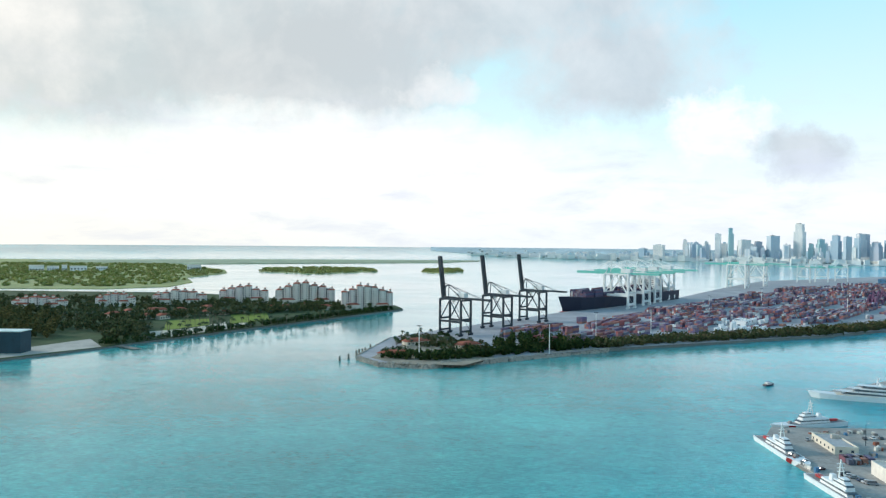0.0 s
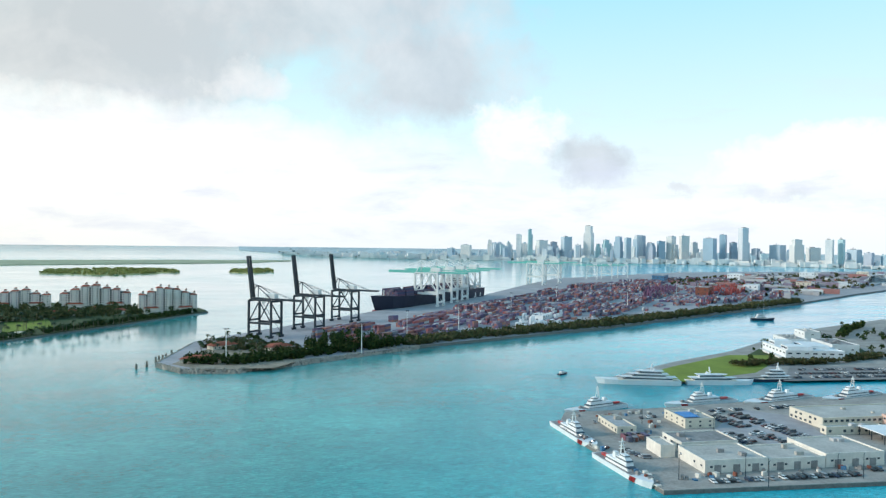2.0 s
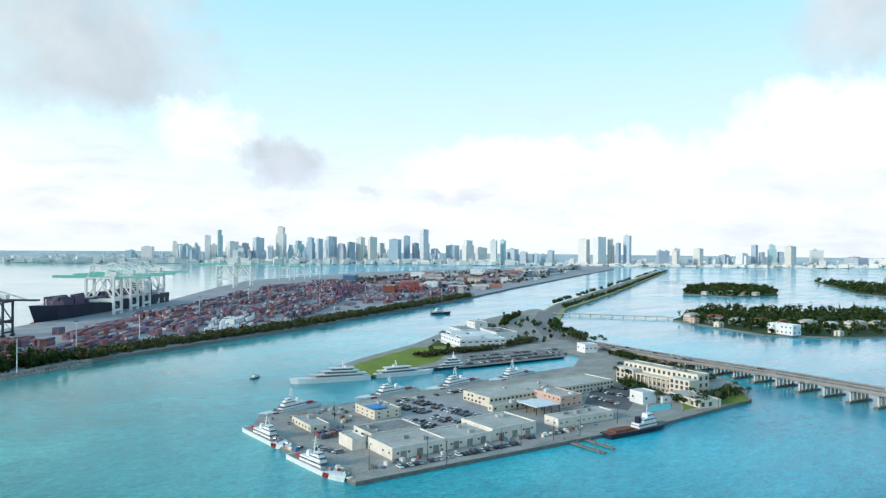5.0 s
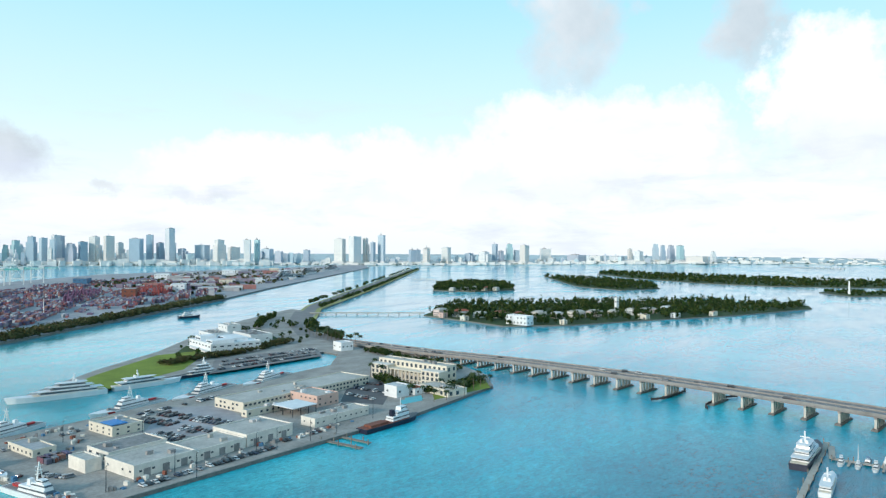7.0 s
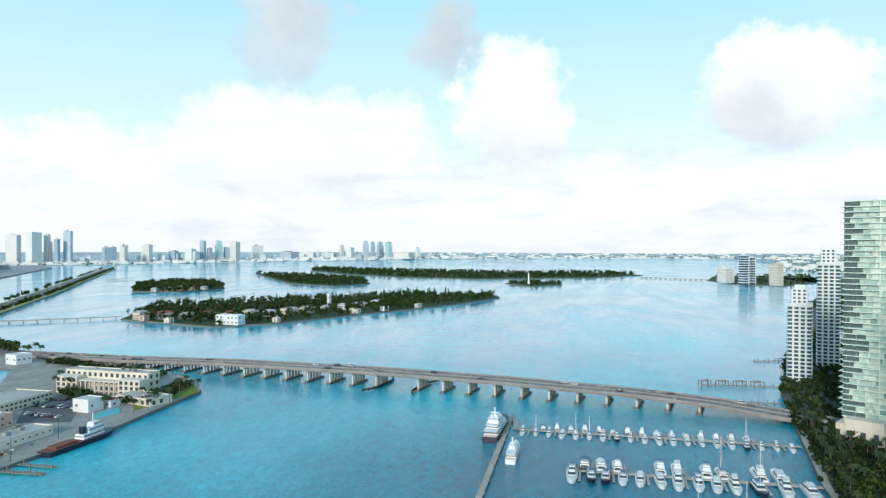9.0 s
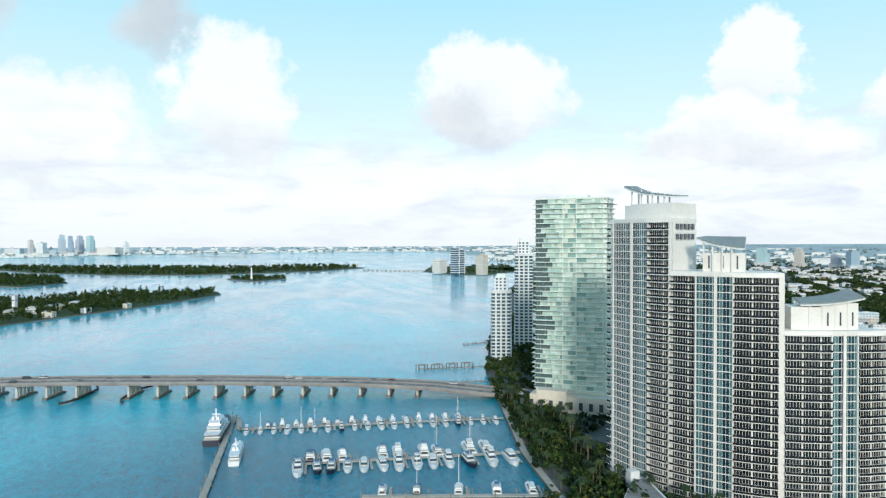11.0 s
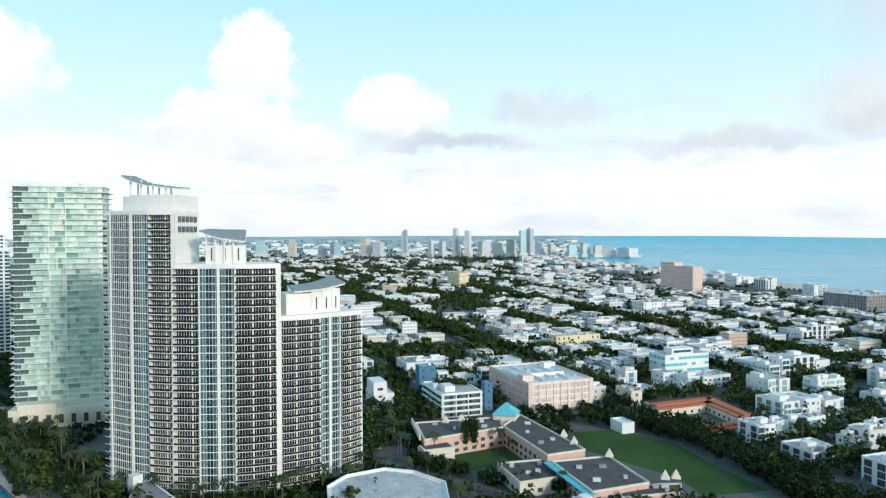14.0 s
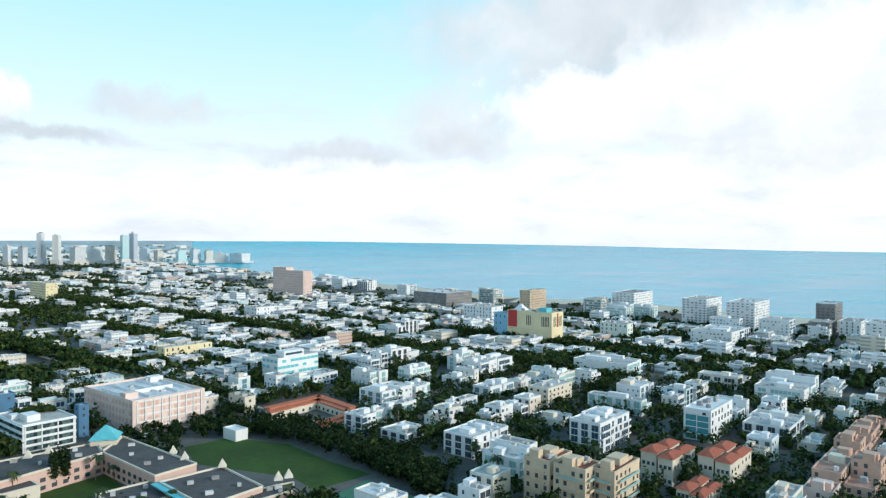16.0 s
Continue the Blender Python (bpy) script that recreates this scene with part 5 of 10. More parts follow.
TREES, PALMS = [], []
for k, h in enumerate((7.5, 9.0, 10.5, 6.0, 12.0)):
    TREES.append((trunk_mesh(k, h), crown_mesh(k + 10, h)))
for k, h in enumerate((7.0, 8.5, 10.0, 11.5)):
    PALMS.append(palm_meshes(k, h))


def plant(kind, x, y, z, seed, group, scale=1.0):
    rnd = random.Random(seed)
    if kind == "palm":
        t = thing("palm_tree", "tall coconut palm with a slender trunk and drooping fronds", "palm tree", (x, y, z), rnd.uniform(0, 360), group)
        a, b = rnd.choice(PALMS)
        names = ("trunk", "fronds")
    else:
        t = thing("tree", "leafy green broadleaf street tree", "tree", (x, y, z), rnd.uniform(0, 360), group)
        a, b = rnd.choice(TREES)
        names = ("trunk", "crown")
    t.scale = (scale, scale, scale * rnd.uniform(0.9, 1.12))
    part(names[0], a, None, t)
    part(names[1], b, None, t)
    return t


# mangroves and woods
woods("mangrove_trees", "yellow-green mangrove thicket on the far island", scatter([(-1064.6, 1498.2), (-729.9, 1504.0), (-613.0, 1576.7), (-611.6, 1707.0), (-679.4, 1822.7), (-680.0, 2176.1), (-737.4, 2329.9), (-1109.1, 2851.6), (-1579.1, 2872.5), (-1968.8, 2770.8)], 1700, 1, 0.9), 3, 6.5, 26, 2.8, M["mangrove"], 1, 1.3)
woods("mangrove_trees", "low mangrove trees on a bay islet", scatter(KEY2, 420, 2, 0.9), 3.5, 7, 26, 2.4, M["mangrove"], 2, 1.2)
woods("mangrove_trees", "low mangrove trees on a small bay islet", scatter(KEY3, 160, 3, 0.9), 3.5, 7, 26, 2.4, M["mangrove"], 3, 1.2)
PORT_SHORE = [(153.5, 671.6), (205.5, 700.7), (420.7, 781.9), (963.8, 1060.9)]
woods("shore_scrub", "green mangrove scrub along the port's bank", strip(PORT_SHORE, 26, 1000, 4, 1.0), 5.5, 12.5, 46, 1.05, M["bankleaf"], 4, 0.65)
woods("shore_trees", "dark trees on the rocky tip of the port island", strip([(-53.9, 607.3), (-10.2, 595.4), (14.0, 606.2), (63.6, 626.6), (131.7, 666.8), (174.1, 689.7)], 24, 420, 5, 2.0), 3, 11, 55, 0.8, M["leaf"], 5, 0.4)
woods("island_trees", "dense dark trees and palms covering the villa island", scatter([mid(p, (930, 380), 0.03) for p in STAR], 860, 6), 6, 15, 45, 1.3, M["leaf"], 6, 0.42)
woods("island_palms", "tall thin palms standing above the villa island trees", [*scatter([mid(p, (930, 380), 0.03) for p in STAR], 150, 401), *scatter(ISLE2, 60, 402), *scatter(ISLE3, 60, 403), *scatter(ISLE4, 160, 404)], 14, 21, 22, 1.1, M["leaf"], 401, 0.12)
woods("island_trees", "dense trees covering a bay island", scatter(ISLE2, 420, 7), 9, 16, 30, 1.8, M["leaf"], 7, 0.45)
woods("island_trees", "dense trees covering a long bay island", scatter(ISLE3, 420, 8), 8, 15, 30, 1.8, M["leaf"], 8, 0.45)
woods("island_trees", "trees on the far chain of islands", scatter(ISLE4, 900, 9), 6, 13, 22, 2.4, M["leaf"], 9, 0.5)
woods("island_trees", "trees on the monument island", scatter(ISLE5, 80, 10), 6, 10, 30, 1.5, M["leaf"], 10, 0.5)
woods("island_trees", "trees around towers on a bay island", scatter(BELLE, 120, 11), 6, 11, 25, 1.8, M["leaf"], 11, 0.5)
CAUSE_CARS = []
woods("causeway_trees", "trees in clumps along the causeway", [*strip([(900, 766), (1314, 974), (2740, 1742)], -4, 210, 12), *[q for q in strip([(960, 840), (1440, 1092), (2700, 1768)], 4, 170, 17) if noise.noise(Vector((q[0] * 0.012, 4.0, 0.0))) > -0.05]], 5, 11, 40, 1.2, M["leaf"], 12, 0.5)
woods("causeway_trees", "dark trees and palms beside the causeway head", [*strip([(606, 490), (650, 570), (716, 640)], 16, 70, 13), *strip([(640, 640), (700, 690), (760, 725)], 10, 40, 14)], 5, 11, 60, 0.9, M["leaf"], 13, 0.4)
for k in range(44):
    _k = 0.02 + 0.45 * k / 44
    _p, _q = mid((905, 780), (2740, 1756), _k), mid((941, 816), (2740, 1780), _k)
    CAUSE_CARS.append((*mid(_p, _q, (0.12, 0.35, 0.65, 0.9)[k % 4]), 29.0))
woods("far_trees", "haze-pale tree cover along the distant shores", FAR_TREES, 5, 10, 16, 4.0, M["farleaf"], 16, 1.0)
woods("park_trees", "trees and hedges round the ferry terminal", [p for p in scatter([(426.4, 546.9), (526.4, 623.9), (653.6, 694.0), (804.2, 780.5), (660.8, 580.1), (606.3, 499.6), (455.7, 513.1), (432.5, 501.4)], 70, 18) if not any(math.dist(p[:2], q) < 26 for q in ((496.7, 543.2), (526.2, 542.2), (566.7, 615.2)))], 3, 9, 60, 0.8, M["leaf"], 18, 0.5)
# the far island's woods and gardens
woods("island_trees", "dark gardens and trees of the condominium island", scatter([(-458.9, 676.4), (-391.9, 702.9), (-405.0, 770.8), (-325.3, 731.2), (-347.1, 825.0), (-412.2, 943.4), (-280.0, 1014.4), (-172.6, 962.0), (-79.7, 1064.9), (-202.6, 1128.6), (-745.6, 1183.3), (-732.9, 1080.3)], 1050, 14), 5, 13, 45, 1.1, M["islandleaf"], 14, 0.4)
woods("golden_trees", "bronze-green pines on the condominium island", scatter([(-438.7, 696.3), (-393.4, 710.7), (-476.3, 873.1), (-559.0, 960.8), (-586.0, 930.0)], 130, 15), 8, 17, 60, 1.0, M["bronzeleaf"], 15, 0.33)


# ---- buildings ----
TAKEN = []
PANES = {}


def pane_mesh(win, glass):
    """One framed window pane, shared by all windows of its size."""
    if (win, glass) not in PANES:
        PANES[win, glass] = finish("window", box(bmesh.new(), 0, 0, 0, win[0], 0.16, win[1]), M[glass])
    return PANES[win, glass]


def cuboid(name, label, category, corner, ll, lr, h, az, floors, wall, roof, glass="glass", bay=4.0, win=(1.6, 1.4), parapet=0.7, z=2.0, group="", units=2, seed=0, balcony=False, rows=True, keep=0.85, split=False, roofrooms=False):
    """A flat-roofed building from its nearest corner: ll metres along bearing az, lr metres along az + 90."""
    rnd = random.Random(seed or int(corner[0] * 13 + corner[1] * 7))
    t = thing(name, label, category, (*corner, z), 90 - (az + 90), group)
    TAKEN.append((corner, ll, lr, az))
    part("wall", box(bmesh.new(), lr / 2, ll / 2, 0, lr, ll, h), M[wall], t)
    part("roof", box(bmesh.new(), lr / 2, ll / 2, h, lr - 0.9, ll - 0.9, 0.06), M[roof], t)
    bm = bmesh.new()
    for x, y, sx, sy in ((lr / 2, 0.2, lr + 0.1, 0.5), (lr / 2, ll - 0.2, lr + 0.1, 0.5), (0.2, ll / 2, 0.5, ll - 0.9), (lr - 0.2, ll / 2, 0.5, ll - 0.9)):
        box(bm, x, y, h - 0.02, sx, sy, parapet)
    part("parapet", bm, M[wall], t)
    pitch = h / max(1, floors)
    panes, ledges = bmesh.new(), bmesh.new()
    if rows:
        for i in range(floors):
            bm = panes
            wz = i * pitch + (pitch - win[1]) * 0.55
            n = max(1, int((lr - 1.5) / bay))
            for k in range(n):
                x = (k + 0.5) * lr / n
                if rnd.random() < keep:
                    box(bm, x, -0.02, wz, win[0], 0.14, win[1])
                box(bm, x, ll + 0.02, wz, win[0], 0.14, win[1])
            n = max(1, int((ll - 1.5) / bay))
            for k in range(n):
                y = (k + 0.5) * ll / n
                if rnd.random() < keep:
                    box(bm, -0.02, y, wz, 0.14, win[0], win[1])
                box(bm, lr + 0.02, y, wz, 0.14, win[0], win[1])
            if split:
                panes.clear()
                for n, l, lengthwise in ((max(1, int((lr - 1.5) / bay)), lr, True), (max(1, int((ll - 1.5) / bay)), ll, False)):
                    for k in range(n):
                        q = (k + 0.5) * l / n
                        o = part("window", pane_mesh(win, glass), None, t)
                        o.matrix_basis = pose(q, -0.02, wz, 0, 0, 0) if lengthwise else pose(-0.02, q, wz, 0, 0, 90)
            if balcony and i > 0 and floors > 7:
                for x, y, sx, sy in ((lr / 2, -0.6, lr * 0.8, 1.3), (-0.6, ll / 2, 1.3, ll * 0.7)):
                    box(ledges, x, y, i * pitch - 0.1, sx, sy, 0.9)
            elif balcony and i > 0:
                bm = bmesh.new()
                box(bm, lr / 2, -0.6, i * pitch - 0.1, lr * 0.8, 1.3, 0.2)
                box(bm, -0.6, ll / 2, i * pitch - 0.1, 1.3, ll * 0.7, 0.2)
                part("balcony_slab", bm, M[wall], t)
                bm = bmesh.new()
                box(bm, lr / 2, -1.2, i * pitch + 0.1, lr * 0.8, 0.07, 0.9)
                box(bm, -1.2, ll / 2, i * pitch + 0.1, 0.07, ll * 0.7, 0.9)
                part("balcony_rail", bm, M["greenglass" if rnd.random() < 0.3 else wall], t)
    if len(ledges.verts):
        part("balcony_front", ledges, M[wall], t, kind="stuff")
    else:
        ledges.free()
    if len(panes.verts):
        part("glazing", panes, M[glass], t, kind="stuff")
    else:
        panes.free()
    if roofrooms:
        a, b = rnd.uniform(0.3, 0.5), rnd.uniform(0.35, 0.6)
        part("penthouse", box(bmesh.new(), lr * rnd.uniform(0.3, 0.65), ll * rnd.uniform(0.35, 0.6), h, lr * a, ll * b, 2.9), M[wall], t)
        part("stair_tower", box(bmesh.new(), lr * 0.12, ll * rnd.uniform(0.3, 0.7), h, 3.4, 4.2, 3.6), M[wall], t)
        part("terrace_wall", box(bmesh.new(), lr * 0.72, ll * 0.3, h, lr * 0.5, 0.25, 1.3), M[wall], t)
        part("entrance_slab", box(bmesh.new(), lr * 0.5, -0.9, 2.9, lr * 0.4, 2.0, 0.25), M[wall], t)
    bm = bmesh.new()
    for k in range(units):
        sx, sy = rnd.uniform(1.5, 4), rnd.uniform(1.2, 3)
        x, y = rnd.uniform(0.2, 0.8) * lr, rnd.uniform(0.2, 0.8) * ll
        box(bm, x, y, h + 0.05, sx, sy, rnd.uniform(0.8, 2.4))
        box(bm, x, y, h + 0.05, sx * 0.4, sy * 1.3, 0.7)
    if units:
        part("roof_plant", bm, M["roof"], t, kind="stuff")
    else:
        bm.free()
    return t


AZB = 5.0  # lie of the harbour base
long_shed = ((197.9, 273.5), 24.2, 92.6, 5.4)
(_c, _ll, _lr, _h) = long_shed
_d = (math.sin(radians(AZB + 90)), math.cos(radians(AZB + 90)))
for k, (a, b, dh, dd) in enumerate(((0, 0.34, 0.0, 1.0), (0.345, 0.66, -0.6, 0.9), (0.665, 1.0, 0.5, 1.15))):
    _s = cuboid("warehouse", "long white flat-roofed quayside warehouse with garage doors", "warehouse", (_c[0] + _d[0] * _lr * a, _c[1] + _d[1] * _lr * a), max(12, _ll * dd), _lr * (b - a), _h + dh, AZB, 1, "bone", "tanroof", bay=5.0, win=(1.3, 0.9), group="base warehouses")
    for j in range(3):
        part("garage_door", box(bmesh.new(), _lr * (b - a) * (0.2 + 0.3 * j), -0.06, 0, 3.4, 0.2, 3.6), M["greyroof"], _s)
cuboid("workshop", "white workshop with large grey roller doors", "workshop", (206.0, 303.4), 19.6, 30.7, 4.7, 5, 1, "bone", "greyroof", win=(2.4, 2.6), bay=5.0, split=True)
cuboid("store_building", "small white cubic store building", "store", (191.7, 299.3), 15.0, 7.6, 5.4, 5, 1, "bone", "tanroof", rows=False, units=0)
_b4 = cuboid("workshop", "cream workshop with a blue tarpaulin on its roof", "workshop", (235.7, 344.0), 24.2, 18.2, 4.7, 5, 2, "cream", "roof", bay=5.0, win=(1.3, 0.9), split=True)
part("tarpaulin", box(bmesh.new(), 6, 9, 5.3, 9, 12, 0.4), M["tarp"], _b4, "bright blue roof tarpaulin")
cuboid("guard_house", "small beige quayside house with a hipped roof", "house", (192.4, 342.5), 26.0, 11.2, 3.2, 5, 1, "cream", "roof", units=1, win=(1.2, 1.2), split=True)
cuboid("office_building", "long cream two-storey harbour office building", "office", (311.9, 325.6), 28.4, 116.2, 5.6, 5, 2, "cream", "tanroof", bay=3.4, win=(1.9, 1.3), units=6)
cuboid("office_annex", "low cream annex beside the parking yard", "annex", (304.4, 315.1), 5.2, 34.8, 3.7, 8, 1, "cream", "roof", bay=4)
cuboid("station_building", "pale pink two-storey station building", "building", (346.5, 296.2), 26.6, 18.5, 6.8, 8, 2, "pink", "roof", win=(1.4, 1.0))
cuboid("warehouse", "white flat warehouse near the tug berth", "warehouse", (307.4, 264.3), 12.2, 43.4, 4.6, 8, 1, "bone", "tanroof", rows=True, win=(1.2, 0.8), units=3)
_t = cuboid("terminal_hotel", "cream three-storey colonnaded building by the bridge", "building", (450.4, 261.1), 68.5, 12.0, 14.2, 8, 3, "cream", "tanroof", glass="glass", bay=4.2, win=(2.2, 2.6), units=4, split=True)
for y0, y1 in ((0.0, 17.0), (51.0, 68.5)):
    w = part("wing", box(bmesh.new(), -4.5, (y0 + y1) / 2, 0, 9.0, y1 - y0, 11.0), M["cream"], _t)
    part("wing_roof", box(bmesh.new(), -4.5, (y0 + y1) / 2, 11.0, 9.6, y1 - y0 + 0.6, 0.5), M["bone"], w)
    for z in (1.0, 4.6, 8.0):
        for k in range(4):
            part("window", box(bmesh.new(), -9.0, y0 + (y1 - y0) * (k + 0.5) / 4, z, 0.2, 2.2, 2.3), M["glass"], w)
part("colonnade_roof", box(bmesh.new(), -3.6, 34.0, 8.4, 7.4, 34.0, 0.8), M["cream"], _t)
for k in range(9):
    part("column", box(bmesh.new(), -6.8, 18.6 + k * 3.85, 0, 0.8, 0.8, 8.4), M["bone"], _t)
cuboid("terrace_wing", "low cream terrace wing with tall openings", "building", (417.0, 240.6), 31.9, 17.4, 4.3, 20, 1, "cream", "tanroof", bay=4.2, win=(2.4, 2.6), units=1)
cuboid("pool_house", "white pool house with a low wall", "house", (397.1, 269.3), 12.4, 11.9, 7.3, 12, 1, "white", "roof", units=0)
cuboid("pool_house", "white pavilion beside a swimming pool", "house", (411.3, 263.8), 12.3, 12.5, 3.9, 12, 1, "white", "redroof", units=0)
cuboid("ferry_building", "long white ferry terminal building", "building", (463.2, 526.9), 56.8, 50.9, 9.1, 20, 2, "white", "white", bay=7, win=(3.6, 1.2), units=5, split=True)
_t = [o for o in scene.objects if o.name.startswith("ferry_building") and o.parent is None][0]
for x, y, sx, sy, h in ((14, 12, 22, 16, 3.4), (34, 30, 20, 30, 3.0), (12, 44, 16, 14, 4.2)):
    part("upper_floor", box(bmesh.new(), x, y, 9.1, sx, sy, h), M["white"], _t)
    part("upper_glazing", box(bmesh.new(), x - sx / 2, y, 10.0, 0.2, sy * 0.8, 1.5), M["glass"], _t)
for k in range(6):
    part("terrace_awning", box(bmesh.new(), -2.2, 5 + k * 9, 3.2, 4.0, 7.0, 0.25), M["white"], _t)
cuboid("ferry_building", "white two-storey terminal building", "building", (572.8, 624.6), 26.7, 16.4, 11.1, 20, 2, "white", "roof", units=4, win=(2.2, 1.0), bay=8, split=True)
cuboid("ferry_hall", "grey-roofed hall beside the ferry building", "building", (536.4, 549.8), 46.1, 24.8, 8.9, 20, 1, "white", "greyroof", units=8, win=(2.2, 1.0), bay=8)
cuboid("ferry_hall", "white equipment hall with roof plant by the ferry slip", "building", (508.6, 577.4), 35.6, 20.5, 11.2, 20, 2, "white", "tanroof", units=14, win=(2.2, 1.0), bay=7)
cuboid("gate_house", "small white toll house by the causeway", "house", (546.4, 436.7), 15.1, 13.7, 7.8, 20, 1, "white", "roof", units=0)


def open_canopy():
    c, ll, lr, h = (319.0, 291.8), 19.7, 19.3, 5.3
    t = thing("vehicle_canopy", "open steel canopy with a white sheet roof", "canopy", (*c, 2.0), 90 - 98)
    part("roof", box(bmesh.new(), lr / 2, ll / 2, h - 0.5, lr, ll, 0.5), M["white"], t)
    for i in range(4):
        for j in range(3):
            part("post", box(bmesh.new(), 0.5 + (lr - 1) * i / 3, 0.5 + (ll - 1) * j / 2, 0, 0.35, 0.35, h - 0.5), M["steel"], t)


open_canopy()


# ---- lawns and surfaces, each a thin sheet on the ground ----
def sheet(name, label, pts, material, z=2.06, kind="structure"):
    return solid(name, prism(bmesh.new(), pts, z - 0.2, z), M[material], label, "ground", kind=kind)


sheet("lawn", "bright green lawn at the point", [(274.5, 480.3), (346.3, 523.0), (434.0, 566.4), (469.9, 556.8), (438.4, 515.8), (396.1, 483.1), (315.0, 462.4)], "grass")
sheet("lawn", "planted ground round the ferry terminal", [(433.5, 548.1), (526.4, 623.9), (610, 668), (640, 640), (600, 580), (560, 520), (451.1, 507.9)], "garden", 2.04)
sheet("lawn", "green lawn beside the channel", [(405.9, 244.9), (463.9, 231.4), (489.4, 249.1), (461.2, 260.0), (427.5, 259.4)], "grass")
sheet("road_surface", "grey asphalt parking yard by the basin", [(392.9, 448.8), (514.1, 433.8), (551.2, 472.5), (448.9, 505.4)], "bridgeroad")
sheet("road_surface", "grey asphalt parking yard of the harbour base", [(249.3, 337.4), (262.6, 302.9), (301.0, 312.2), (320.0, 352.8), (297.0, 376.9)], "yard")
sheet("road_surface", "dark asphalt lot behind the base", [(368.5, 295.0), (375.7, 265.6), (445.0, 302.1), (425.4, 331.4)], "asphalt")
sheet("road_surface", "causeway carriageway", [(700, 655), (941, 822), (1440, 1088), (2740, 1784), (2740, 1752), (1314, 982), (904, 774), (705, 620)], "bridgeroad", 2.05)
sheet("road_surface", "curving approach road to the bridge", [(846.0, 769.9), (823.8, 717.7), (690.0, 614.4), (644.7, 552.8), (613.6, 462.4), (602.3, 439.0), (580.7, 433.9), (593.6, 485.2), (623.9, 565.0), (709.0, 659.3)], "bridgeroad", 2.11)
solid("swimming_pool", prism(bmesh.new(), [(383.3, 255.5), (400.4, 250.5), (408.7, 257.5), (392.4, 263.4)], 1.9, 2.1), M["teal"], "small turquoise swimming pool", "pool", kind="structure")


# ---- cars ----
def car_meshes(l=4.6, w=1.85, van=False):
    bm = bmesh.new()
    box(bm, 0, 0, 0.32, l, w, 0.55)
    box(bm, -l * (0.04 if not van else 0.02), 0, 0.86, l * (0.56 if not van else 0.9), w * 0.92, 0.05)
    bmesh.ops.bevel(bm, geom=[e for e in bm.edges], offset=0.06, segments=1, affect="EDGES")
    box(bm, -l * (0.05 if not van else 0.03), 0, 1.38 if not van else 1.83, l * (0.42 if not van else 0.7), w * 0.74, 0.07)
    shell = bm
    bm = bmesh.new()
    box(bm, -l * (0.05 if not van else 0.03), 0, 0.9, l * (0.54 if not van else 0.86), w * 0.9, 0.5 if not van else 0.95, top=0.82)
    cabin = finish("cabin", bm, M["glass"])
    bm, n = shell, 8
    for cx in (-0.31 * l, 0.31 * l):
        lo, hi = ([bm.verts.new((cx + 0.33 * math.cos(k * math.tau / n), y, 0.33 + 0.33 * math.sin(k * math.tau / n))) for k in range(n)] for y in (-w * 0.49, w * 0.49))
        for k in range(n):
            j = (k + 1) % n
            bm.faces.new((lo[k], lo[j], hi[j], hi[k])).material_index = 1
        bm.faces.new(list(reversed(lo))).material_index = 1
        bm.faces.new(hi).material_index = 1
    body = finish("body", bm, M["car"])
    body.materials.append(M["rubber"])
    return body, cabin, l, w


CAR_KINDS = [car_meshes(), car_meshes(5.2, 1.95, True), car_meshes(4.2, 1.8)]
CAR_COUNT = [0]


def car(x, y, z, turn, seed, group):
    CAR_COUNT[0] += 1
    rnd = random.Random(seed)
    body, cabin, l, w = rnd.choice((CAR_KINDS[0], CAR_KINDS[0], CAR_KINDS[1], CAR_KINDS[2]))
    t = thing("car", "parked car in plain paint with dark windows" if group != "bridge traffic" else "car standing on the road with dark windows", "car", (x, y, z), turn, group)
    b = part("body", body, None, t)
    part("cabin", cabin, None, t)
    return t


def car_row(a, b, n, z, turn, seed, fill=0.85, group="parked cars"):
    rnd = random.Random(seed)
    for k in range(n):
        if rnd.random() < fill:
            p = mid(a, b, (k + 0.5) / n)
            car(p[0] + rnd.uniform(-0.15, 0.15), p[1] + rnd.uniform(-0.2, 0.2), z, turn + rnd.choice((0, 180)) + rnd.uniform(-2, 2), seed * 100 + k, group)


QT = 90 - (AZB + 90)  # along the quay
car_row((192.9, 262.8), (266.1, 256.1), 26, 2.0, QT + 90, 1, 0.88)
car_row((270.0, 260.5), (303.0, 257.0), 11, 2.0, QT + 90, 2, 0.8)
car_row((352.0, 262.0), (362.0, 290.0), 9, 2.0, QT, 3, 0.8)
car_row((246.0, 300.0), (296.0, 296.0), 16, 2.0, QT + 90, 4, 0.7)
for k, (a, b) in enumerate((((270.3, 366.0), (273.4, 337.9)), ((286.5, 365.2), (290.6, 301.4)), ((269.6, 329.0), (270.2, 303.1)), ((253.3, 329.6), (254.6, 306.8)), ((281.2, 377.0), (281.8, 369.3)))):
    _n = Vector((b[1] - a[1], a[0] - b[0])).normalized() * 5.4
    for q in (0, 1):
        car_row((a[0] + _n.x * q, a[1] + _n.y * q), (b[0] + _n.x * q, b[1] + _n.y * q), max(3, int(math.dist(a, b) / 2.9)), 2.07, bearing(a, b) + 90, 10 + 2 * k + q, 0.78)
car_row((288.7, 375.2), (336.5, 373.9), 16, 2.0, QT + 90, 25, 0.6)
for k, (a, b) in enumerate((((389.5, 306.7), (384.5, 279.3)), ((408.6, 313.9), (406.9, 284.6)), ((425.3, 321.3), (430.4, 294.2)))):
    car_row(a, b, 13, 2.06, QT, 20 + k, 0.8)
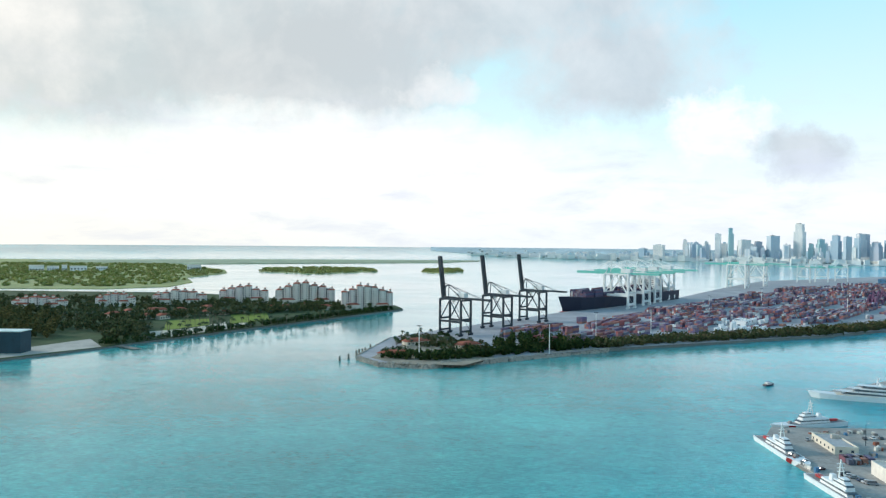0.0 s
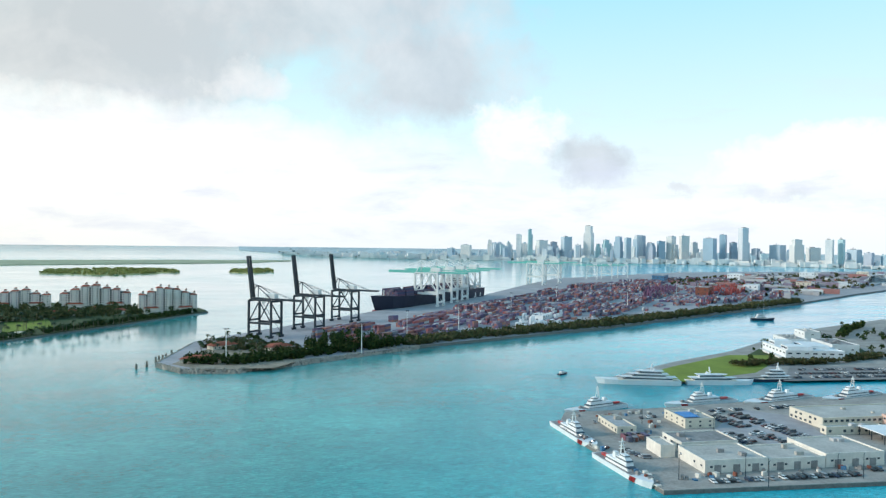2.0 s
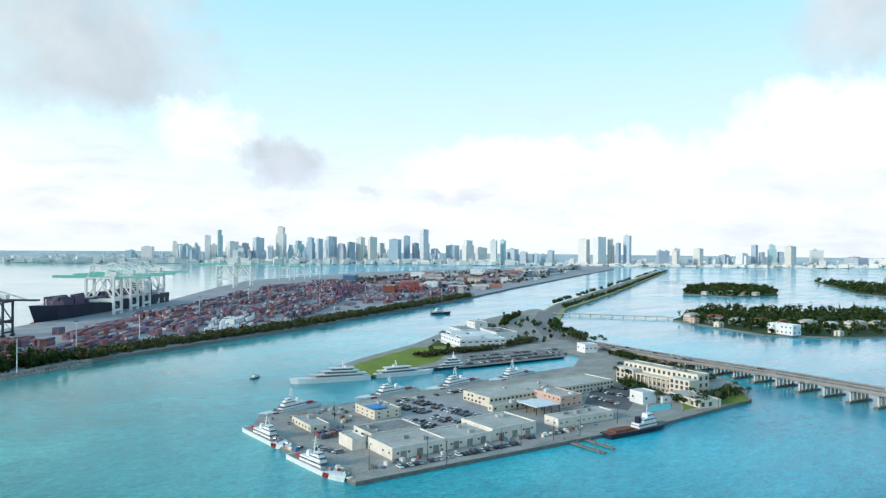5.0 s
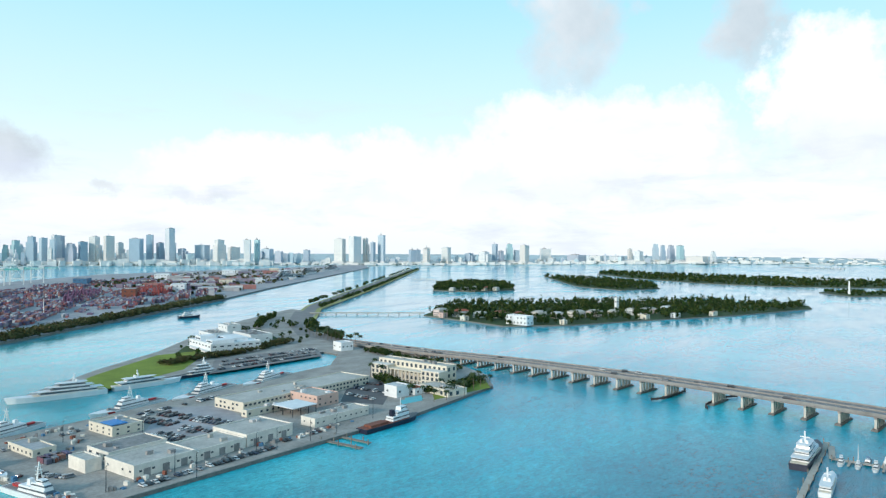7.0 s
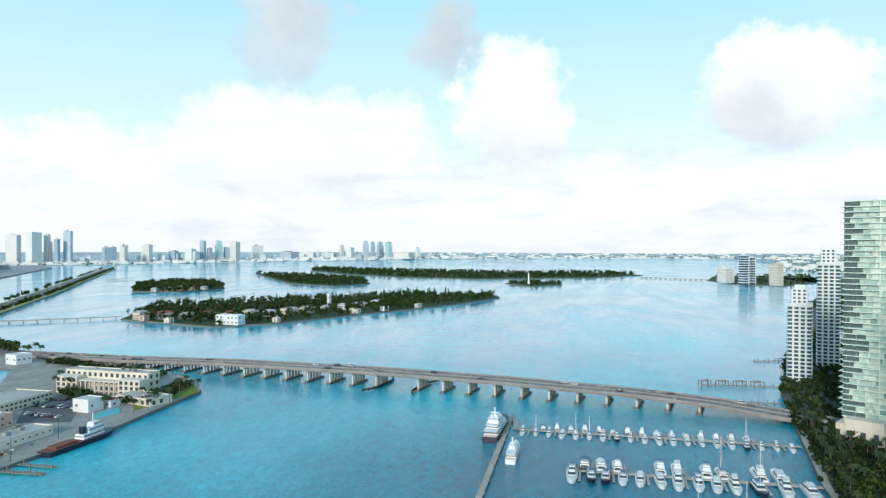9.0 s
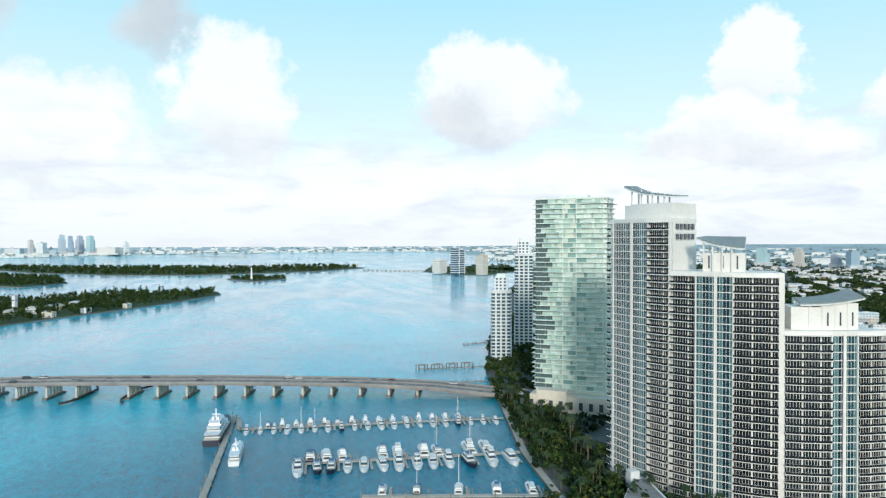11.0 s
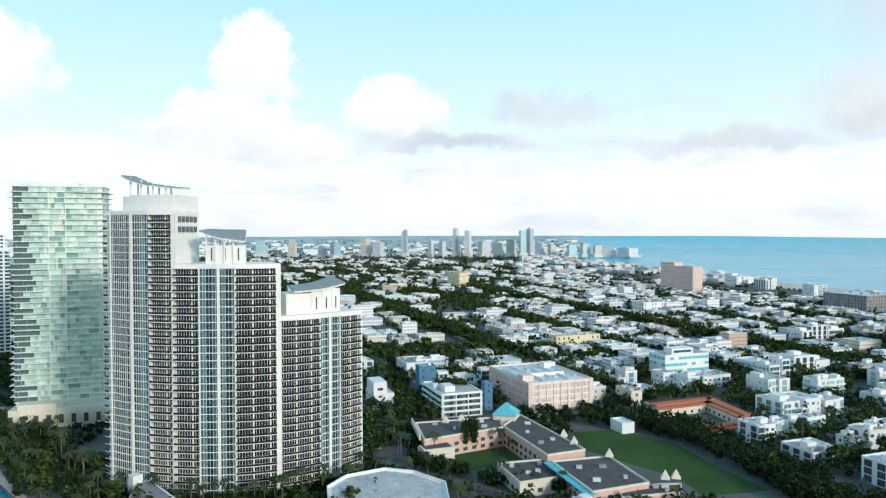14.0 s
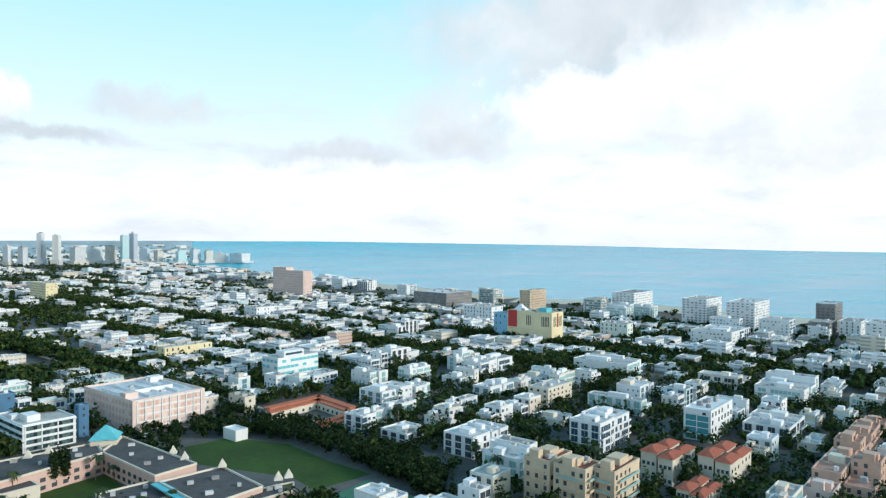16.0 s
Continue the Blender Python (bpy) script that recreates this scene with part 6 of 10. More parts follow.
for k, (a, b) in enumerate((((409.1, 457.2), (516.6, 442.8)), ((423.4, 471.1), (530.5, 454.7)), ((438.9, 485.5), (545.1, 467.3)))):
    car_row(a, b, 30, 2.06, bearing(a, b) + 80, 30 + k, 0.85)
car_row((179.6, 313.0), (185.7, 296.9), 8, 2.0, QT, 41, 0.9)
car_row((169.4, 348.5), (173.1, 316.2), 6, 2.0, QT + 30, 42, 0.6)
car_row((189.2, 366.6), (235.0, 371.0), 10, 2.0, QT + 80, 43, 0.6)
for k, (x, y, a) in enumerate(CAUSE_CARS):
    car(x, y, 2.06, a + (180 if k % 2 else 0), 700 + k, "bridge traffic")
_rnd = random.Random(77)
for k in range(46):
    u = _rnd.uniform(0.03, 0.97)
    p, nrm = along(u)
    lane = _rnd.choice((2.3, 5.5, 8.8, 13.2, 16.4, 19.7))
    q = p + nrm * lane
    car(q.x, q.y, p.z + 0.06, math.degrees(math.atan2(nrm.y, nrm.x)) + (90 if lane < 11 else -90), 500 + k, "bridge traffic")


# ---- boats ----
def cabin_box(bm, x, z, l, w, h, rake=0.25):
    """A deckhouse with a raked front."""
    v = [bm.verts.new(p) for p in ((x - l / 2, -w / 2, z), (x + l / 2, -w / 2 * 0.8, z), (x + l / 2, w / 2 * 0.8, z), (x - l / 2, w / 2, z), (x - l / 2 * 0.95, -w / 2 * 0.9, z + h), (x + l / 2 * (1 - 2 * rake), -w / 2 * 0.72, z + h), (x + l / 2 * (1 - 2 * rake), w / 2 * 0.72, z + h), (x - l / 2 * 0.95, w / 2 * 0.9, z + h))]
    for f in ((3, 2, 1, 0), (4, 5, 6, 7), (0, 1, 5, 4), (1, 2, 6, 5), (2, 3, 7, 6), (3, 0, 4, 7)):
        bm.faces.new([v[i] for i in f])
    return bm


def motor_boat(l, at, turn, label, hull="white", decks=2, mast=False, group="marina boats"):
    t = thing("motor_boat", label, "boat", (*at, 0), turn, group)
    l *= 1.18
    w, f = l * 0.30, l * 0.105
    part("hull", hull_mesh(bmesh.new(), l, w, -0.5, f, 1.15, 0.5, 0.9), M[hull], t)
    part("deck", hull_mesh(bmesh.new(), l * 0.95, w * 0.88, f - 0.05, f + 0.1, 1.1, 0.5, 0.9), M["cream"], t)
    z, ll, x = f + 0.08, l * 0.5, -l * 0.05
    for k in range(decks):
        h = l * 0.075 + 0.5
        c = part("cabin", cabin_box(bmesh.new(), x, z, ll, w * (0.78 - 0.14 * k), h), M["white"], t)
        part("window_band", cabin_box(bmesh.new(), x + 0.06, z + h * 0.42, ll * 1.01, w * (0.79 - 0.14 * k), h * 0.36, 0.2), M["glass"], c)
        z, ll, x = z + h, ll * 0.62, x - l * 0.03
    part("cockpit", cabin_box(bmesh.new(), -l * 0.38, f + 0.02, l * 0.19, w * 0.66, 0.22, 0.02), M["teak"], t, "shaded teak cockpit")
    bm = bmesh.new()
    box(bm, x - 0.3, 0, z + 0.8, ll * 0.8, w * 0.5, 0.12)
    for s in (-1, 1):
        beam(bm, (x - ll * 0.3, s * w * 0.2, z), (x - ll * 0.3, s * w * 0.2, z + 0.85), 0.1)
        beam(bm, (x + ll * 0.2, s * w * 0.2, z), (x + ll * 0.2, s * w * 0.2, z + 0.85), 0.1)
    part("sun_top", bm, M["bluepaint" if hull == "navy" or int(at[0] * 7) % 4 == 0 else "white"], t)
    if mast:
        bm = bmesh.new()
        beam(bm, (l * 0.05, 0, f), (l * 0.05, 0, f + l * 1.15), 0.2)
        beam(bm, (l * 0.05, 0, f + 1.8), (-l * 0.35, 0, f + 1.8), 0.22)
        beam(bm, (l * 0.05, 0, f + l * 1.1), (l * 0.48, 0, f + 0.3), 0.05)
        beam(bm, (l * 0.05, 0, f + l * 1.1), (-l * 0.48, 0, f + 0.3), 0.05)
        part("mast", bm, M["whitesteel"], t)
    return t


def big_yacht(a, b, label, hull="white", decks=3, beam_w=None, group="large yachts", shrink=0.68):
    """A yacht from its bow a to its stern b."""
    l = math.dist(a, b)
    t = thing("yacht", label, "yacht", (*mid(a, b), 0), bearing(b, a), group)
    w, f = beam_w or l * 0.17, min(9.0, l * 0.045 + 0.7)
    part("hull", hull_mesh(bmesh.new(), l, w, -0.6, f, 1.1, 0.45, 0.92), M[hull], t)
    part("hull_window_band", hull_mesh(bmesh.new(), l * 0.8, w * 0.955, f * 0.52, f * 0.66, 1.02, 0.45, 0.92), M["glass"], t)
    part("deck", hull_mesh(bmesh.new(), l * 0.96, w * 0.9, f - 0.1, f + 0.15, 1.05, 0.45, 0.92), M["cream"], t)
    z, ll, x = f + 0.1, l * 0.6, -l * 0.1
    for k in range(decks):
        c = part("deckhouse", cabin_box(bmesh.new(), x, z, ll, w * max(0.4, 0.84 - 0.1 * k), 2.2, 0.18), M["white"], t)
        part("window_band", cabin_box(bmesh.new(), x + 0.1, z + 0.65, ll * 1.004, w * max(0.41, 0.85 - 0.1 * k), 1.15, 0.12), M["glass"], c)
        part("deck_edge", hull_mesh(bmesh.new(), ll * 1.2, w * max(0.44, 0.9 - 0.1 * k), z + 2.15, z + 2.35, 1, 0.3, 0.9), M["white"], c).location.x = x
        z, ll, x = z + 2.25, ll * shrink, x - l * 0.015
    bm = bmesh.new()
    beam(bm, (x, 0, z), (x - 1, 0, z + 5.5), 0.7)
    beam(bm, (x - 0.6, -w * 0.25, z + 2.6), (x - 0.6, w * 0.25, z + 2.6), 0.5)
    box(bm, x - 2.4, w * 0.14, z, 1.5, 1.5, 1.7, top=0.6)
    box(bm, x - 2.4, -w * 0.14, z, 1.5, 1.5, 1.7, top=0.6)
    part("mast", bm, M["white"], t)
    return t


def patrol_ship(a, b, label):
    """White patrol ship with a slanting red bow stripe, bow at a."""
    l = math.dist(a, b)
    t = thing("patrol_ship", label, "ship", (*mid(a, b), 0), bearing(b, a), "patrol ships")
    w, f = l * 0.165, 2.5
    hull = part("hull", hull_mesh(bmesh.new(), l, w, -0.6, f, 1.12, 0.4, 0.95), M["white"], t)
    for s in (-1, 1):
        bm = bmesh.new()
        v = [bm.verts.new((l * x, s * (w * y + 0.14), z)) for x, y, z in ((0.23, 0.44, 0.1), (0.32, 0.40, 0.1), (0.36, 0.46, f + 0.3), (0.27, 0.52, f + 0.15))]
        bm.faces.new(v if s < 0 else list(reversed(v)))
        bmesh.ops.solidify(bm, geom=bm.faces[:], thickness=0.15)
        part("bow_stripe", bm, M["red"], hull, "slanting red bow stripe")
    part("deck", hull_mesh(bmesh.new(), l * 0.96, w * 0.9, f - 0.05, f + 0.12, 1.05, 0.4, 0.95), M["greyroof"], t)
    for x, z, ll, ww, h in ((-0.04, f, 0.42, 0.72, 2.6), (0.03, f + 2.6, 0.2, 0.55, 2.0), (0.04, f + 4.6, 0.09, 0.45, 1.5)):
        c = part("deckhouse", cabin_box(bmesh.new(), l * x, z, l * ll, w * ww, h, 0.12), M["white"], t)
        part("window_band", cabin_box(bmesh.new(), l * x + 0.1, z + h * 0.5, l * ll * 1.004, w * (ww + 0.01), h * 0.25, 0.06), M["glass"], c)
    bm = bmesh.new()
    for s in (-1, 1):
        beam(bm, (l * 0.0, s * 1.2, f + 5), (l * -0.02, 0, f + 13), 0.3)
    beam(bm, (l * -0.06, 0, f + 4), (l * -0.02, 0, f + 13), 0.3)
    for z in (8, 9.5, 11.2):
        beam(bm, (-l * 0.02, -1.6, f + z), (-l * 0.02, 1.6, f + z), 0.25)
    part("mast", bm, M["whitesteel"], t)
    part("funnel", box(bmesh.new(), -l * 0.14, 0, f + 2.6, 2.6, 2.2, 2.6, top=0.8), M["white"], t)
    part("boat_cradle", hull_mesh(bmesh.new(), l * 0.13, 2.2, f + 0.3, f + 1.3), M["red"], t).location.x = -l * 0.34
    part("deck_gun", box(bmesh.new(), l * 0.27, 0, f + 0.3, 2.4, 1.6, 1.4, top=0.7), M["greyroof"], t)


patrol_ship((169.9, 324.4), (170.5, 374.3), "white patrol ship with a red bow stripe moored at the base")
patrol_ship((166.6, 267.0), (165.7, 313.2), "white patrol ship with a red stripe at the quay corner")
patrol_ship((187.3, 395.3), (233.7, 407.8), "white patrol ship with red deck gear at the base's end")
patrol_ship((258.6, 397.7), (313.1, 403.9), "white patrol ship moored in the basin")
patrol_ship((313.3, 391.2), (373.1, 402.3), "white patrol ship beside the parking yard")
patrol_ship((373.1, 388.5), (430.0, 400.0), "grey-white patrol ship in the inner basin")
big_yacht((253.6, 480.7), (310.8, 461.3), "long white motor yacht moored at the grassy point", decks=3)
big_yacht((365.8, 451.4), (317.6, 463.3), "white motor yacht with a tall mast by the lawn", decks=2)
big_yacht((372.3, 459.4), (405.3, 455.5), "dark-hulled motor yacht by the parking lot", "navy", 3)
big_yacht((422.0, 17.3), (372.4, 23.2), "large tiered white motor yacht with dark hull at the pier", "navy", 3, 9)
big_yacht((369.5, 8.9), (337.0, 10.9), "white sport yacht at the marina pier", decks=1)


def tug_boat():
    a, b = (364.0, 232.9), (317.3, 238.8)
    l = math.dist(a, b)
    t = thing("tug_boat", "rusty tug with a white wheelhouse moored by the quay", "boat", (*mid(a, b), 0), bearing(b, a))
    w = l * 0.2
    part("hull", hull_mesh(bmesh.new(), l, w, -0.6, 2.6, 1.08, 0.35, 0.9), M["navy"], t)
    part("deck", hull_mesh(bmesh.new(), l * 0.97, w * 0.92, 2.5, 2.75, 1.05, 0.35, 0.9), M["rust"], t)
    for x, z, ll, ww, h in ((0.16, 2.7, 0.34, 0.66, 2.6), (0.2, 5.3, 0.24, 0.56, 2.4), (0.22, 7.7, 0.12, 0.46, 2.2)):
        c = part("wheelhouse", cabin_box(bmesh.new(), l * x, z, l * ll, w * ww, h, 0.06), M["white"], t)
        part("window_band", cabin_box(bmesh.new(), l * x + 0.1, z + h * 0.5, l * ll * 1.005, w * (ww + 0.02), h * 0.26, 0.03), M["glass"], c)
    part("mast", beam(bmesh.new(), (l * 0.2, 0, 9.5), (l * 0.2, 0, 15), 0.3), M["whitesteel"], t)
    part("funnel", box(bmesh.new(), l * 0.04, 0, 4, 2.4, 2.4, 5), M["navy"], t)
    bm = bmesh.new()
    box(bm, -l * 0.25, 0, 2.7, l * 0.3, w * 0.6, 1.2)
    part("cargo_rack", bm, M["rust"], t)


tug_boat()

# ---- marina docks ----
def dock(a, b, w, label, piles=True, step=9.0):
    l = math.dist(a, b)
    t = thing("dock", label, "dock", (*mid(a, b), 0), bearing(a, b), "marina docks")
    n = max(2, int(l / 12))
    for k in range(n):
        part("dock_section", box(bmesh.new(), -l / 2 + l * (k + 0.5) / n, 0, 0.6, l / n - 0.12, w, 0.35), M["wood" if w > 3.5 or "timber" in label else "concrete"], t)
    if piles:
        for k in range(int(l / step) + 1):
            part("pile", box(bmesh.new(), -l / 2 + k * step, (w / 2 + 0.2) * (1 if k % 2 else -1), -2, 0.4, 0.4, 5.0), M["wood"], t)
    return t


DOCK_A = ((400.1, 9.6), (384.9, -137.9))
DOCK_B = ((330.8, -18.2), (320.7, -124.3))
DOCK_C = ((431.5, 12.9), (288.0, 22.3))
dock(*DOCK_A, 3.0, "long marina dock lined with boats")
dock(*DOCK_B, 3.0, "marina dock with finger piers and boats")
dock(*DOCK_C, 2.8, "outer marina pier on dark piles", step=8.0)
dock((425.5, 10.8), (400.1, 9.6), 3.0, "short dock arm joining the pier", False)
dock((282.1, -40.5), (262.7, -117.2), 3.0, "near marina dock with boats", step=9.0)


def berths(line, spots, seed, side, lo, hi):
    """Boats lying square to a dock, bows out; spots are shares of its length."""
    rnd = random.Random(seed)
    a, b = line
    turn = bearing(a, b)
    dx, dy = (b[0] - a[0]), (b[1] - a[1])
    l = math.hypot(dx, dy)
    nx, ny = -dy / l, dx / l
    if nx * a[0] + ny * a[1] > 0:
        nx, ny = -nx, -ny
    # nx, ny points to the camera
    for k, u in enumerate(spots):
        s = rnd.uniform(lo, hi)
        p = mid(a, b, u)
        q = (p[0] + nx * side * (s / 2 + 2), p[1] + ny * side * (s / 2 + 2))
        face = math.degrees(math.atan2(ny * side, nx * side))
        sail = rnd.random() < 0.1
        motor_boat(s, q, face + rnd.uniform(-4, 4), rnd.choice(("white motor cruiser with a flybridge in its berth", "white sport fishing boat in its berth", "white sailing yacht with a tall mast in its berth")) if not sail else "white sailing yacht with a tall mast in its berth", "navy" if rnd.random() < 0.15 else "white", 1 if sail else rnd.choice((1, 2, 2)), sail)
        # finger pier
        if k % 2 == 0:
            f0 = (p[0] + nx * side * 1.6 + dx / l * 3.4, p[1] + ny * side * 1.6 + dy / l * 3.4)
            f1 = (f0[0] + nx * side * s * 0.9, f0[1] + ny * side * s * 0.9)
            dock(f0, f1, 1.1, "narrow finger pier between berths", True, 14.0)


berths(DOCK_A, [0.03 + 0.049 * k for k in range(20)], 3, 1, 7.5, 10)
berths(DOCK_A, [0.1 + 0.052 * k for k in range(15)], 4, -1, 7, 10)
berths(DOCK_B, [0.0, 0.08, 0.14, 0.21, 0.28, 0.36, 0.43, 0.51, 0.58, 0.65, 0.74, 0.84, 0.93], 5, 1, 12, 15.5)
berths(DOCK_B, [0.05, 0.12, 0.19, 0.37, 0.44, 0.56, 0.62, 0.77, 0.85], 6, -1, 12, 15)
berths(((282.1, -40.5), (262.7, -117.2)), [0.1, 0.28, 0.5, 0.7, 0.88], 7, -1, 9, 12)
# piers beyond the bridge and beside the base
dock((547.3, -125.3), (545.4, -178.9), 2.0, "small timber pier with boat lifts north of the bridge", step=5)
dock((489.0, -123.6), (488.6, -162.8), 2.0, "timber fishing pier beside the bridge", step=5)
dock((664.0, -196.7), (671.4, -226.2), 2.0, "short timber pier on the bay front", step=5)
for k in range(4):
    p = mid((546.8, -127.1), (546.7, -164.8), k / 3)
    t = thing("boat_lift", "dark timber boat lift frame at a small pier", "boat lift", (*p, 0), 20, "boat lifts")
    for sx in (-2, 2):
        for sy in (-4, 4):
            part("pile", box(bmesh.new(), sx, sy, -2, 0.5, 0.5, 6), M["wood"], t)
        part("lift_beam", beam(bmesh.new(), (sx, -4.6, 4), (sx, 4.6, 4), 0.4, 0.6), M["wood"], t)
dock((293.7, 246.7), (292.6, 220.1), 3.0, "dark timber mooring stage off the quay", step=6)
dock((304.5, 246.2), (302.5, 222.0), 2.4, "dark timber mooring stage off the quay", step=6)
# small craft under way, at rest here
motor_boat(9, (241.5, 517.9), 30, "small dark launch out on the channel", "navy", 1)
motor_boat(26, (695.2, 836.6), -20, "dark work boat on the ship channel", "navy", 2, True)


# ---- condominium island ----
M["blush"] = mat("blush_white_render", (0.80, 0.71, 0.66), 0.8, 0.2, 0.1, fine=6)


def condo(at, w, h, turn, label, blocks, seed):
    """Cream shafts with red-tiled turrets, dark balcony recesses between them, stepping down to both ends."""
    rnd = random.Random(seed)
    t = thing("condominium", label, "apartment block", (*at, 2.0), turn, "island condominiums")
    n = blocks * 2 - 1
    bw = w / n
    deep = max(14.0, w * 0.22)
    for k in range(n):
        x = -w / 2 + bw * (k + 0.5)
        q = abs(x) / (w / 2)
        hh = h * (1.0 - 0.34 * q ** 1.6) * rnd.uniform(0.88, 1.0)
        floors = max(3, int(hh / 3.2))
        if k % 2 == 0:
            y = rnd.uniform(-3.0, 0.0)
            b = part("block", box(bmesh.new(), x, y, 0, bw * 1.6, deep, hh), M["blush" if rnd.random() < 0.5 else "bone"], t)
            part("bay", box(bmesh.new(), x, y - deep / 2 - 0.9, 0, bw * 0.5, 1.8, hh * rnd.uniform(0.72, 0.9)), M["bone"], b)
            part("roof", box(bmesh.new(), x, y, hh, bw * 1.66, deep * 1.06, 2.0, top=0.5), M["redroof"], b, "low red tiled roof")
            part("turret", box(bmesh.new(), x + bw * 0.2, y - deep * 0.2, hh, bw * 0.5, bw * 0.5, 4.2), M["bone"], b)
            part("turret_roof", box(bmesh.new(), x + bw * 0.2, y - deep * 0.2, hh + 4.2, bw * 0.62, bw * 0.62, 1.6, top=0.1), M["redroof"], b)
            bm = bmesh.new()
            for i in range(floors):
                z = 1.0 + i * hh / floors
                for s in (-0.38, 0.38):
                    box(bm, x + s * bw * 1.3, y - deep / 2, z, bw * 0.14, 0.3, 1.5)
                for s in (-0.25, 0.1):
                    box(bm, x - bw * 0.8, y + s * deep, z, 0.3, 1.8, 1.5)
                    box(bm, x + bw * 0.8, y + s * deep, z, 0.3, 1.8, 1.5)
            part("glazing", bm, M["glass"], b, kind="stuff")
        else:
            b = part("recess", box(bmesh.new(), x, 1.5, 0, bw, deep - 4, hh * 0.93), M["glass"], t, "dark glazed balcony recess")
            bm = bmesh.new()
            for i in range(1, floors):
                box(bm, x, 1.5 - (deep - 4) / 2 - 1.0, i * hh * 0.93 / floors - 0.1, bw * 0.6, 2.0, 1.2)
            part("balcony_band", bm, M["bone"], b, kind="stuff")
            part("recess_roof", box(bmesh.new(), x, 1.5, hh * 0.93, bw * 1.05, deep - 3, 0.8), M["tanroof"], b)
    # lower garden wings in front
    for s in (-1, 1):
        g = part("garden_wing", box(bmesh.new(), s * w * 0.3, -deep * 0.85, 0, w * 0.26, deep * 0.5, 7.5), M["bone"], t)
        part("wing_roof", box(bmesh.new(), s * w * 0.3, -deep * 0.85, 7.5, w * 0.28, deep * 0.56, 1.8, top=0.6), M["redroof"], g)
    return t


for i, (a, b, h, n) in enumerate((
    ((-149.2, 1047.1), (-77.8, 1062.1), 38.7, 7),
    ((-265.8, 1130.9), (-177.0, 1139.2), 36.7, 7),
    ((-359.6, 1142.8), (-287.8, 1149.6), 28.8, 6),
    ((-450.3, 1103.6), (-376.3, 1110.5), 24.3, 6),
    ((-522.7, 1068.2), (-472.2, 1072.8), 21.0, 5),
    ((-616.9, 1015.4), (-548.2, 1021.3), 19.2, 6),
)):
    condo(mid(a, b), math.dist(a, b), h - 2, bearing(a, b), "white terraced condominium with red tiled roofs among trees", n, i)


def low_villas():
    rnd = random.Random(9)
    for k, p in enumerate(scatter([(-436.0, 829.8), (-265.9, 936.2), (-146.9, 997.7), (-193.7, 1079.1), (-459.7, 979.9)], 14, 19)):
        t = thing("villa", "low villa with a red tiled roof in gardens", "house", p, rnd.uniform(0, 90), "island villas")
        w, d = rnd.uniform(14, 24), rnd.uniform(9, 14)
        part("wall", box(bmesh.new(), 0, 0, 0, w, d, 5), M["cream"], t)
        part("roof", box(bmesh.new(), 0, 0, 5, w + 1.2, d + 1.2, 2.6, top=0.45), M["redroof"], t)
        bm = bmesh.new()
        for q in range(4):
            box(bm, -w * 0.36 + q * w * 0.24, -d / 2, 1.2, 1.8, 0.2, 2)
        part("windows", bm, M["glass"], t, kind="stuff")


low_villas()
_c = ((-421.6, 621.5), (-373.2, 620.9))
_s = thing("ferry_shed", "dark teal boxy shed on the island quay", "shed", (*mid(*_c), 2.0), bearing(*_c))
part("wall", box(bmesh.new(), 0, 8, 0, math.dist(*_c), 16, 19), M["tealshed"], _s)
part("roof", box(bmesh.new(), 0, 8, 19, math.dist(*_c) + 1, 17, 0.8), M["palegreen"], _s)
for i, (a, b, n) in enumerate((((-293.6, 672.2), (-202.1, 802.9), 18), ((-286.9, 753.9), (-238.0, 838.0), 12), ((-203.4, 808.0), (-135.2, 918.8), 14), ((-461.7, 828.0), (-431.9, 890.0), 10))):
    for k in range(n):
        p = mid(a, b, (k + 0.5) / n)
        plant("palm", p[0] + random.uniform(-3, 3), p[1] + random.uniform(-3, 3) + 3, 2.0, i * 50 + k, "island palms", 1.1)
sheet("lawn", "pale sandy drive and beach on the island", [(-286.0, 736.2), (-238.3, 816.1), (-237.6, 861.0), (-268.3, 870.8), (-299.9, 771.8)], "sand")
sheet("lawn", "pale paved yard by the island ferry slip", [(-376.0, 596.8), (-321.9, 663.5), (-358.3, 714.9), (-398.4, 632.3)], "concrete", 2.08)


# ---- the low city ----
M["terracotta"] = mat("terracotta_terrace_tiles", (0.47, 0.27, 0.21), 0.9, 0.35, 0.3, fine=6)
M["tealpane"] = mat("turquoise_window_panes", (0.10, 0.34, 0.40), 0.12, 0.3, 0.4, spec=0.7)
M["orangeroof"] = mat("orange_red_roof_tiles", (0.55, 0.17, 0.09), 0.85, 0.35, 0.5, bump=0.3)
GA = 124.0  # bearing of its avenues
_su, _cu = math.sin(radians(GA)), math.cos(radians(GA))


def uv(u, v):
    """City grid to plan: u along the avenues, v towards the beach."""
    return (u * _su + v * _cu, u * _cu - v * _su)


M["farcity"] = facade_mat("low_city_render", ((0.80, 0.82, 0.83), (0.77, 0.77, 0.74), (0.80, 0.82, 0.83), (0.72, 0.66, 0.55), (0.79, 0.81, 0.82), (0.66, 0.62, 0.57), (0.58, 0.72, 0.74), (0.50, 0.50, 0.50), (0.82, 0.83, 0.84), (0.40, 0.40, 0.41), (0.62, 0.64, 0.66), (0.74, 0.77, 0.80), (0.58, 0.42, 0.34), (0.78, 0.80, 0.82)), (0.14, 0.17, 0.20), 3.2, 4.4, 0.42, 0.8)


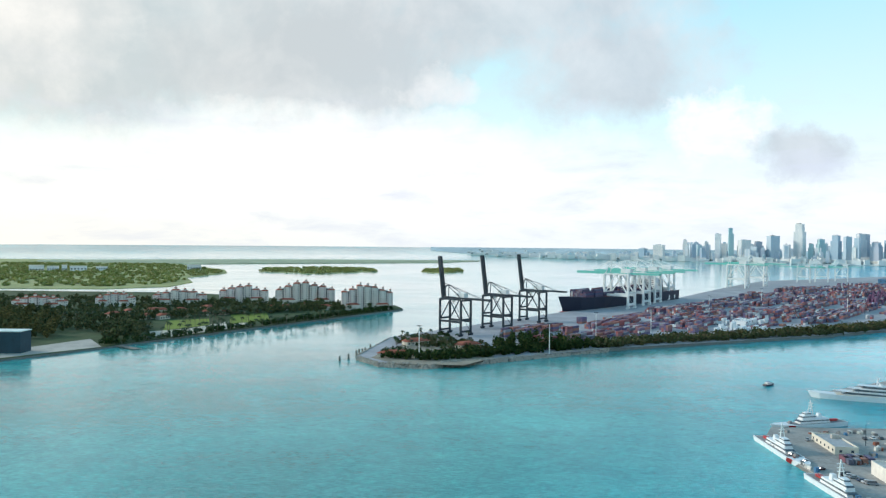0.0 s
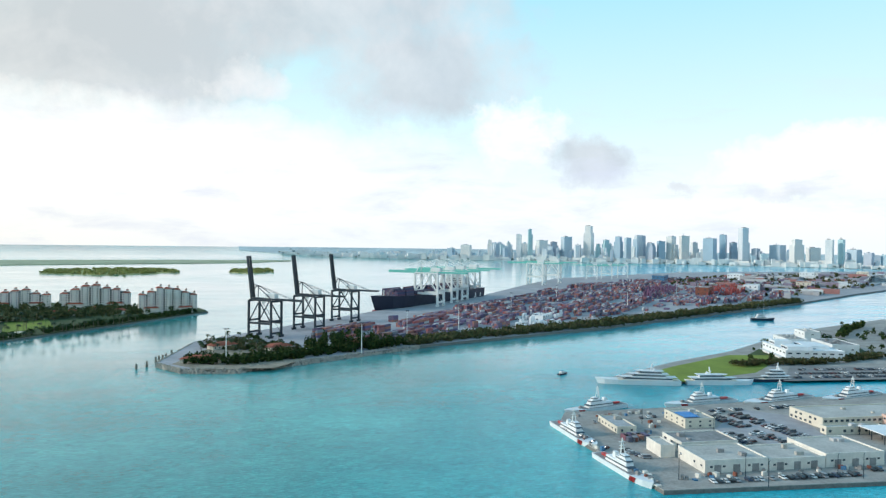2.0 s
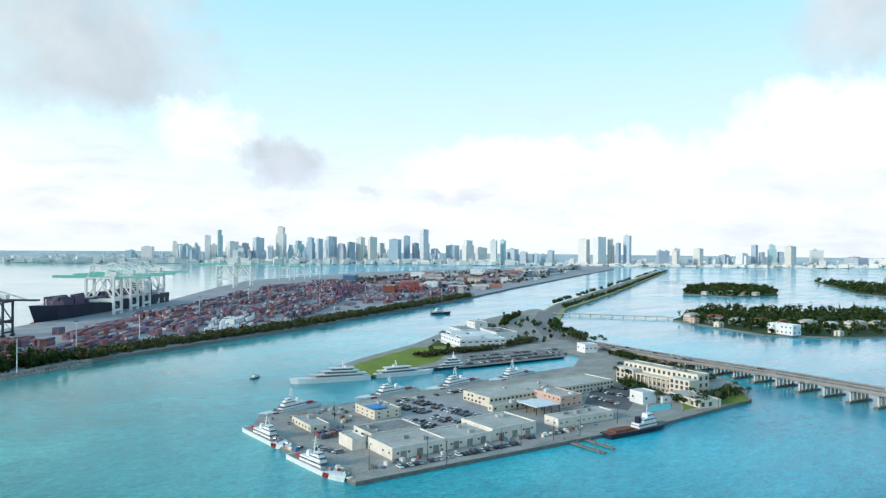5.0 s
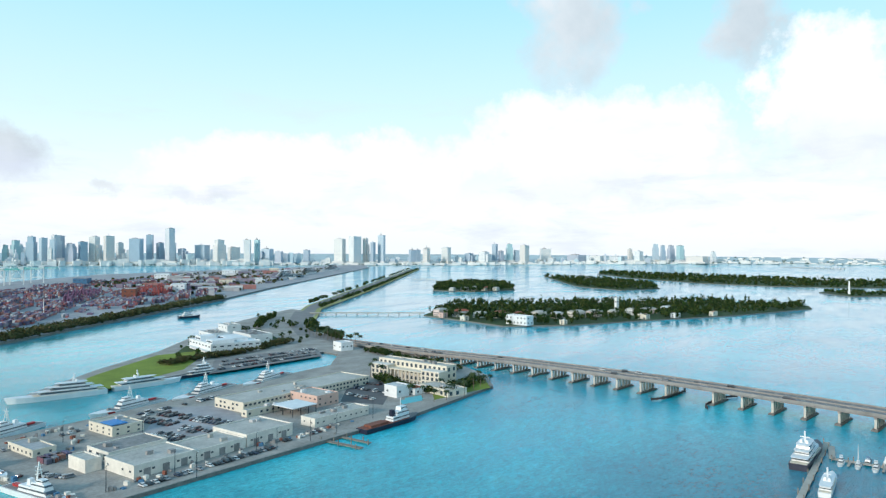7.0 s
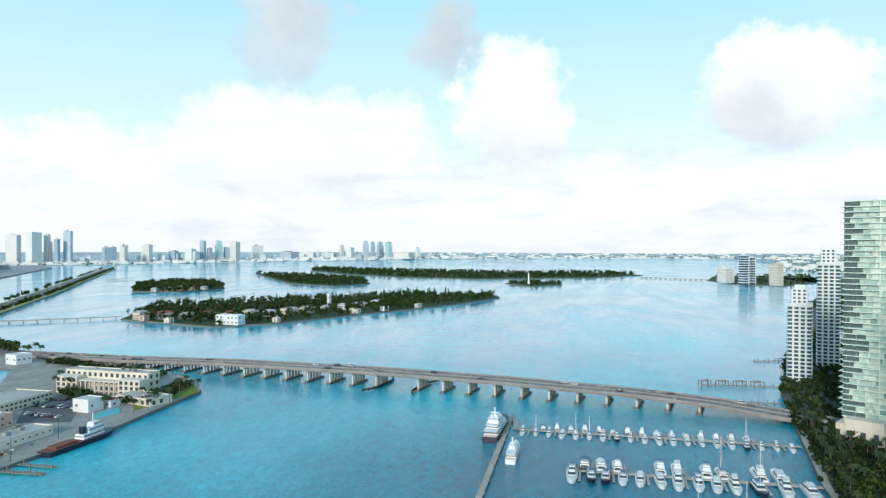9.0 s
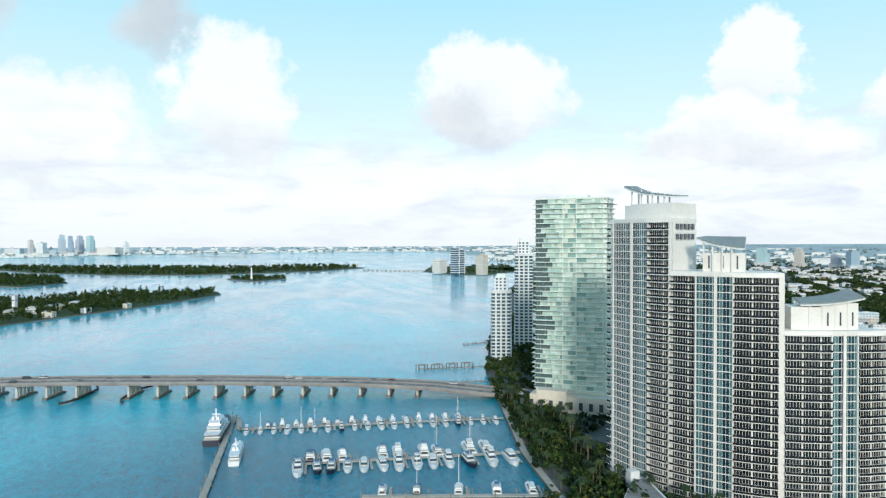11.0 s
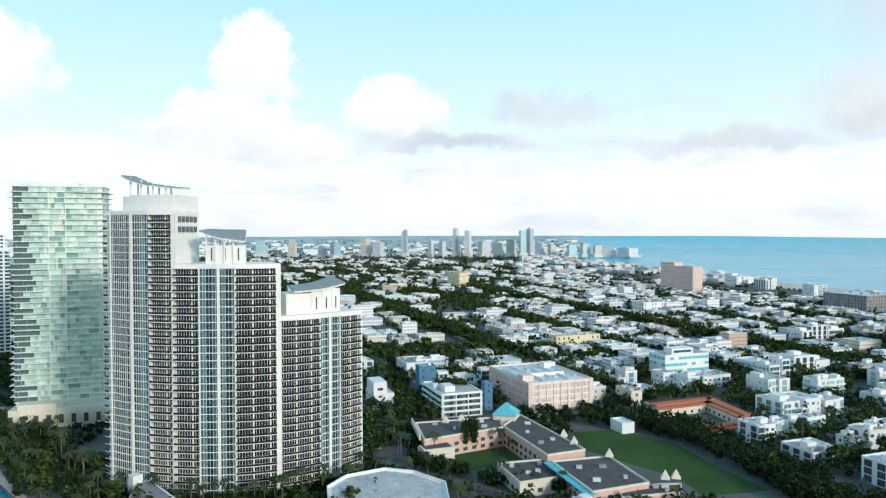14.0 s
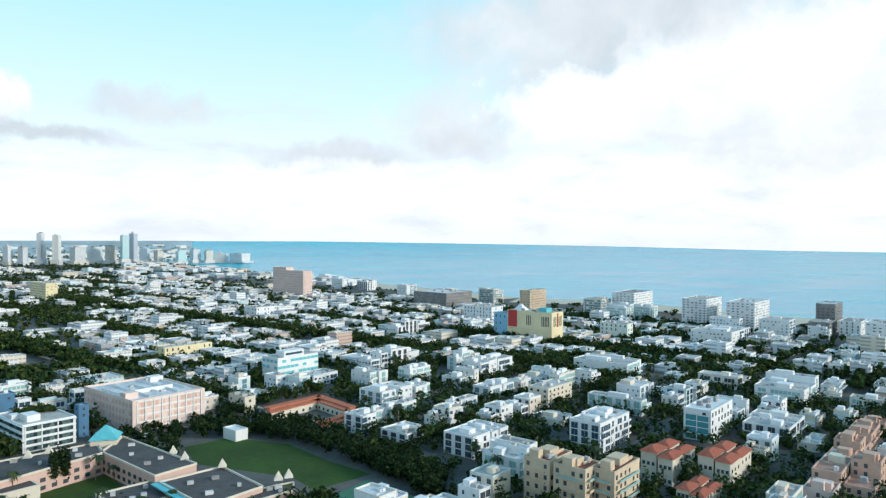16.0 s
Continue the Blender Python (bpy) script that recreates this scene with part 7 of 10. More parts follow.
def island_tones(m):
    """Let a joined mesh take one tone for each of its pieces."""
    nt = m.node_tree
    geo = nt.nodes.new("ShaderNodeNewGeometry")
    for n in nt.nodes:
        if n.type == "OBJECT_INFO":
            for l in list(n.outputs["Random"].links):
                nt.links.new(geo.outputs["Random Per Island"], l.to_socket)
    # no windows on roofs
    sep = nt.nodes.new("ShaderNodeSeparateXYZ")
    nt.links.new(geo.outputs["Normal"], sep.inputs[0])
    side = math_node(nt, "LESS_THAN", math_node(nt, "ABSOLUTE", sep.outputs[2]), 0.5)
    p = nt.nodes["Principled BSDF"]
    mixer = p.inputs["Base Color"].links[0].from_node
    fac = mixer.inputs[0].links[0].from_socket
    nt.links.new(math_node(nt, "MULTIPLY", fac, side), mixer.inputs[0])
    # flat roofs of grey felt
    old = p.inputs["Base Color"].links[0].from_socket
    up = math_node(nt, "MULTIPLY", math_node(nt, "GREATER_THAN", sep.outputs[2], 0.5), 0.6)
    nt.links.new(mix_node(nt, up, old, (0.52, 0.52, 0.52)), p.inputs["Base Color"])


island_tones(M["farcity"])

def deco_house(name, label, corner, ll, lr, h, az, floors, wall, glass="glass", seed=1, group="", volumes=3, plain=False):
    """A white flat-roofed city block made of stepped volumes with glass bays, balcony bands and roof terraces."""
    rnd = random.Random(seed)
    t = thing(name, label, "apartment house", (*corner, 2.0), 90 - (az + 90), group)
    TAKEN.append((corner, ll, lr, az))
    volumes = 2 if lr < 13 else volumes
    cuts = [0.0, *sorted(rnd.uniform(0.25, 0.75) for _ in range(volumes - 1)), 1.0]
    pitch = h / floors
    glaze, plant_bm = bmesh.new(), bmesh.new()
    for k, (a, b) in enumerate(zip(cuts, cuts[1:])):
        x0, x1 = a * lr, b * lr
        w = x1 - x0
        if w < 2.5:
            continue
        y0, y1 = rnd.choice((0, 0.8, 1.8)), ll - rnd.choice((0, 1.0, 2.5))
        n = max(1, floors - rnd.choice((0, 0, 1)))
        hh = n * pitch + rnd.choice((0.0, 0.5))
        d, cx, cy = y1 - y0, (x0 + x1) / 2, (y0 + y1) / 2
        v = part("volume", box(bmesh.new(), cx, cy, 0, w, d, hh), M[wall], t)
        part("roof", box(bmesh.new(), cx, cy, hh, w - 0.7, d - 0.7, 0.06), M["roof"], v)
        bm = bmesh.new()
        for px, py, sx, sy in ((cx, y0 + 0.18, w + 0.1, 0.42), (cx, y1 - 0.18, w + 0.1, 0.42), (x0 + 0.18, cy, 0.42, d - 0.7), (x1 - 0.18, cy, 0.42, d - 0.7)):
            box(bm, px, py, hh - 0.02, sx, sy, rnd.choice((0.7, 0.9)))
        part("parapet", bm, M[wall], v)
        for axis in (0, 1):
            # axis 0: the long front, axis 1: the gable
            if axis and k and rnd.random() < 0.4:
                continue
            lo, l = (x0, w) if axis == 0 else (y0, d)
            face = y0 if axis == 0 else x0
            style = rnd.choice(("bands", "bands", "bays", "punched")) if axis == 0 else rnd.choice(("punched", "punched", "bays", "bands"))
            put = (lambda bm, q, out, z, sl, th, sz: box(bm, q, face - out, z, sl, th, sz)) if axis == 0 else (lambda bm, q, out, z, sl, th, sz: box(bm, face - out, q, z, th, sl, sz))
            c = lo + l / 2
            for i in range(n):
                z = i * pitch
                if style == "bands":
                    m = max(1, int(l / 2.6))
                    for j in range(m):
                        if rnd.random() < 0.85:
                            put(glaze, lo + l * (0.07 + 0.86 * (j + 0.5) / m), 0.02, z + 0.15, 0.86 * l / m - 0.35, 0.12, pitch - 0.75)
                    if i and not plain:
                        bm = bmesh.new()
                        put(bm, c, 0.7, z - 0.12, l * 0.94, 1.4, 0.18)
                        put(bm, c, 1.36, z + 0.06, l * 0.94, 0.09, 0.85)
                        part("balcony", bm, M[wall], v)
                elif style == "bays":
                    m = max(1, int(l / 5.5))
                    for j in range(m):
                        for s in (-0.9, 0.9):
                            put(glaze, lo + l * (j + 0.5) / m + s, 0.05, z + 0.35, 1.65, 0.2, pitch - 0.5)
                else:
                    m = max(1, int(l / rnd.choice((2.8, 3.4, 4.0))))
                    for j in range(m):
                        if rnd.random() < 0.7:
                            put(glaze, lo + l * (j + 0.5) / m, 0.0, z + 0.9, rnd.choice((1.0, 1.4, 1.9)), 0.14, rnd.choice((1.1, 1.5)))
        for j in range(rnd.randint(2, 4)):
            sx = rnd.uniform(0.8, 2.4)
            box(plant_bm, x0 + w * rnd.uniform(0.2, 0.8), y0 + d * rnd.uniform(0.15, 0.85), hh + 0.05, sx, sx * rnd.uniform(0.6, 1.4), rnd.uniform(0.4, 1.5))
        if rnd.random() < 0.7 and w > 4:
            part("roof_room", box(bmesh.new(), cx, y0 + d * rnd.uniform(0.3, 0.75), hh, w * rnd.uniform(0.35, 0.7), d * rnd.uniform(0.2, 0.45), rnd.uniform(2.2, 2.9)), M[wall], v)
    part("glazing", glaze, M[glass], t, kind="stuff")
    part("roof_plant", plant_bm, M["roof"], t, kind="stuff")
    return t


# landmark buildings
C = 124
_g = cuboid("parking_garage", "pink and white parking garage with gridded walls", "garage", (194.3, -347.1), 55.4, 41.9, 16.0, C, 4, "palepink", "roof", glass="pink", bay=3.4, win=(2.2, 2.4), units=5, parapet=1.2)
M["ribbonglass"] = mat("green_grey_ribbon_glass", (1, 1, 1), 0.15, 0.4, 0.4, spec=0.6, island=True, tones=((0.05, 0.09, 0.10), (0.10, 0.17, 0.17), (0.16, 0.24, 0.23), (0.03, 0.05, 0.06)))


def ribbon_windows(t, ll, lr, h, floors=4):
    """Long bands of panes between projecting white slab edges, on the two faces at the nearest corner."""
    pitch = h / floors
    for i in range(floors):
        z = i * pitch
        bm, n = bmesh.new(), int(lr / 2)
        for k in range(n):
            box(bm, 0.9 + (k + 0.5) * (lr - 1.8) / n, -0.05, z + 0.75, (lr - 1.8) / n - 0.1, 0.2, pitch - 1.15)
        n = int(ll / 2)
        for k in range(n):
            box(bm, -0.05, 0.9 + (k + 0.5) * (ll - 1.8) / n, z + 0.75, 0.2, (ll - 1.8) / n - 0.1, pitch - 1.15)
        part("ribbon_window", bm, M["ribbonglass"], t, "band of green-grey glass", kind="stuff")
        bm = bmesh.new()
        box(bm, lr / 2 - 0.3, -0.45, z + pitch - 0.3, lr + 0.6, 0.9, 0.3)
        box(bm, -0.45, ll / 2, z + pitch - 0.3, 0.9, ll, 0.3)
        part("slab_edge", bm, M["white"], t)
    for k in range(4):
        part("column", box(bmesh.new(), 1.2 + k * (lr - 2.4) / 3, -0.2, 0, 0.5, 0.4, h), M["white"], t)
    part("roof_house", box(bmesh.new(), lr * 0.3, ll * 0.32, h, 6, 9, 3.2), M["white"], t)
    part("roof_house", box(bmesh.new(), lr * 0.12, ll * 0.55, h, 4, 5, 2.4), M["white"], t)


_o = cuboid("office_block", "white office block with green ribbon windows", "office", (226.9, -308.9), 34.0, 24.2, 12.9, C, 4, "white", "tanroof", rows=False, units=4)
ribbon_windows(_o, 34.0, 24.2, 12.9)
cuboid("stair_tower", "blue stair tower beside the office", "tower", (216.8, -336.6), 5.2, 5.0, 15.9, C, 5, "bluepaint", "roof", win=(1.0, 1.4), units=0)
cuboid("annex_building", "blue painted annex behind the office block", "annex", (271.2, -345.5), 8.0, 11.1, 17.4, C, 4, "bluepaint", "roof", win=(1.2, 1.4), units=1)
_t = cuboid("teal_office", "white office with turquoise horizontal bands and a roof house", "office", (160.4, -477.4), 18.0, 36.6, 17.0, C, 4, "white", "roof", glass="teal", bay=3.4, win=(3.38, 1.9), units=3)
part("penthouse", box(bmesh.new(), 17, 8, 17.0, 18, 9, 4.2), M["white"], _t)
part("penthouse_glazing", box(bmesh.new(), 17, 3.45, 18.2, 15, 0.2, 1.6), M["blueglass"], _t)
cuboid("apartment_house", "small cream apartment house near the field", "house", (152.6, -395.3), 16.1, 7.5, 8.6, C, 2, "cream", "roof")
W = "white flat-roofed apartment house with terraces"
GLASSES = ("paneblue", "greenglass", "blueglass", "glass", "greenglass")
# corner, depth, front, height and storeys of the white houses near the field, then further off
for spec in ((91.3, -462.2, 20.2, 16.3, 11.3, 3), (101.7, -514.8, 15.7, 18.7, 14.2, 4), (90.7, -547.9, 16.5, 33.5, 12.6, 3), (67.1, -487.1, 13.0, 21.8, 9.6, 3), (73.4, -412.8, 22.4, 27.1, 9.4, 3), (57.3, -438.9, 15.9, 15.0, 7.7, 2), (74.9, -358.0, 15.1, 10.0, 9.1, 3), (48.8, -340.7, 19.5, 18.2, 8.2, 3), (72.2, -374.0, 8.7, 35.5, 7.6, 2), (36.2, -397.1, 9.9, 32.0, 6.4, 2), (38.4, -540.9, 12.1, 28.0, 12.6, 4), (19.2, -506.8, 18.9, 40.0, 11.3, 3)):
    deco_house("apartment_house", W, spec[:2], *spec[2:5], C, spec[5], "white", GLASSES[len(TAKEN) % 5], len(TAKEN) * 7)
for spec in ((14.3, -323.6, 19.6, 26.0, 9.6, 3), (-4.8, -292.2, 19.9, 17.2, 13.0, 4), (11.2, -442.5, 16.2, 28.0, 7.4, 2), (-76.9, -413.8, 34.4, 18.6, 8.5, 2), (-43.9, -338.8, 19.0, 33.8, 13.5, 4), (-140.7, -363.5, 25.8, 32.0, 7.9, 2), (-179.6, -443.4, 30.4, 40.0, 13.5, 4), (-216.8, -483.0, 12.0, 26.0, 8.7, 3), (-86.5, -516.3, 44.5, 26.0, 11.3, 3), (-212.5, -690.9, 40.1, 60.0, 12.8, 4), (114.9, -723.1, 16.0, 52.5, 13.2, 3)):
    deco_house("apartment_house", W, spec[:2], *spec[2:5], C, spec[5], "white", GLASSES[len(TAKEN) % 5], len(TAKEN) * 7)
deco_house("apartment_house", "long beige apartment house with a flat roof", (-157.1, -492.9), 28.8, 32.0, 7.9, C, 2, "bone", "glass", 411)
_t = cuboid("apartment_house", "white apartment house with turquoise glass bays", "apartment house", (-102.0, -363.9), 14.0, 34.0, 15.7, C, 4, "white", "white", glass="glass", bay=4.2, win=(1.8, 2.2), units=5)
part("glass_bay", box(bmesh.new(), -0.25, 7.0, 1.0, 0.5, 11.4, 12.6), M["tealpane"], _t, "tall turquoise window bay")
for k in range(5):
    part("bay_band", box(bmesh.new(), -0.42, 7.0, 0.6 + k * 3.15, 0.5, 11.8, 0.4), M["white"], _t)
part("bay_post", box(bmesh.new(), -0.42, 7.0, 1.0, 0.5, 0.4, 12.6), M["white"], _t)
cuboid("apartment_house", "cream apartment house with open balconies", "apartment house", (-24.1, -425.0), 14.1, 28.8, 11.9, C, 4, "cream", "roof", units=5, balcony=True)
for spec in ((((-16.2, -271.8), 11.7, 17.4, 16.5), 4), (((-28.7, -262.2), 13.5, 12.9, 16.8), 4), (((-39.5, -263.3), 9.3, 22.0, 16.0), 4)):
    t = cuboid("terrace_house", "tan townhouse with roof terraces and brown tiles", "house", *spec[0], C, 4, "tan", "rust", bay=3.0, win=(1.3, 1.7), units=3, balcony=True, roofrooms=True)
SALMON = [(-103, -268), (-139, -272), (-238, -464), (-214, -444), (-148, -350), (-108, -286)]
_rnd = random.Random(57)
for i in range(-2, 16):
    for j in range(-2, 16):
        _u, _v = 30 + i * 11.5, 255 + j * 14.5
        p = uv(_u, _v)
        if not all(inside(uv(_u + a, _v + b), SALMON) for a in (1, 9) for b in (1, 12)) or _rnd.random() < 0.06:
            continue
        n = _rnd.choice((2, 3, 3, 4))
        w = "salmon" if _rnd.random() < 0.45 else _rnd.choice(("tan", "palepink", "cream", "palepink"))
        cuboid("terrace_house", "salmon pink townhouse stepping up in terraces" if w == "salmon" else "pale townhouse with a terracotta roof terrace", "house", p, 10.6, 13.4, n * 3.1 + _rnd.uniform(0, 1), C, n, w, "terracotta", bay=3.0, win=(1.3, 1.7), units=1, balcony=_rnd.random() < 0.4, keep=0.7, roofrooms=_rnd.random() < 0.75, group="salmon townhouses")


def hip_villa(corner, ll, lr, h, wall="cream"):
    t = thing("villa", "cream villa with a hipped red tiled roof", "house", (*corner, 2.0), 90 - (C + 90), "red-roofed villas")
    TAKEN.append((corner, ll, lr, C))
    hw = h * 0.72
    for k, (x0, x1, y0, y1, dh) in enumerate(((0, 0.44, 0, 0.44, 0), (0.5, 1.0, 0.04, 0.42, -1.2), (0.04, 0.46, 0.52, 1.0, 0.8), (0.54, 0.96, 0.5, 0.94, 0.2), (0.35, 0.65, 0.3, 0.66, -2.5))):
        w, d = lr * (x1 - x0), ll * (y1 - y0)
        x, y = lr * (x0 + x1) / 2, ll * (y0 + y1) / 2
        b = part("wing", box(bmesh.new(), x, y, 0, w, d, hw + dh), M[wall], t)
        bm = bmesh.new()
        z, e = hw + dh, 0.7
        v = [bm.verts.new(p) for p in ((x - w / 2 - e, y - d / 2 - e, z), (x + w / 2 + e, y - d / 2 - e, z), (x + w / 2 + e, y + d / 2 + e, z), (x - w / 2 - e, y + d / 2 + e, z))]
        rise, k2 = min(w, d) * 0.28, max(0, (w - d) / 2)
        k3 = max(0, (d - w) / 2)
        r = [bm.verts.new((x - k2, y - k3, z + rise)), bm.verts.new((x + k2 + 0.05, y + k3 + 0.05, z + rise))]
        if w >= d:
            fs = ((v[0], v[1], r[1], r[0]), (v[2], v[3], r[0], r[1]), (v[1], v[2], r[1]), (v[3], v[0], r[0]))
        else:
            fs = ((v[1], v[2], r[1], r[0]), (v[3], v[0], r[0], r[1]), (v[0], v[1], r[0]), (v[2], v[3], r[1]))
        for f in fs:
            bm.faces.new(f)
        bm.faces.new((v[3], v[2], v[1], v[0]))
        part("roof", bm, M["redroof"], b, "hipped red clay tile roof")
        bm = bmesh.new()
        for i in range(2):
            for q in (-0.3, 0, 0.3):
                box(bm, x + q * w, y - d / 2, 1 + i * hw / 2, 1.2, 0.15, 1.5)
                box(bm, x - w / 2, y + q * d, 1 + i * hw / 2, 0.15, 1.2, 1.5)
        part("windows", bm, M["glass"], b, kind="stuff")
    return t


hip_villa(*((-68.3, -298.0), 14.4, 27.6, 15.8))
hip_villa(*((-90.6, -295.2), 13.7, 31.1, 15.7))
hip_villa(*((-73.0, -268.6), 10.7, 22.3, 9.3))
t = thing("motel", "low courtyard motel under long orange-red roofs", "motel")
for pts in ([(139.4, -392.1), (116.9, -427.5), (109.7, -415.4), (131.2, -380.5)], [(116.9, -427.5), (88.6, -400.8), (88.9, -386.5), (116.7, -412.5)], [(101.4, -364.2), (88.7, -385.2), (82.7, -374.4), (95.3, -354.4)]):
    c = mid(mid(pts[0], pts[2]), mid(pts[1], pts[3]))
    w = part("wing", prism(bmesh.new(), pts, 2, 6.2), M["cream"], t)
    part("roof", prism(bmesh.new(), [mid(c, p, 1.05) for p in pts], 6.2, 6.9), M["orangeroof"], w, "orange-red tiled roof")
    part("ridge", beam(bmesh.new(), (*mid(pts[0], pts[3]), 7.2), (*mid(pts[1], pts[2]), 7.2), 3.0, 0.9), M["orangeroof"], w)
    bm = bmesh.new()
    for k in range(8):
        p = mid(pts[3], pts[2], (k + 0.5) / 8)
        box(bm, *p, 2.8, 1.4, 0.5, 1.6, bearing(pts[3], pts[2]))
    part("glazing", bm, M["glass"], w, kind="stuff")
# hotels toward the beach
M["yellow"] = mat("yellow_render", (0.80, 0.70, 0.45), 0.8, 0.15, 0.1)
M["bluewall"] = mat("pale_blue_render", (0.26, 0.52, 0.70), 0.8, 0.15, 0.1)
_t = cuboid("hotel", "big yellow art-deco hotel with slit windows and red panel", "hotel", (-41.2, -678.8), 51.1, 22.0, 30.5, C, 5, "yellow", "roof", rows=False, units=5)
for y in (3.5, 5.3, 7.1, 8.9, 10.7, 24.0, 26.0, 28.0):
    part("window", box(bmesh.new(), -0.02, y, 17.5, 0.3, 0.9, 9.5), M["glass"], _t)
for x in (4.0, 6.0, 8.0, 14.0, 16.0, 18.0):
    part("window", box(bmesh.new(), x, -0.02, 17.5, 0.9, 0.3, 9.5), M["glass"], _t)
part("red_panel", box(bmesh.new(), -0.3, 44.5, 15.0, 1.0, 10.0, 16.5), M["red"], _t, "red painted corner panel")
part("red_panel", box(bmesh.new(), 11.0, -0.2, 17.0, 1.3, 0.8, 13.0), M["red"], _t)
part("roof_house", box(bmesh.new(), 11, 14, 30.5, 10, 9, 4.0), M["teal"], _t, "turquoise roof house")
part("roof_tent", box(bmesh.new(), 11, 42, 30.5, 12, 12, 6.0, top=0.15), M["white"], _t, "white tent-shaped skylight")
part("base_band", box(bmesh.new(), -0.15, 25.5, 13.2, 0.4, 50.0, 0.7), M["cream"], _t)
_t = cuboid("hotel", "light blue corner wing of the art-deco hotel", "hotel", (1.4, -707.6), 16.0, 16.0, 27.0, C, 4, "bluewall", "roof", bay=4.0, win=(1.1, 2.6), units=2)
for spec, wall, n, lab in (
    (((-28.2, -930.5), 16.4, 40.0, 33.2), "tan", 10, "tan slab hotel near the beach"),
    (((-163.4, -937.1), 31.5, 60.0, 31.1), "white", 10, "white beachfront slab block"),
    (((-229.3, -841.6), 29.0, 54.0, 32.2), "white", 11, "white beachfront tower with grey balconies"),
    (((-268.7, -798.4), 30.5, 60.0, 32.5), "white", 11, "white stepped beachfront tower"),
    (((-358.8, -810.8), 19.5, 40.0, 31.2), "greyroof", 9, "dark glass hotel with stacked floors"),
    (((-335.0, -770.0), 20.0, 34.0, 15.4), "greyroof", 5, "low grey hotel near the beach"),
    (((-366.2, -770.0), 20.2, 40.5, 16.7), "white", 5, "low white hotel with blue panes"),
    (((-353.9, -690.4), 19.6, 36.7, 24.2), "white", 8, "white hotel block with balconies"),
    (((90.7, -1024.8), 64.5, 61.7, 20.7), "greyroof", 5, "grey open-deck parking structure"),
    (((19.9, -832.9), 41.6, 23.3, 20.1), "white", 5, "white and pale blue hotel"),
    (((343.2, -1151.6), 45.5, 18.5, 44.6), "palepink", 11, "tall pink art-deco hotel near the beach"),
    (((385.1, -1188.9), 36.5, 16.9, 49.1), "palepink", 11, "pink hotel tower with a stepped crown"),
    (((724.7, -1040.6), 60.0, 18.0, 26.6), "yellow", 7, "yellow apartment block among trees"),
    (((-119.6, -722.8), 30.1, 13.1, 16.0), "palegreen", 4, "pale green apartment house"),
    (((310.4, -842.9), 25.4, 30.5, 14.4), "white", 3, "white apartment house on an avenue"),
    (((278.1, -546.3), 14.2, 43.4, 11.4), "yellow", 3, "pale yellow apartment house on an avenue"),
):
    cuboid("hotel", lab, "hotel", *spec, C, n, wall, "roof", glass="glass" if n < 7 else "blueglass", bay=4.4, win=(2.0, 1.1) if n > 6 else (1.3, 2.2), units=5, balcony=n > 7, keep=0.8)

# parapet walls, ramps and cars on the garage's top deck
_c, _ll, _lr, _h = (194.3, -347.1), 55.4, 41.9, 16.0
for k in range(5):
    part("deck_wall", box(bmesh.new(), _lr * (0.1 + 0.2 * k), _ll * 0.5, _h, 0.35, _ll * (0.8 if k % 2 else 0.55), 1.3), M["white"], _g)
part("stair_tower", box(bmesh.new(), 4, _ll * 0.2, _h, 7, 6, 3.6), M["palepink"], _g)
part("stair_tower", box(bmesh.new(), _lr - 6, _ll * 0.8, _h, 8, 6, 3.2), M["white"], _g)
part("ramp_wall", box(bmesh.new(), _lr * 0.5, _ll * 0.35, _h, _lr * 0.6, 0.4, 2.2), M["white"], _g)
for k in range(9):
    part("wall_fin", box(bmesh.new(), _lr * (k + 0.5) / 9, -0.3, 0, 0.5, 0.7, _h + 0.4), M["white"], _g)

for k in range(5):
    part("lattice_band", box(bmesh.new(), _lr / 2, -0.22, 1.2 + k * (_h - 1.6) / 4, _lr * 0.86, 0.5, 0.7), M["white"], _g)
for q in (0.03, 0.97):
    part("corner_pier", box(bmesh.new(), _lr * q, 0.4, 0, _lr * 0.06, 1.6, _h + 1.2), M["palepink"], _g)
# roof garden and slab edges of the office block
_c, _ll, _lr, _h = (226.9, -308.9), 34.0, 24.2, 12.9
_o = radians(90 - (C + 90))
_spots = []
_rnd = random.Random(17)
for k in range(70):
    x, y = _lr * _rnd.uniform(0.3, 0.95), _ll * _rnd.uniform(0.55, 0.97)
    _spots.append((_c[0] + x * math.cos(_o) - y * math.sin(_o), _c[1] + x * math.sin(_o) + y * math.cos(_o), 2.0 + _h))
woods("roof_garden", "dark roof garden planting on the office block", _spots, 1.2, 3.6, 50, 0.4, M["leaf"], 371, 0.7)

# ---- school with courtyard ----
# darker copy of the foliage: shade around towers and school is in its tones
M["shadeleaf"] = mat("shade_darkened_foliage", (1, 1, 1), 0.7, 0.35, 0.15, tones=((0.014, 0.032, 0.013), (0.022, 0.046, 0.016), (0.040, 0.062, 0.020), (0.018, 0.038, 0.018)), island=True, spec=0.04)
M["oldroof"] = mat("weathered_brown_grey_roof", (0.105, 0.098, 0.098), 0.95, 0.5, 0.12, fine=5)


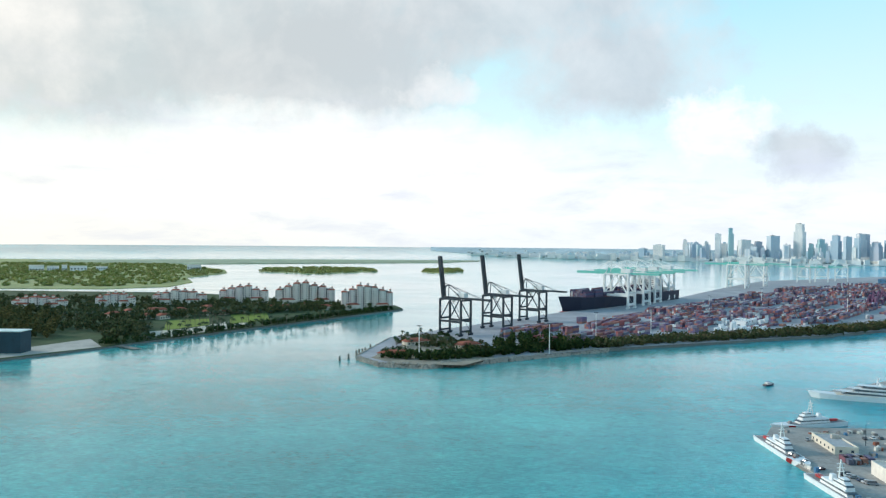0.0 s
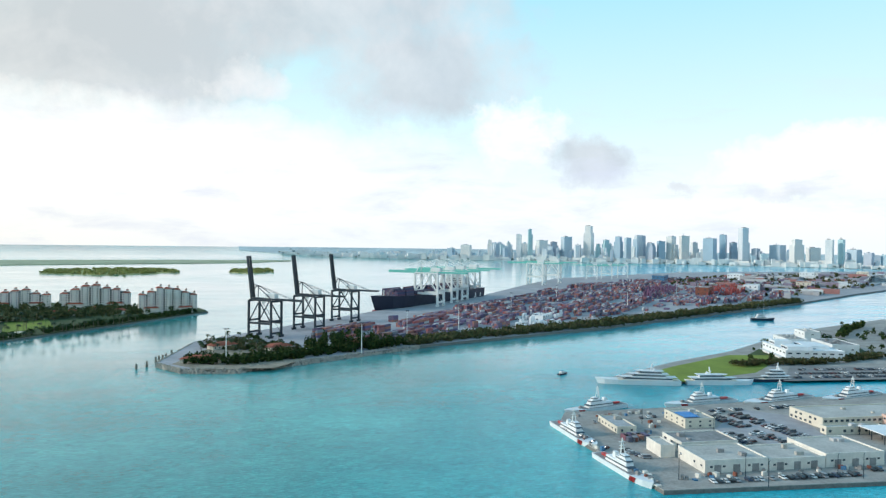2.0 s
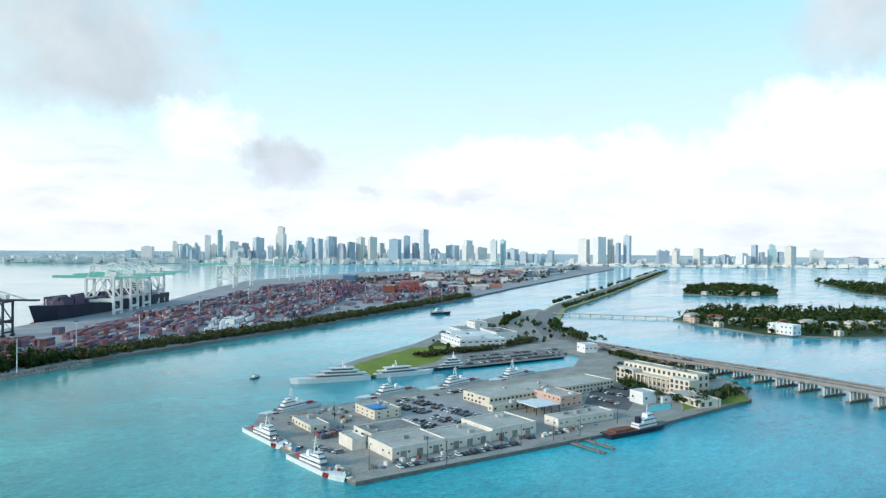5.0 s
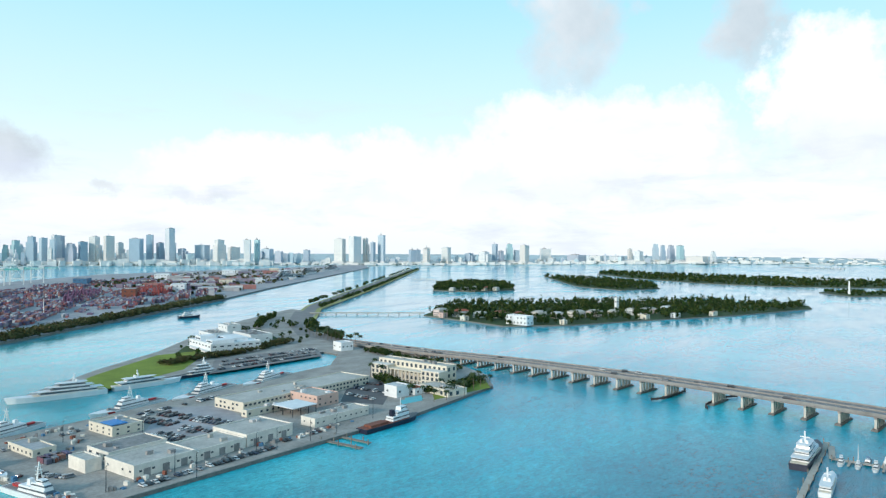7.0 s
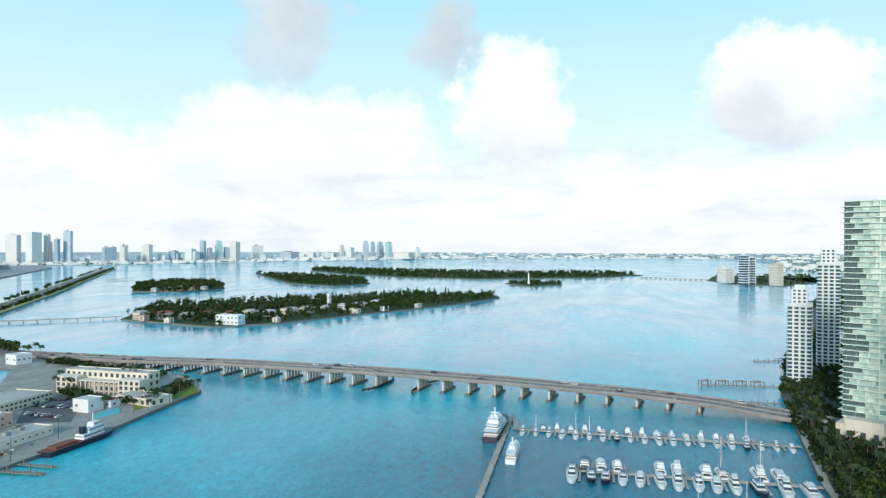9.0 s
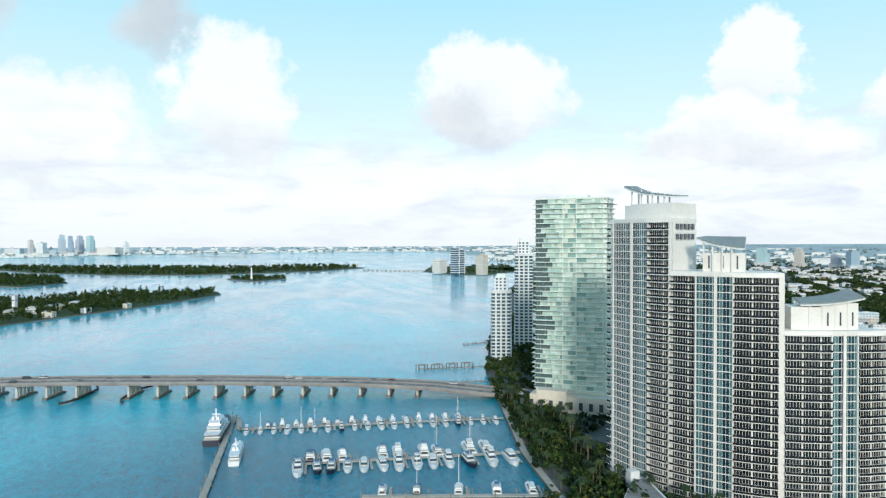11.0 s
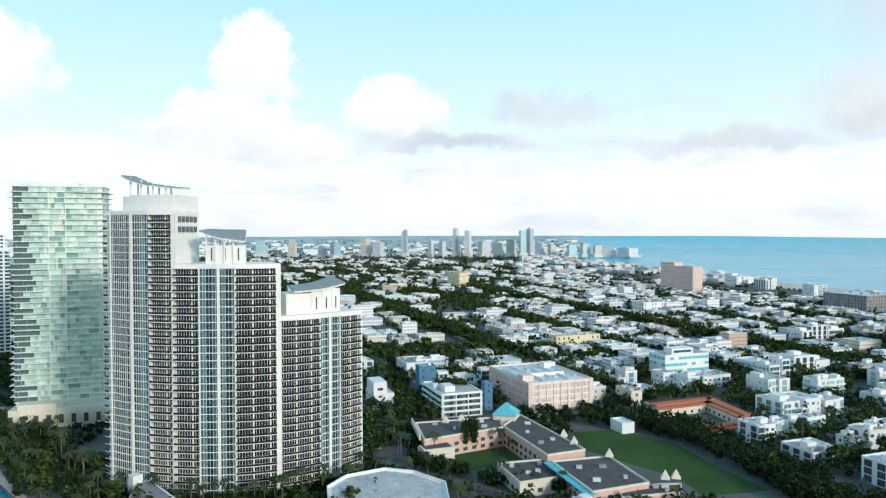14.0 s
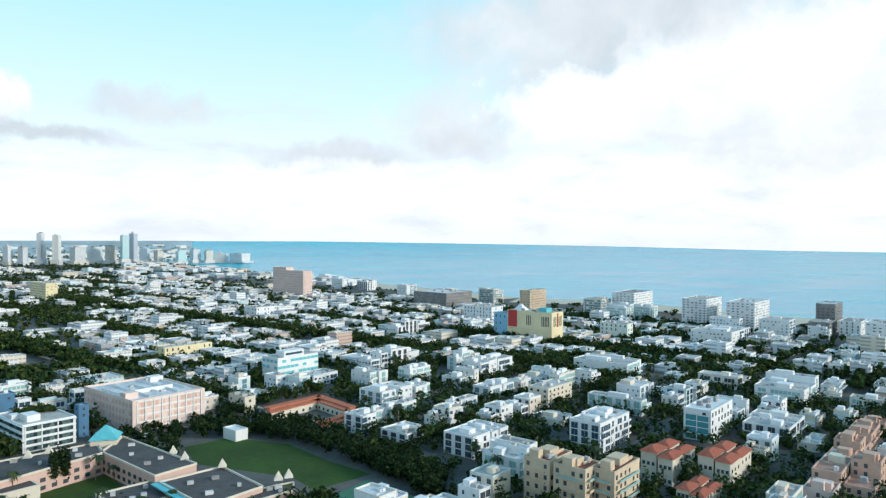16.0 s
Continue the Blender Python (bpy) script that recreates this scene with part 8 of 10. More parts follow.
def school():
    t = thing("school", "pink school wings with grey flat roofs and turquoise trim", "school")
    wings = [
        ([(212.3, -267.4), (184.8, -300.7), (173.8, -286.9), (191.7, -247.9)], 11, "pink"),
        ([(195.3, -247.6), (186.4, -260.1), (184.4, -257.4), (191.4, -244.3)], 7, "pink"),
        ([(179.1, -311.4), (175.3, -288.3), (137.1, -261.4), (127.5, -277.5)], 11, "pink"),
        ([(133.5, -257.6), (117.0, -278.0), (92.3, -257.6), (105.5, -236.4)], 10, "pink"),
        ([(153.1, -247.8), (139.0, -264.9), (124.9, -248.8), (134.5, -233.9)], 8, "cream"),
        ([(101.8, -250.2), (90.0, -264.0), (83.9, -268.8), (80.9, -260.6), (96.7, -242.3)], 8, "pink"),
    ]
    for pts, z, wall in wings:
        w = part("wing", prism(bmesh.new(), pts, 2, z - 0.05), M[wall], t)
        c = (sum(p[0] for p in pts) / len(pts), sum(p[1] for p in pts) / len(pts))
        part("roof", prism(bmesh.new(), [mid(p, c, 0.05) for p in pts], z - 0.05, z + 0.03), M["oldroof"], w)
        bm, bw = bmesh.new(), bmesh.new()
        for a, b in zip(pts, [*pts[1:], pts[0]]):
            beam(bm, (*a, z + 0.2), (*b, z + 0.2), 0.5, 0.8)
            n = int(math.dist(a, b) / 4.5)
            for k in range(n):
                p = mid(a, b, (k + 0.5) / n)
                for zz in (3.2, 6.4) if z > 8 else (3.4,):
                    box(bw, p[0], p[1], zz, 2.2, 0.3, 1.6, bearing(a, b))
        part("parapet", bm, M["cream"], w)
        part("glazing", bw, M["glass"], w, kind="stuff")
        rnd = random.Random(int(c[0]))
        for k in range(4):
            p = mid(pts[k % len(pts)], c, rnd.uniform(0.4, 0.8))
            part("roof_unit", box(bmesh.new(), *p, z, rnd.uniform(1, 3), rnd.uniform(1, 2), 1.2, 30), M["roof"], w)
    # a blank cream block with a low front wall at the end of the wing
    w = part("front_block", prism(bmesh.new(), [(194.6, -247.4), (186.6, -259.6), (180.2, -255.2), (188.2, -243.2)], 2, 8.4), M["cream"], t)
    part("roof", prism(bmesh.new(), [(193.6, -247.6), (186.8, -258.4), (181.4, -254.8), (188.2, -244.4)], 8.4, 8.5), M["oldroof"], w)
    bm = bmesh.new()
    beam(bm, (213.5, -266.0, 12.4), (193.2, -246.6, 12.4), 0.7, 2.6)
    part("high_parapet", bm, M["cream"], t)
    p = ((181.8, -302.4))
    bm = bmesh.new()
    box(bm, *p, 2, 11, 11, 11.5, 20)
    part("tower", bm, M["cream"], t)
    part("pyramid_roof", box(bmesh.new(), *p, 13.5, 12.4, 12.4, 5.5, 20, top=0.03), M["teal"], t, "turquoise pyramid roof")
    bm = bmesh.new()
    a, b = (134.3, -257.1), (105.4, -235.2)
    beam(bm, (*a, 10.0), (*b, 9.4), 4.5, 0.5)
    part("eave", bm, M["teal"], t, "turquoise sloping eaves")
    for q in ((197.4, -285.1), (201.8, -277.9), (144.2, -290.7), (135.5, -283.4), (115.9, -276.0), (88.2, -263.5), (85.1, -266.7)):
        part("roof_spike", box(bmesh.new(), *q, 8 if q[1] > -250 else 11, 3.4, 3.4, 3.4, 20, top=0.02), M["cream"], t)


school()
sheet("lawn", "school sports field of mown grass", [(157.2, -327.6), (141.3, -346.0), (107.7, -338.0), (82.0, -315.2), (58.9, -299.9), (77.6, -277.9), (91.7, -291.9), (139.4, -303.9)], "field")
sheet("lawn", "green school courtyard", [(190.0, -246.8), (186.9, -264.8), (171.2, -286.3), (157.5, -273.9), (167.6, -246.1)], "field")
sheet("sports_court", "green sports court with red markings", [(69.6, -271.3), (58.8, -292.0), (36.3, -275.0), (48.1, -259.2)], "court", 2.1)
cuboid("pavilion", "small white field pavilion", "pavilion", (135.5, -339.0), 10.8, 7.2, 5.0, C, 1, "white", "white", units=0, rows=False)
# low white buildings at the foot of the stepped tower
_t = thing("pool_building", "low white curved pool building with terraces", "building")
_pts = [(188.2, -184.1), (191.0, -196.9), (184.5, -211.9), (172.7, -216.4), (155.5, -214.1), (142.0, -198.1), (146.6, -179.3), (169.2, -166.7)]
part("wall", prism(bmesh.new(), _pts, 2, 9), M["white"], _t)
part("deck", prism(bmesh.new(), [mid(p, (mid(_pts[0], _pts[4])), 0.07) for p in _pts], 9, 9.06), M["roof"], _t)
_bm = bmesh.new()
for a, b in zip(_pts, [*_pts[1:], _pts[0]]):
    beam(_bm, (*a, 9.5), (*b, 9.5), 0.4, 1.1)
part("parapet", _bm, M["white"], _t)
_t = thing("terrace_building", "white terrace block with arcaded windows by the marina", "building")
_pts = [(252.2, -145.5), (250.4, -150.7), (205.0, -141.0), (202.2, -118.3), (223.1, -123.4)]
part("wall", prism(bmesh.new(), _pts, 2, 9), M["white"], _t)
part("deck", prism(bmesh.new(), [mid(p, mid(_pts[0], _pts[3]), 0.07) for p in _pts], 9, 9.05), M["greyroof"], _t)
part("turret", box(bmesh.new(), *_pts[0], 2, 4, 4, 10), M["white"], _t)


# ---- streets and blocks ----
AVENUES = [24 + 113 * k for k in range(-3, 8)]
STREETS = [145 + 137 * k for k in range(-4, 18)]
# avenues under a closed row of trees: v, from u, to u
LEAFY = [(250, 545, 1080), (357, 610, 840), (477, 215, 560), (477, 575, 1230), (590, 150, 480), (137, 620, 900), (24, 560, 900)]
TOWER_SPOTS = [((277, -221), 85), ((390, -185), 48), ((571, -203), 22), ((628, -246), 22), ((350, -170), 30)]
FIELDS = [[(226, -331), (190, -383), (118, -395), (60, -345), (80, -300), (160, -320)], [(148.2, -408.2), (122.9, -449.4), (90.6, -416.2), (83.9, -385.5), (98.6, -364.6), (136.5, -385.8)], [(157.2, -327.6), (141.3, -346.0), (107.7, -338.0), (58.9, -299.9), (36.3, -275.0), (72.4, -259.3), (136.7, -297.9)], [(234.6, -287.1), (200.5, -346.0), (135.3, -309.6), (83.8, -285.4), (86.1, -249.7), (141.3, -218.7), (195.1, -238.8)]]


def taken(x, y, pad, shore=95):
    for (cx, cy), ll, lr, az in TAKEN:
        dx, dy = x - cx, y - cy
        a = radians(az)
        l = dx * math.sin(a) + dy * math.cos(a)
        r = dx * math.cos(a) - dy * math.sin(a)
        if -pad < l < ll + pad and -pad < r < lr + pad:
            return True
    for a, b in zip(_edge, _edge[1:]):
        ex, ey = b[0] - a[0], b[1] - a[1]
        k = min(1, max(0, ((x - a[0]) * ex + (y - a[1]) * ey) / (ex * ex + ey * ey)))
        if math.dist((x, y), (a[0] + ex * k, a[1] + ey * k)) < shore:
            return True
    return any(math.dist((x, y), c) < r + pad for c, r in TOWER_SPOTS) or any(inside((x, y), f) for f in FIELDS)


def roads():
    for k, v in enumerate(v for v in AVENUES if v > 0):
        u0 = {24: 520, 137: 430, 250: 300, 363: 400}.get(v, 150 if v > 300 else 700)
        pts = [uv(u0, v - 5), uv(2400, v - 5), uv(2400, v + 5), uv(u0, v + 5)]
        sheet("road", "straight asphalt avenue between tree rows", pts, "asphalt", 2.05)
        for s in (-1, 1):
            sheet("pavement", "pale concrete pavement along an avenue", [uv(u0, v + s * 7.4), uv(1200, v + s * 7.4), uv(1200, v + s * 5.3), uv(u0, v + s * 5.3)], "concrete", 2.14)
    for k, u in enumerate(STREETS):
        v0 = 420 if u < 140 else 290 if u < 370 else 60
        sheet("road", "asphalt cross street", [uv(u - 4.5, v0), uv(u + 4.5, v0), uv(u + 4.5, 800), uv(u - 4.5, 800)], "asphalt", 2.09)


roads()
_edge = [(1523.5, -2833.0), (756.8, -1977.2), (285.4, -1541.3), (-20.6, -1212.1), (-184.1, -1171.9), (-451.6, -889.0), (-650.0, -700.0)]
for a, b in zip(_edge, _edge[1:]):
    _n = Vector((b[1] - a[1], a[0] - b[0])).normalized()
    _n = _n if _n.dot(Vector(mid(a, b))) < 0 else -_n
    sheet("beach", "pale sand beach along the sea", [a, b, (b[0] + _n.x * 85, b[1] + _n.y * 85), (a[0] + _n.x * 85, a[1] + _n.y * 85)], "sand", 2.2)
    woods("beach_trees", "row of palms and sea grape behind the beach", strip([(a[0] + _n.x * 105, a[1] + _n.y * 105), (b[0] + _n.x * 105, b[1] + _n.y * 105)], 14, int(math.dist(a, b) / 16), int(a[0])  % 97 + 200), 2, 4.5, 24, 1.2, M["leaf"], 70, 0.7)

# more hotels along the beach road
_rnd = random.Random(29)
for a, b, n in (((389.1, -1479.8), (-19.4, -1138.6), 5), ((-119.1, -1077.7), (-409.3, -805.5), 9)):
    for k in range(n):
        p = mid(a, b, (k + _rnd.uniform(0.3, 0.7)) / n)
        r = math.hypot(*p)
        q = _rnd.uniform(60, 150)
        p = (p[0] - p[0] / r * q, p[1] - p[1] / r * q)
        ll, lr = _rnd.uniform(18, 34), _rnd.uniform(16, 30)
        if not any(taken(*(p[0] + s * 16, p[1] + v * 16), 4, 60) for s in (-1, 0, 1) for v in (-1, 0, 1)):
            nf = _rnd.choice((4, 5, 6, 7))
            deco_house("hotel", "white beachfront hotel with balconies and terraces", p, ll, lr, nf * 3.2, C, nf, _rnd.choice(("white", "white", "bone")), _rnd.choice(("paneblue", "blueglass", "greenglass")), 700 + k + n, "beach hotels", 2, True)


def house_variant(seed):
    rnd = random.Random(seed)
    w, d = rnd.uniform(9, 20), rnd.uniform(13, 28)
    n = rnd.choice((2, 2, 2, 2, 3, 3))
    t = deco_house("apartment_house", "low pale apartment house with a flat roof", (0, 0), w, d, n * 3.2 + 0.4, C, n, "walls", rnd.choice(("glass", "paneblue", "blueglass", "greenglass", "paneblue")), seed, "city houses", 2, rnd.random() < 0.5)
    TAKEN.pop()
    h = n * 3.2 + 0.6
    if rnd.random() < 0.3:
        part("stair_tower", box(bmesh.new(), d * rnd.choice((0.1, 0.9)), w * 0.5, 0, 3.5, 4.5, h + 2.4), M["white"], t)
    if rnd.random() < 0.4:
        part("porch", box(bmesh.new(), -1.2, w * 0.5, 0, 2.6, w * 0.7, 3.0), M["white"], t)
    return t, w, d


def make_city():
    rnd = random.Random(12)
    variants = [house_variant(100 + k) for k in range(18)]
    used = set()
    near, far, trees_near, trees_far = [], [], [], []
    for i, v0 in enumerate(AVENUES):
        for j, u0 in enumerate(STREETS[:-1]):
            v = v0 + 11 + rnd.uniform(0, 4)
            while v < v0 + 92:
                deep = rnd.uniform(15, 27)
                u = u0 + 8 + rnd.uniform(0, 3)
                while u < u0 + 118:
                    k = rnd.randrange(len(variants))
                    w, d = variants[k][1:]
                    if d > deep + 5:
                        k = min(range(len(variants)), key=lambda q: abs(variants[q][2] - deep) + rnd.uniform(0, 8))
                        w, d = variants[k][1:]
                    vv = v + rnd.uniform(-1.5, 1.5)
                    cx, cy = uv(u + w / 2, vv + d / 2)
                    r = math.hypot(cx, cy)
                    az = math.degrees(math.atan2(cx, cy)) % 360
                    if inside((cx, cy), CITY) and 112 < az < 216 and vv + d < 850 and (r > 480 or az > 140) and not any(taken(*uv(u + w * a, vv + d * b), 3.0) for a in (0, 0.5, 1) for b in (0, 0.5, 1)):
                        if not (r > 950 and az < 150 and rnd.random() > 0.34) and rnd.random() < (0.3 if az < 146 and r < 950 else min(0.9, 0.36 + max(0, az - 130) * 0.02)) + 0.6 * noise.noise(Vector((cx * 0.01, cy * 0.01, 7.0))):
                            (near if r < 700 else far).append((r, u, vv, w, d, k))
                    u += w + rnd.choice((2, 3, 4, 6, 10))
                v += deep + rnd.choice((2, 3, 4, 9))
    near.sort()
    for r, u, v, w, d, k in near[:100]:
        m = pose(*uv(u, v), 2.0, 0, 0, 90 - (C + 90))
        t = variants[k][0]
        TAKEN.append((uv(u, v), w, d, C))
        if k in used:
            copy_thing(t, m)
        else:
            used.add(k)
            t.matrix_basis = m
    bm = bmesh.new()
    for r, u, v, w, d, k in near[100:] + far:
        h = rnd.choice((3.6, 3.8, 4.2, 6.2, 6.4, 6.8, 7.0, 7.2, 9.6)) * rnd.uniform(0.85, 1.12) * (1.8 if rnd.random() < 0.04 else 1.0)
        cx, cy = uv(u + w / 2, v + d / 2)
        tn = 90 - (C + 90)
        box(bm, cx, cy, 2, d, w, h, tn)
        if rnd.random() < 0.5:
            q = rnd.choice((-1, 1))
            px, py = uv(u + w / 2 + q * w * 0.3, v + d * rnd.uniform(0.3, 0.7))
            box(bm, px, py, 2, d * 0.6, w * 0.66, h * rnd.uniform(0.5, 1.15), tn)
        box(bm, *uv(u + w * rnd.uniform(0.3, 0.7), v + d * rnd.uniform(0.3, 0.7)), 2 + h, rnd.uniform(3, 8), rnd.uniform(2, 6), rnd.uniform(1, 3), tn)
        for s in (-1, 1):
            px, py = uv(u + w / 2 + s * (w / 2 - 0.25), v + d / 2)
            box(bm, px, py, 2 + h, d, 0.5, 0.7, tn)
            px, py = uv(u + w / 2, v + d / 2 + s * (d / 2 - 0.25))
            box(bm, px, py, 2 + h, 0.5, w - 1, 0.7, tn)
    # the flat city further north
    for k in range(3600):
        az = rnd.uniform(114, 168)
        r = rnd.uniform(1500, 3900)
        x, y = polar(az, r)
        if not inside((x, y), CITY):
            continue
        if noise.noise(Vector((x * 0.004, y * 0.004, 1.0))) < (-0.12 if az > 150 else 0.4):
            trees_far.append((x, y, 2.0))
            continue
        box(bm, x, y, 2, rnd.uniform(12, 45), rnd.uniform(12, 25), rnd.choice((4, 5, 6, 7, 7, 9, 12)), -34 + rnd.choice((0, 90)))
    for k, t in enumerate(variants):
        if k not in used:
            for o in (*t[0].children_recursive, t[0]):
                bpy.data.objects.remove(o)
    solid("low_city_buildings", bm, M["farcity"], "low white and cream city buildings stretching to the sea", "buildings", kind="stuff")
    # trees along the avenues and in the gardens
    for v0 in AVENUES:
        for s in (-1, 1):
            u = 100.0
            while u < 1900:
                x, y = uv(u + rnd.uniform(-2, 2), v0 + s * (8.5 + rnd.uniform(-1, 1.5)))
                r = math.hypot(x, y)
                if inside((x, y), CITY) and not taken(x, y, 1.0) and 110 < math.degrees(math.atan2(x, y)) % 360 < 216:
                    (trees_near if r < 560 else trees_far).append((x, y, 2.0))
                u += rnd.uniform(5, 10) if noise.noise(Vector((u * 0.008, v0 * 0.3, s * 2.0))) > -0.15 else rnd.uniform(16, 40)
    leafy = []
    for v0, ua, ub in LEAFY:
        for s in (-1, 1):
            u = ua
            while u < ub:
                x, y = uv(u + rnd.uniform(-2, 2), v0 + s * rnd.uniform(4, 9))
                if not taken(x, y, 1.0):
                    leafy.append((x, y, 2.0))
                u += rnd.uniform(4, 8)
    woods("avenue_trees", "closed rows of broad green trees along the avenues", leafy, 7, 12.5, 90, 1.0, M["leaf"], 35, 0.52)
    for u0 in STREETS:
        v = -40.0
        while v < 760:
            for s in (-1, 1):
                x, y = uv(u0 + s * 7.5, v)
                if rnd.random() < 0.45 and inside((x, y), CITY) and not taken(x, y, 1.0) and 110 < math.degrees(math.atan2(x, y)) % 360 < 216:
                    (trees_near if math.hypot(x, y) < 560 else trees_far).append((x, y, 2.0))
            v += 11
    for k in range(19000):
        az, r = rnd.uniform(112, 214), math.sqrt(rnd.uniform(180 ** 2, 1500 ** 2)) if k % 5 < 3 else rnd.uniform(180, 620)
        x, y = polar(az, r)
        u, v = x * _su + y * _cu, x * _cu - y * _su
        if not inside((x, y), CITY) or taken(x, y, 2.0):
            continue
        lane = (v - 24) % 113
        if lane < 6 or lane > 107 or (u - 145) % 137 < 6:
            continue
        if rnd.random() < 0.85 and taken(x, y, 2.0, 190):
            continue
        if noise.noise(Vector((x * 0.012, y * 0.012, 5.0))) < (-0.25 if r < 620 else -0.05) and rnd.random() < 0.8:
            continue
        (trees_near if r < 560 else trees_far).append((x, y, 2.0))
    for _ in range(2600):
        x, y = polar(rnd.uniform(116, 152), math.sqrt(rnd.uniform(950 ** 2, 2700 ** 2)))
        if inside((x, y), CITY) and noise.noise(Vector((x * 0.005, y * 0.005, 2.0))) > -0.2:
            trees_far.append((x, y, 2.0))
    for x, y, z in scatter([(266.2, -282.0), (259.4, -318.6), (223.4, -282.2), (205.5, -242.3), (207.9, -220.4)], 70, 91):
        trees_near.append((x, y, z))
    trees_near.sort(key=lambda p: math.hypot(p[0], p[1]))
    n = len(trees_near)
    pick = set(range(0, n, max(1, n // 150)))
    for k, (x, y, z) in enumerate(trees_near):
        if k in pick:
            plant("palm" if rnd.random() < 0.3 else "tree", x, y, z, 900 + k, "street trees", rnd.uniform(0.8, 1.15))
    woods("street_trees", "leafy street and garden trees between the houses", [p for k, p in enumerate(trees_near) if k not in pick], 3.5, 9.5, 48, 0.78, M["leaf"], 31, 0.58)
    tall = [(x + rnd.uniform(-3, 3), y + rnd.uniform(-3, 3), z) for x, y, z in rnd.sample(trees_near, min(420, len(trees_near)))] + rnd.sample(trees_far, min(500, len(trees_far)))
    woods("street_palms", "tall slender palms rising above the streets", tall, 11, 16, 16, 0.75, M["palm"], 33, 0.13)
    woods("street_trees", "dark leafy trees between the far houses", trees_far, 4, 9.5, 24, 1.6, M["leaf"], 32, 0.65)


make_city()


# ---- port sheds, masts, tip and far ships ----
for k, (spec, wall, roof, lab) in enumerate((
    (((880.6, 1214.5), 25.2, 60.0, 16.7), "rust", "roof", "long red and white port shed"),
    (((1057.4, 1288.7), 29.3, 60.0, 15.8), "white", "roof", "long white port shed"),
    (((1297.5, 1397.7), 32.5, 60.0, 14.8), "cream", "redroof", "low port building with a red roof"),
    (((1072.6, 1672.1), 31.7, 60.0, 17.5), "bluepaint", "roof", "blue port shed beside the container yard"),
    (((1406.6, 1780.1), 42.9, 60.0, 16.2), "white", "white", "white cruise terminal hall"),
    (((1701.0, 1819.2), 42.3, 60.0, 19.4), "white", "white", "white cruise terminal hall by the quay"),
    (((2019.7, 1922.0), 33.5, 60.0, 17.0), "cream", "roof", "cream cruise terminal hall"),
    (((368.1, 852.3), 16.0, 27.4, 6.7), "white", "white", "white site cabin in the port yard"),
)):
    cuboid("port_shed", lab, "shed", *spec, 314, 2, wall, roof, z=3.0, bay=8, win=(3, 2), units=2)
for a, b in (((1532.4, 1491.2), (2157.3, 1855.5)), ((1848.2, 1675.6), (2537.1, 2062.9)), ((2233.2, 1885.8), (2932.4, 2242.8))):
    big_yacht(a, mid(a, b, min(1.0, 280 / math.dist(a, b))), "white cruise ship with many decks at the far quay", "white", 8, 32, "cruise ships", 0.94)
for k, p in enumerate(((161.5, 737.6), (234.1, 787.4), (-20.0, 609.6), (97.0, 634.9), (373.3, 982.7), (521.4, 1147.4), (562.7, 975.8), (841.5, 1265.3))):
    t = thing("light_mast", "tall grey floodlight mast in the port yard", "light mast", (*p, 3.0), 20 * k, "port light masts")
    part("pole", box(bmesh.new(), 0, 0, 0, 0.7, 0.7, 28, top=0.5), M["whitesteel"], t)
    part("lamp_frame", box(bmesh.new(), 0, 0, 27.6, 3.6, 3.6, 0.5), M["steel"], t)
for k, (a, b) in enumerate((((-56.4, 612.7), (-23.5, 605.5)), ((-34.2, 680.0), (-12.5, 692.4)), ((17.4, 661.5), (36.6, 673.1)))):
    t = thing("pilot_house", "low pilot station house with a brown tiled roof", "house", (*mid(a, b), 3.0), bearing(a, b), "tip houses")
    w = math.dist(a, b)
    part("wall", box(bmesh.new(), 0, 5, 0, w, 11, 3.4), M["cream"], t)
    part("roof", box(bmesh.new(), 0, 5, 3.4, w + 2, 13, 2.6, top=0.5), M["redroof"], t)
    bm = bmesh.new()
    for q in range(6):
        box(bm, -w * 0.4 + q * w * 0.16, -0.5, 0.9, 1.4, 0.15, 1.5)
    part("window_row", bm, M["glass"], t, kind="stuff")


def riprap():
    """Loose rocks along the tip of the port island."""
    rnd = random.Random(3)
    bm = bmesh.new()
    pts = [(-54.7, 734.6), (-74.8, 617.8), (-52.9, 585.4), (-9.8, 576.9), (2.4, 589.6), (33.5, 602.1), (62.8, 618.3), (130.4, 660.2), (159.1, 672.9)]
    for a, b in zip(pts, pts[1:]):
        for k in range(int(math.dist(a, b) * 4.5)):
            p = mid(a, b, rnd.random())
            q = rnd.uniform(-6.0, 1.0)
            r = math.hypot(*p)
            s = rnd.uniform(0.8, 2.2)
            box(bm, p[0] + p[0] / r * q, p[1] + p[1] / r * q, -0.6 + (q + 6.0) * 0.45, s, s * rnd.uniform(0.6, 1.2), s * 0.8, rnd.uniform(0, 90), rnd.uniform(0.5, 0.8))
    solid("riprap_rocks", bm, M["rock"], "grey boulders piled along the island's tip", "rocks", kind="stuff")


riprap()

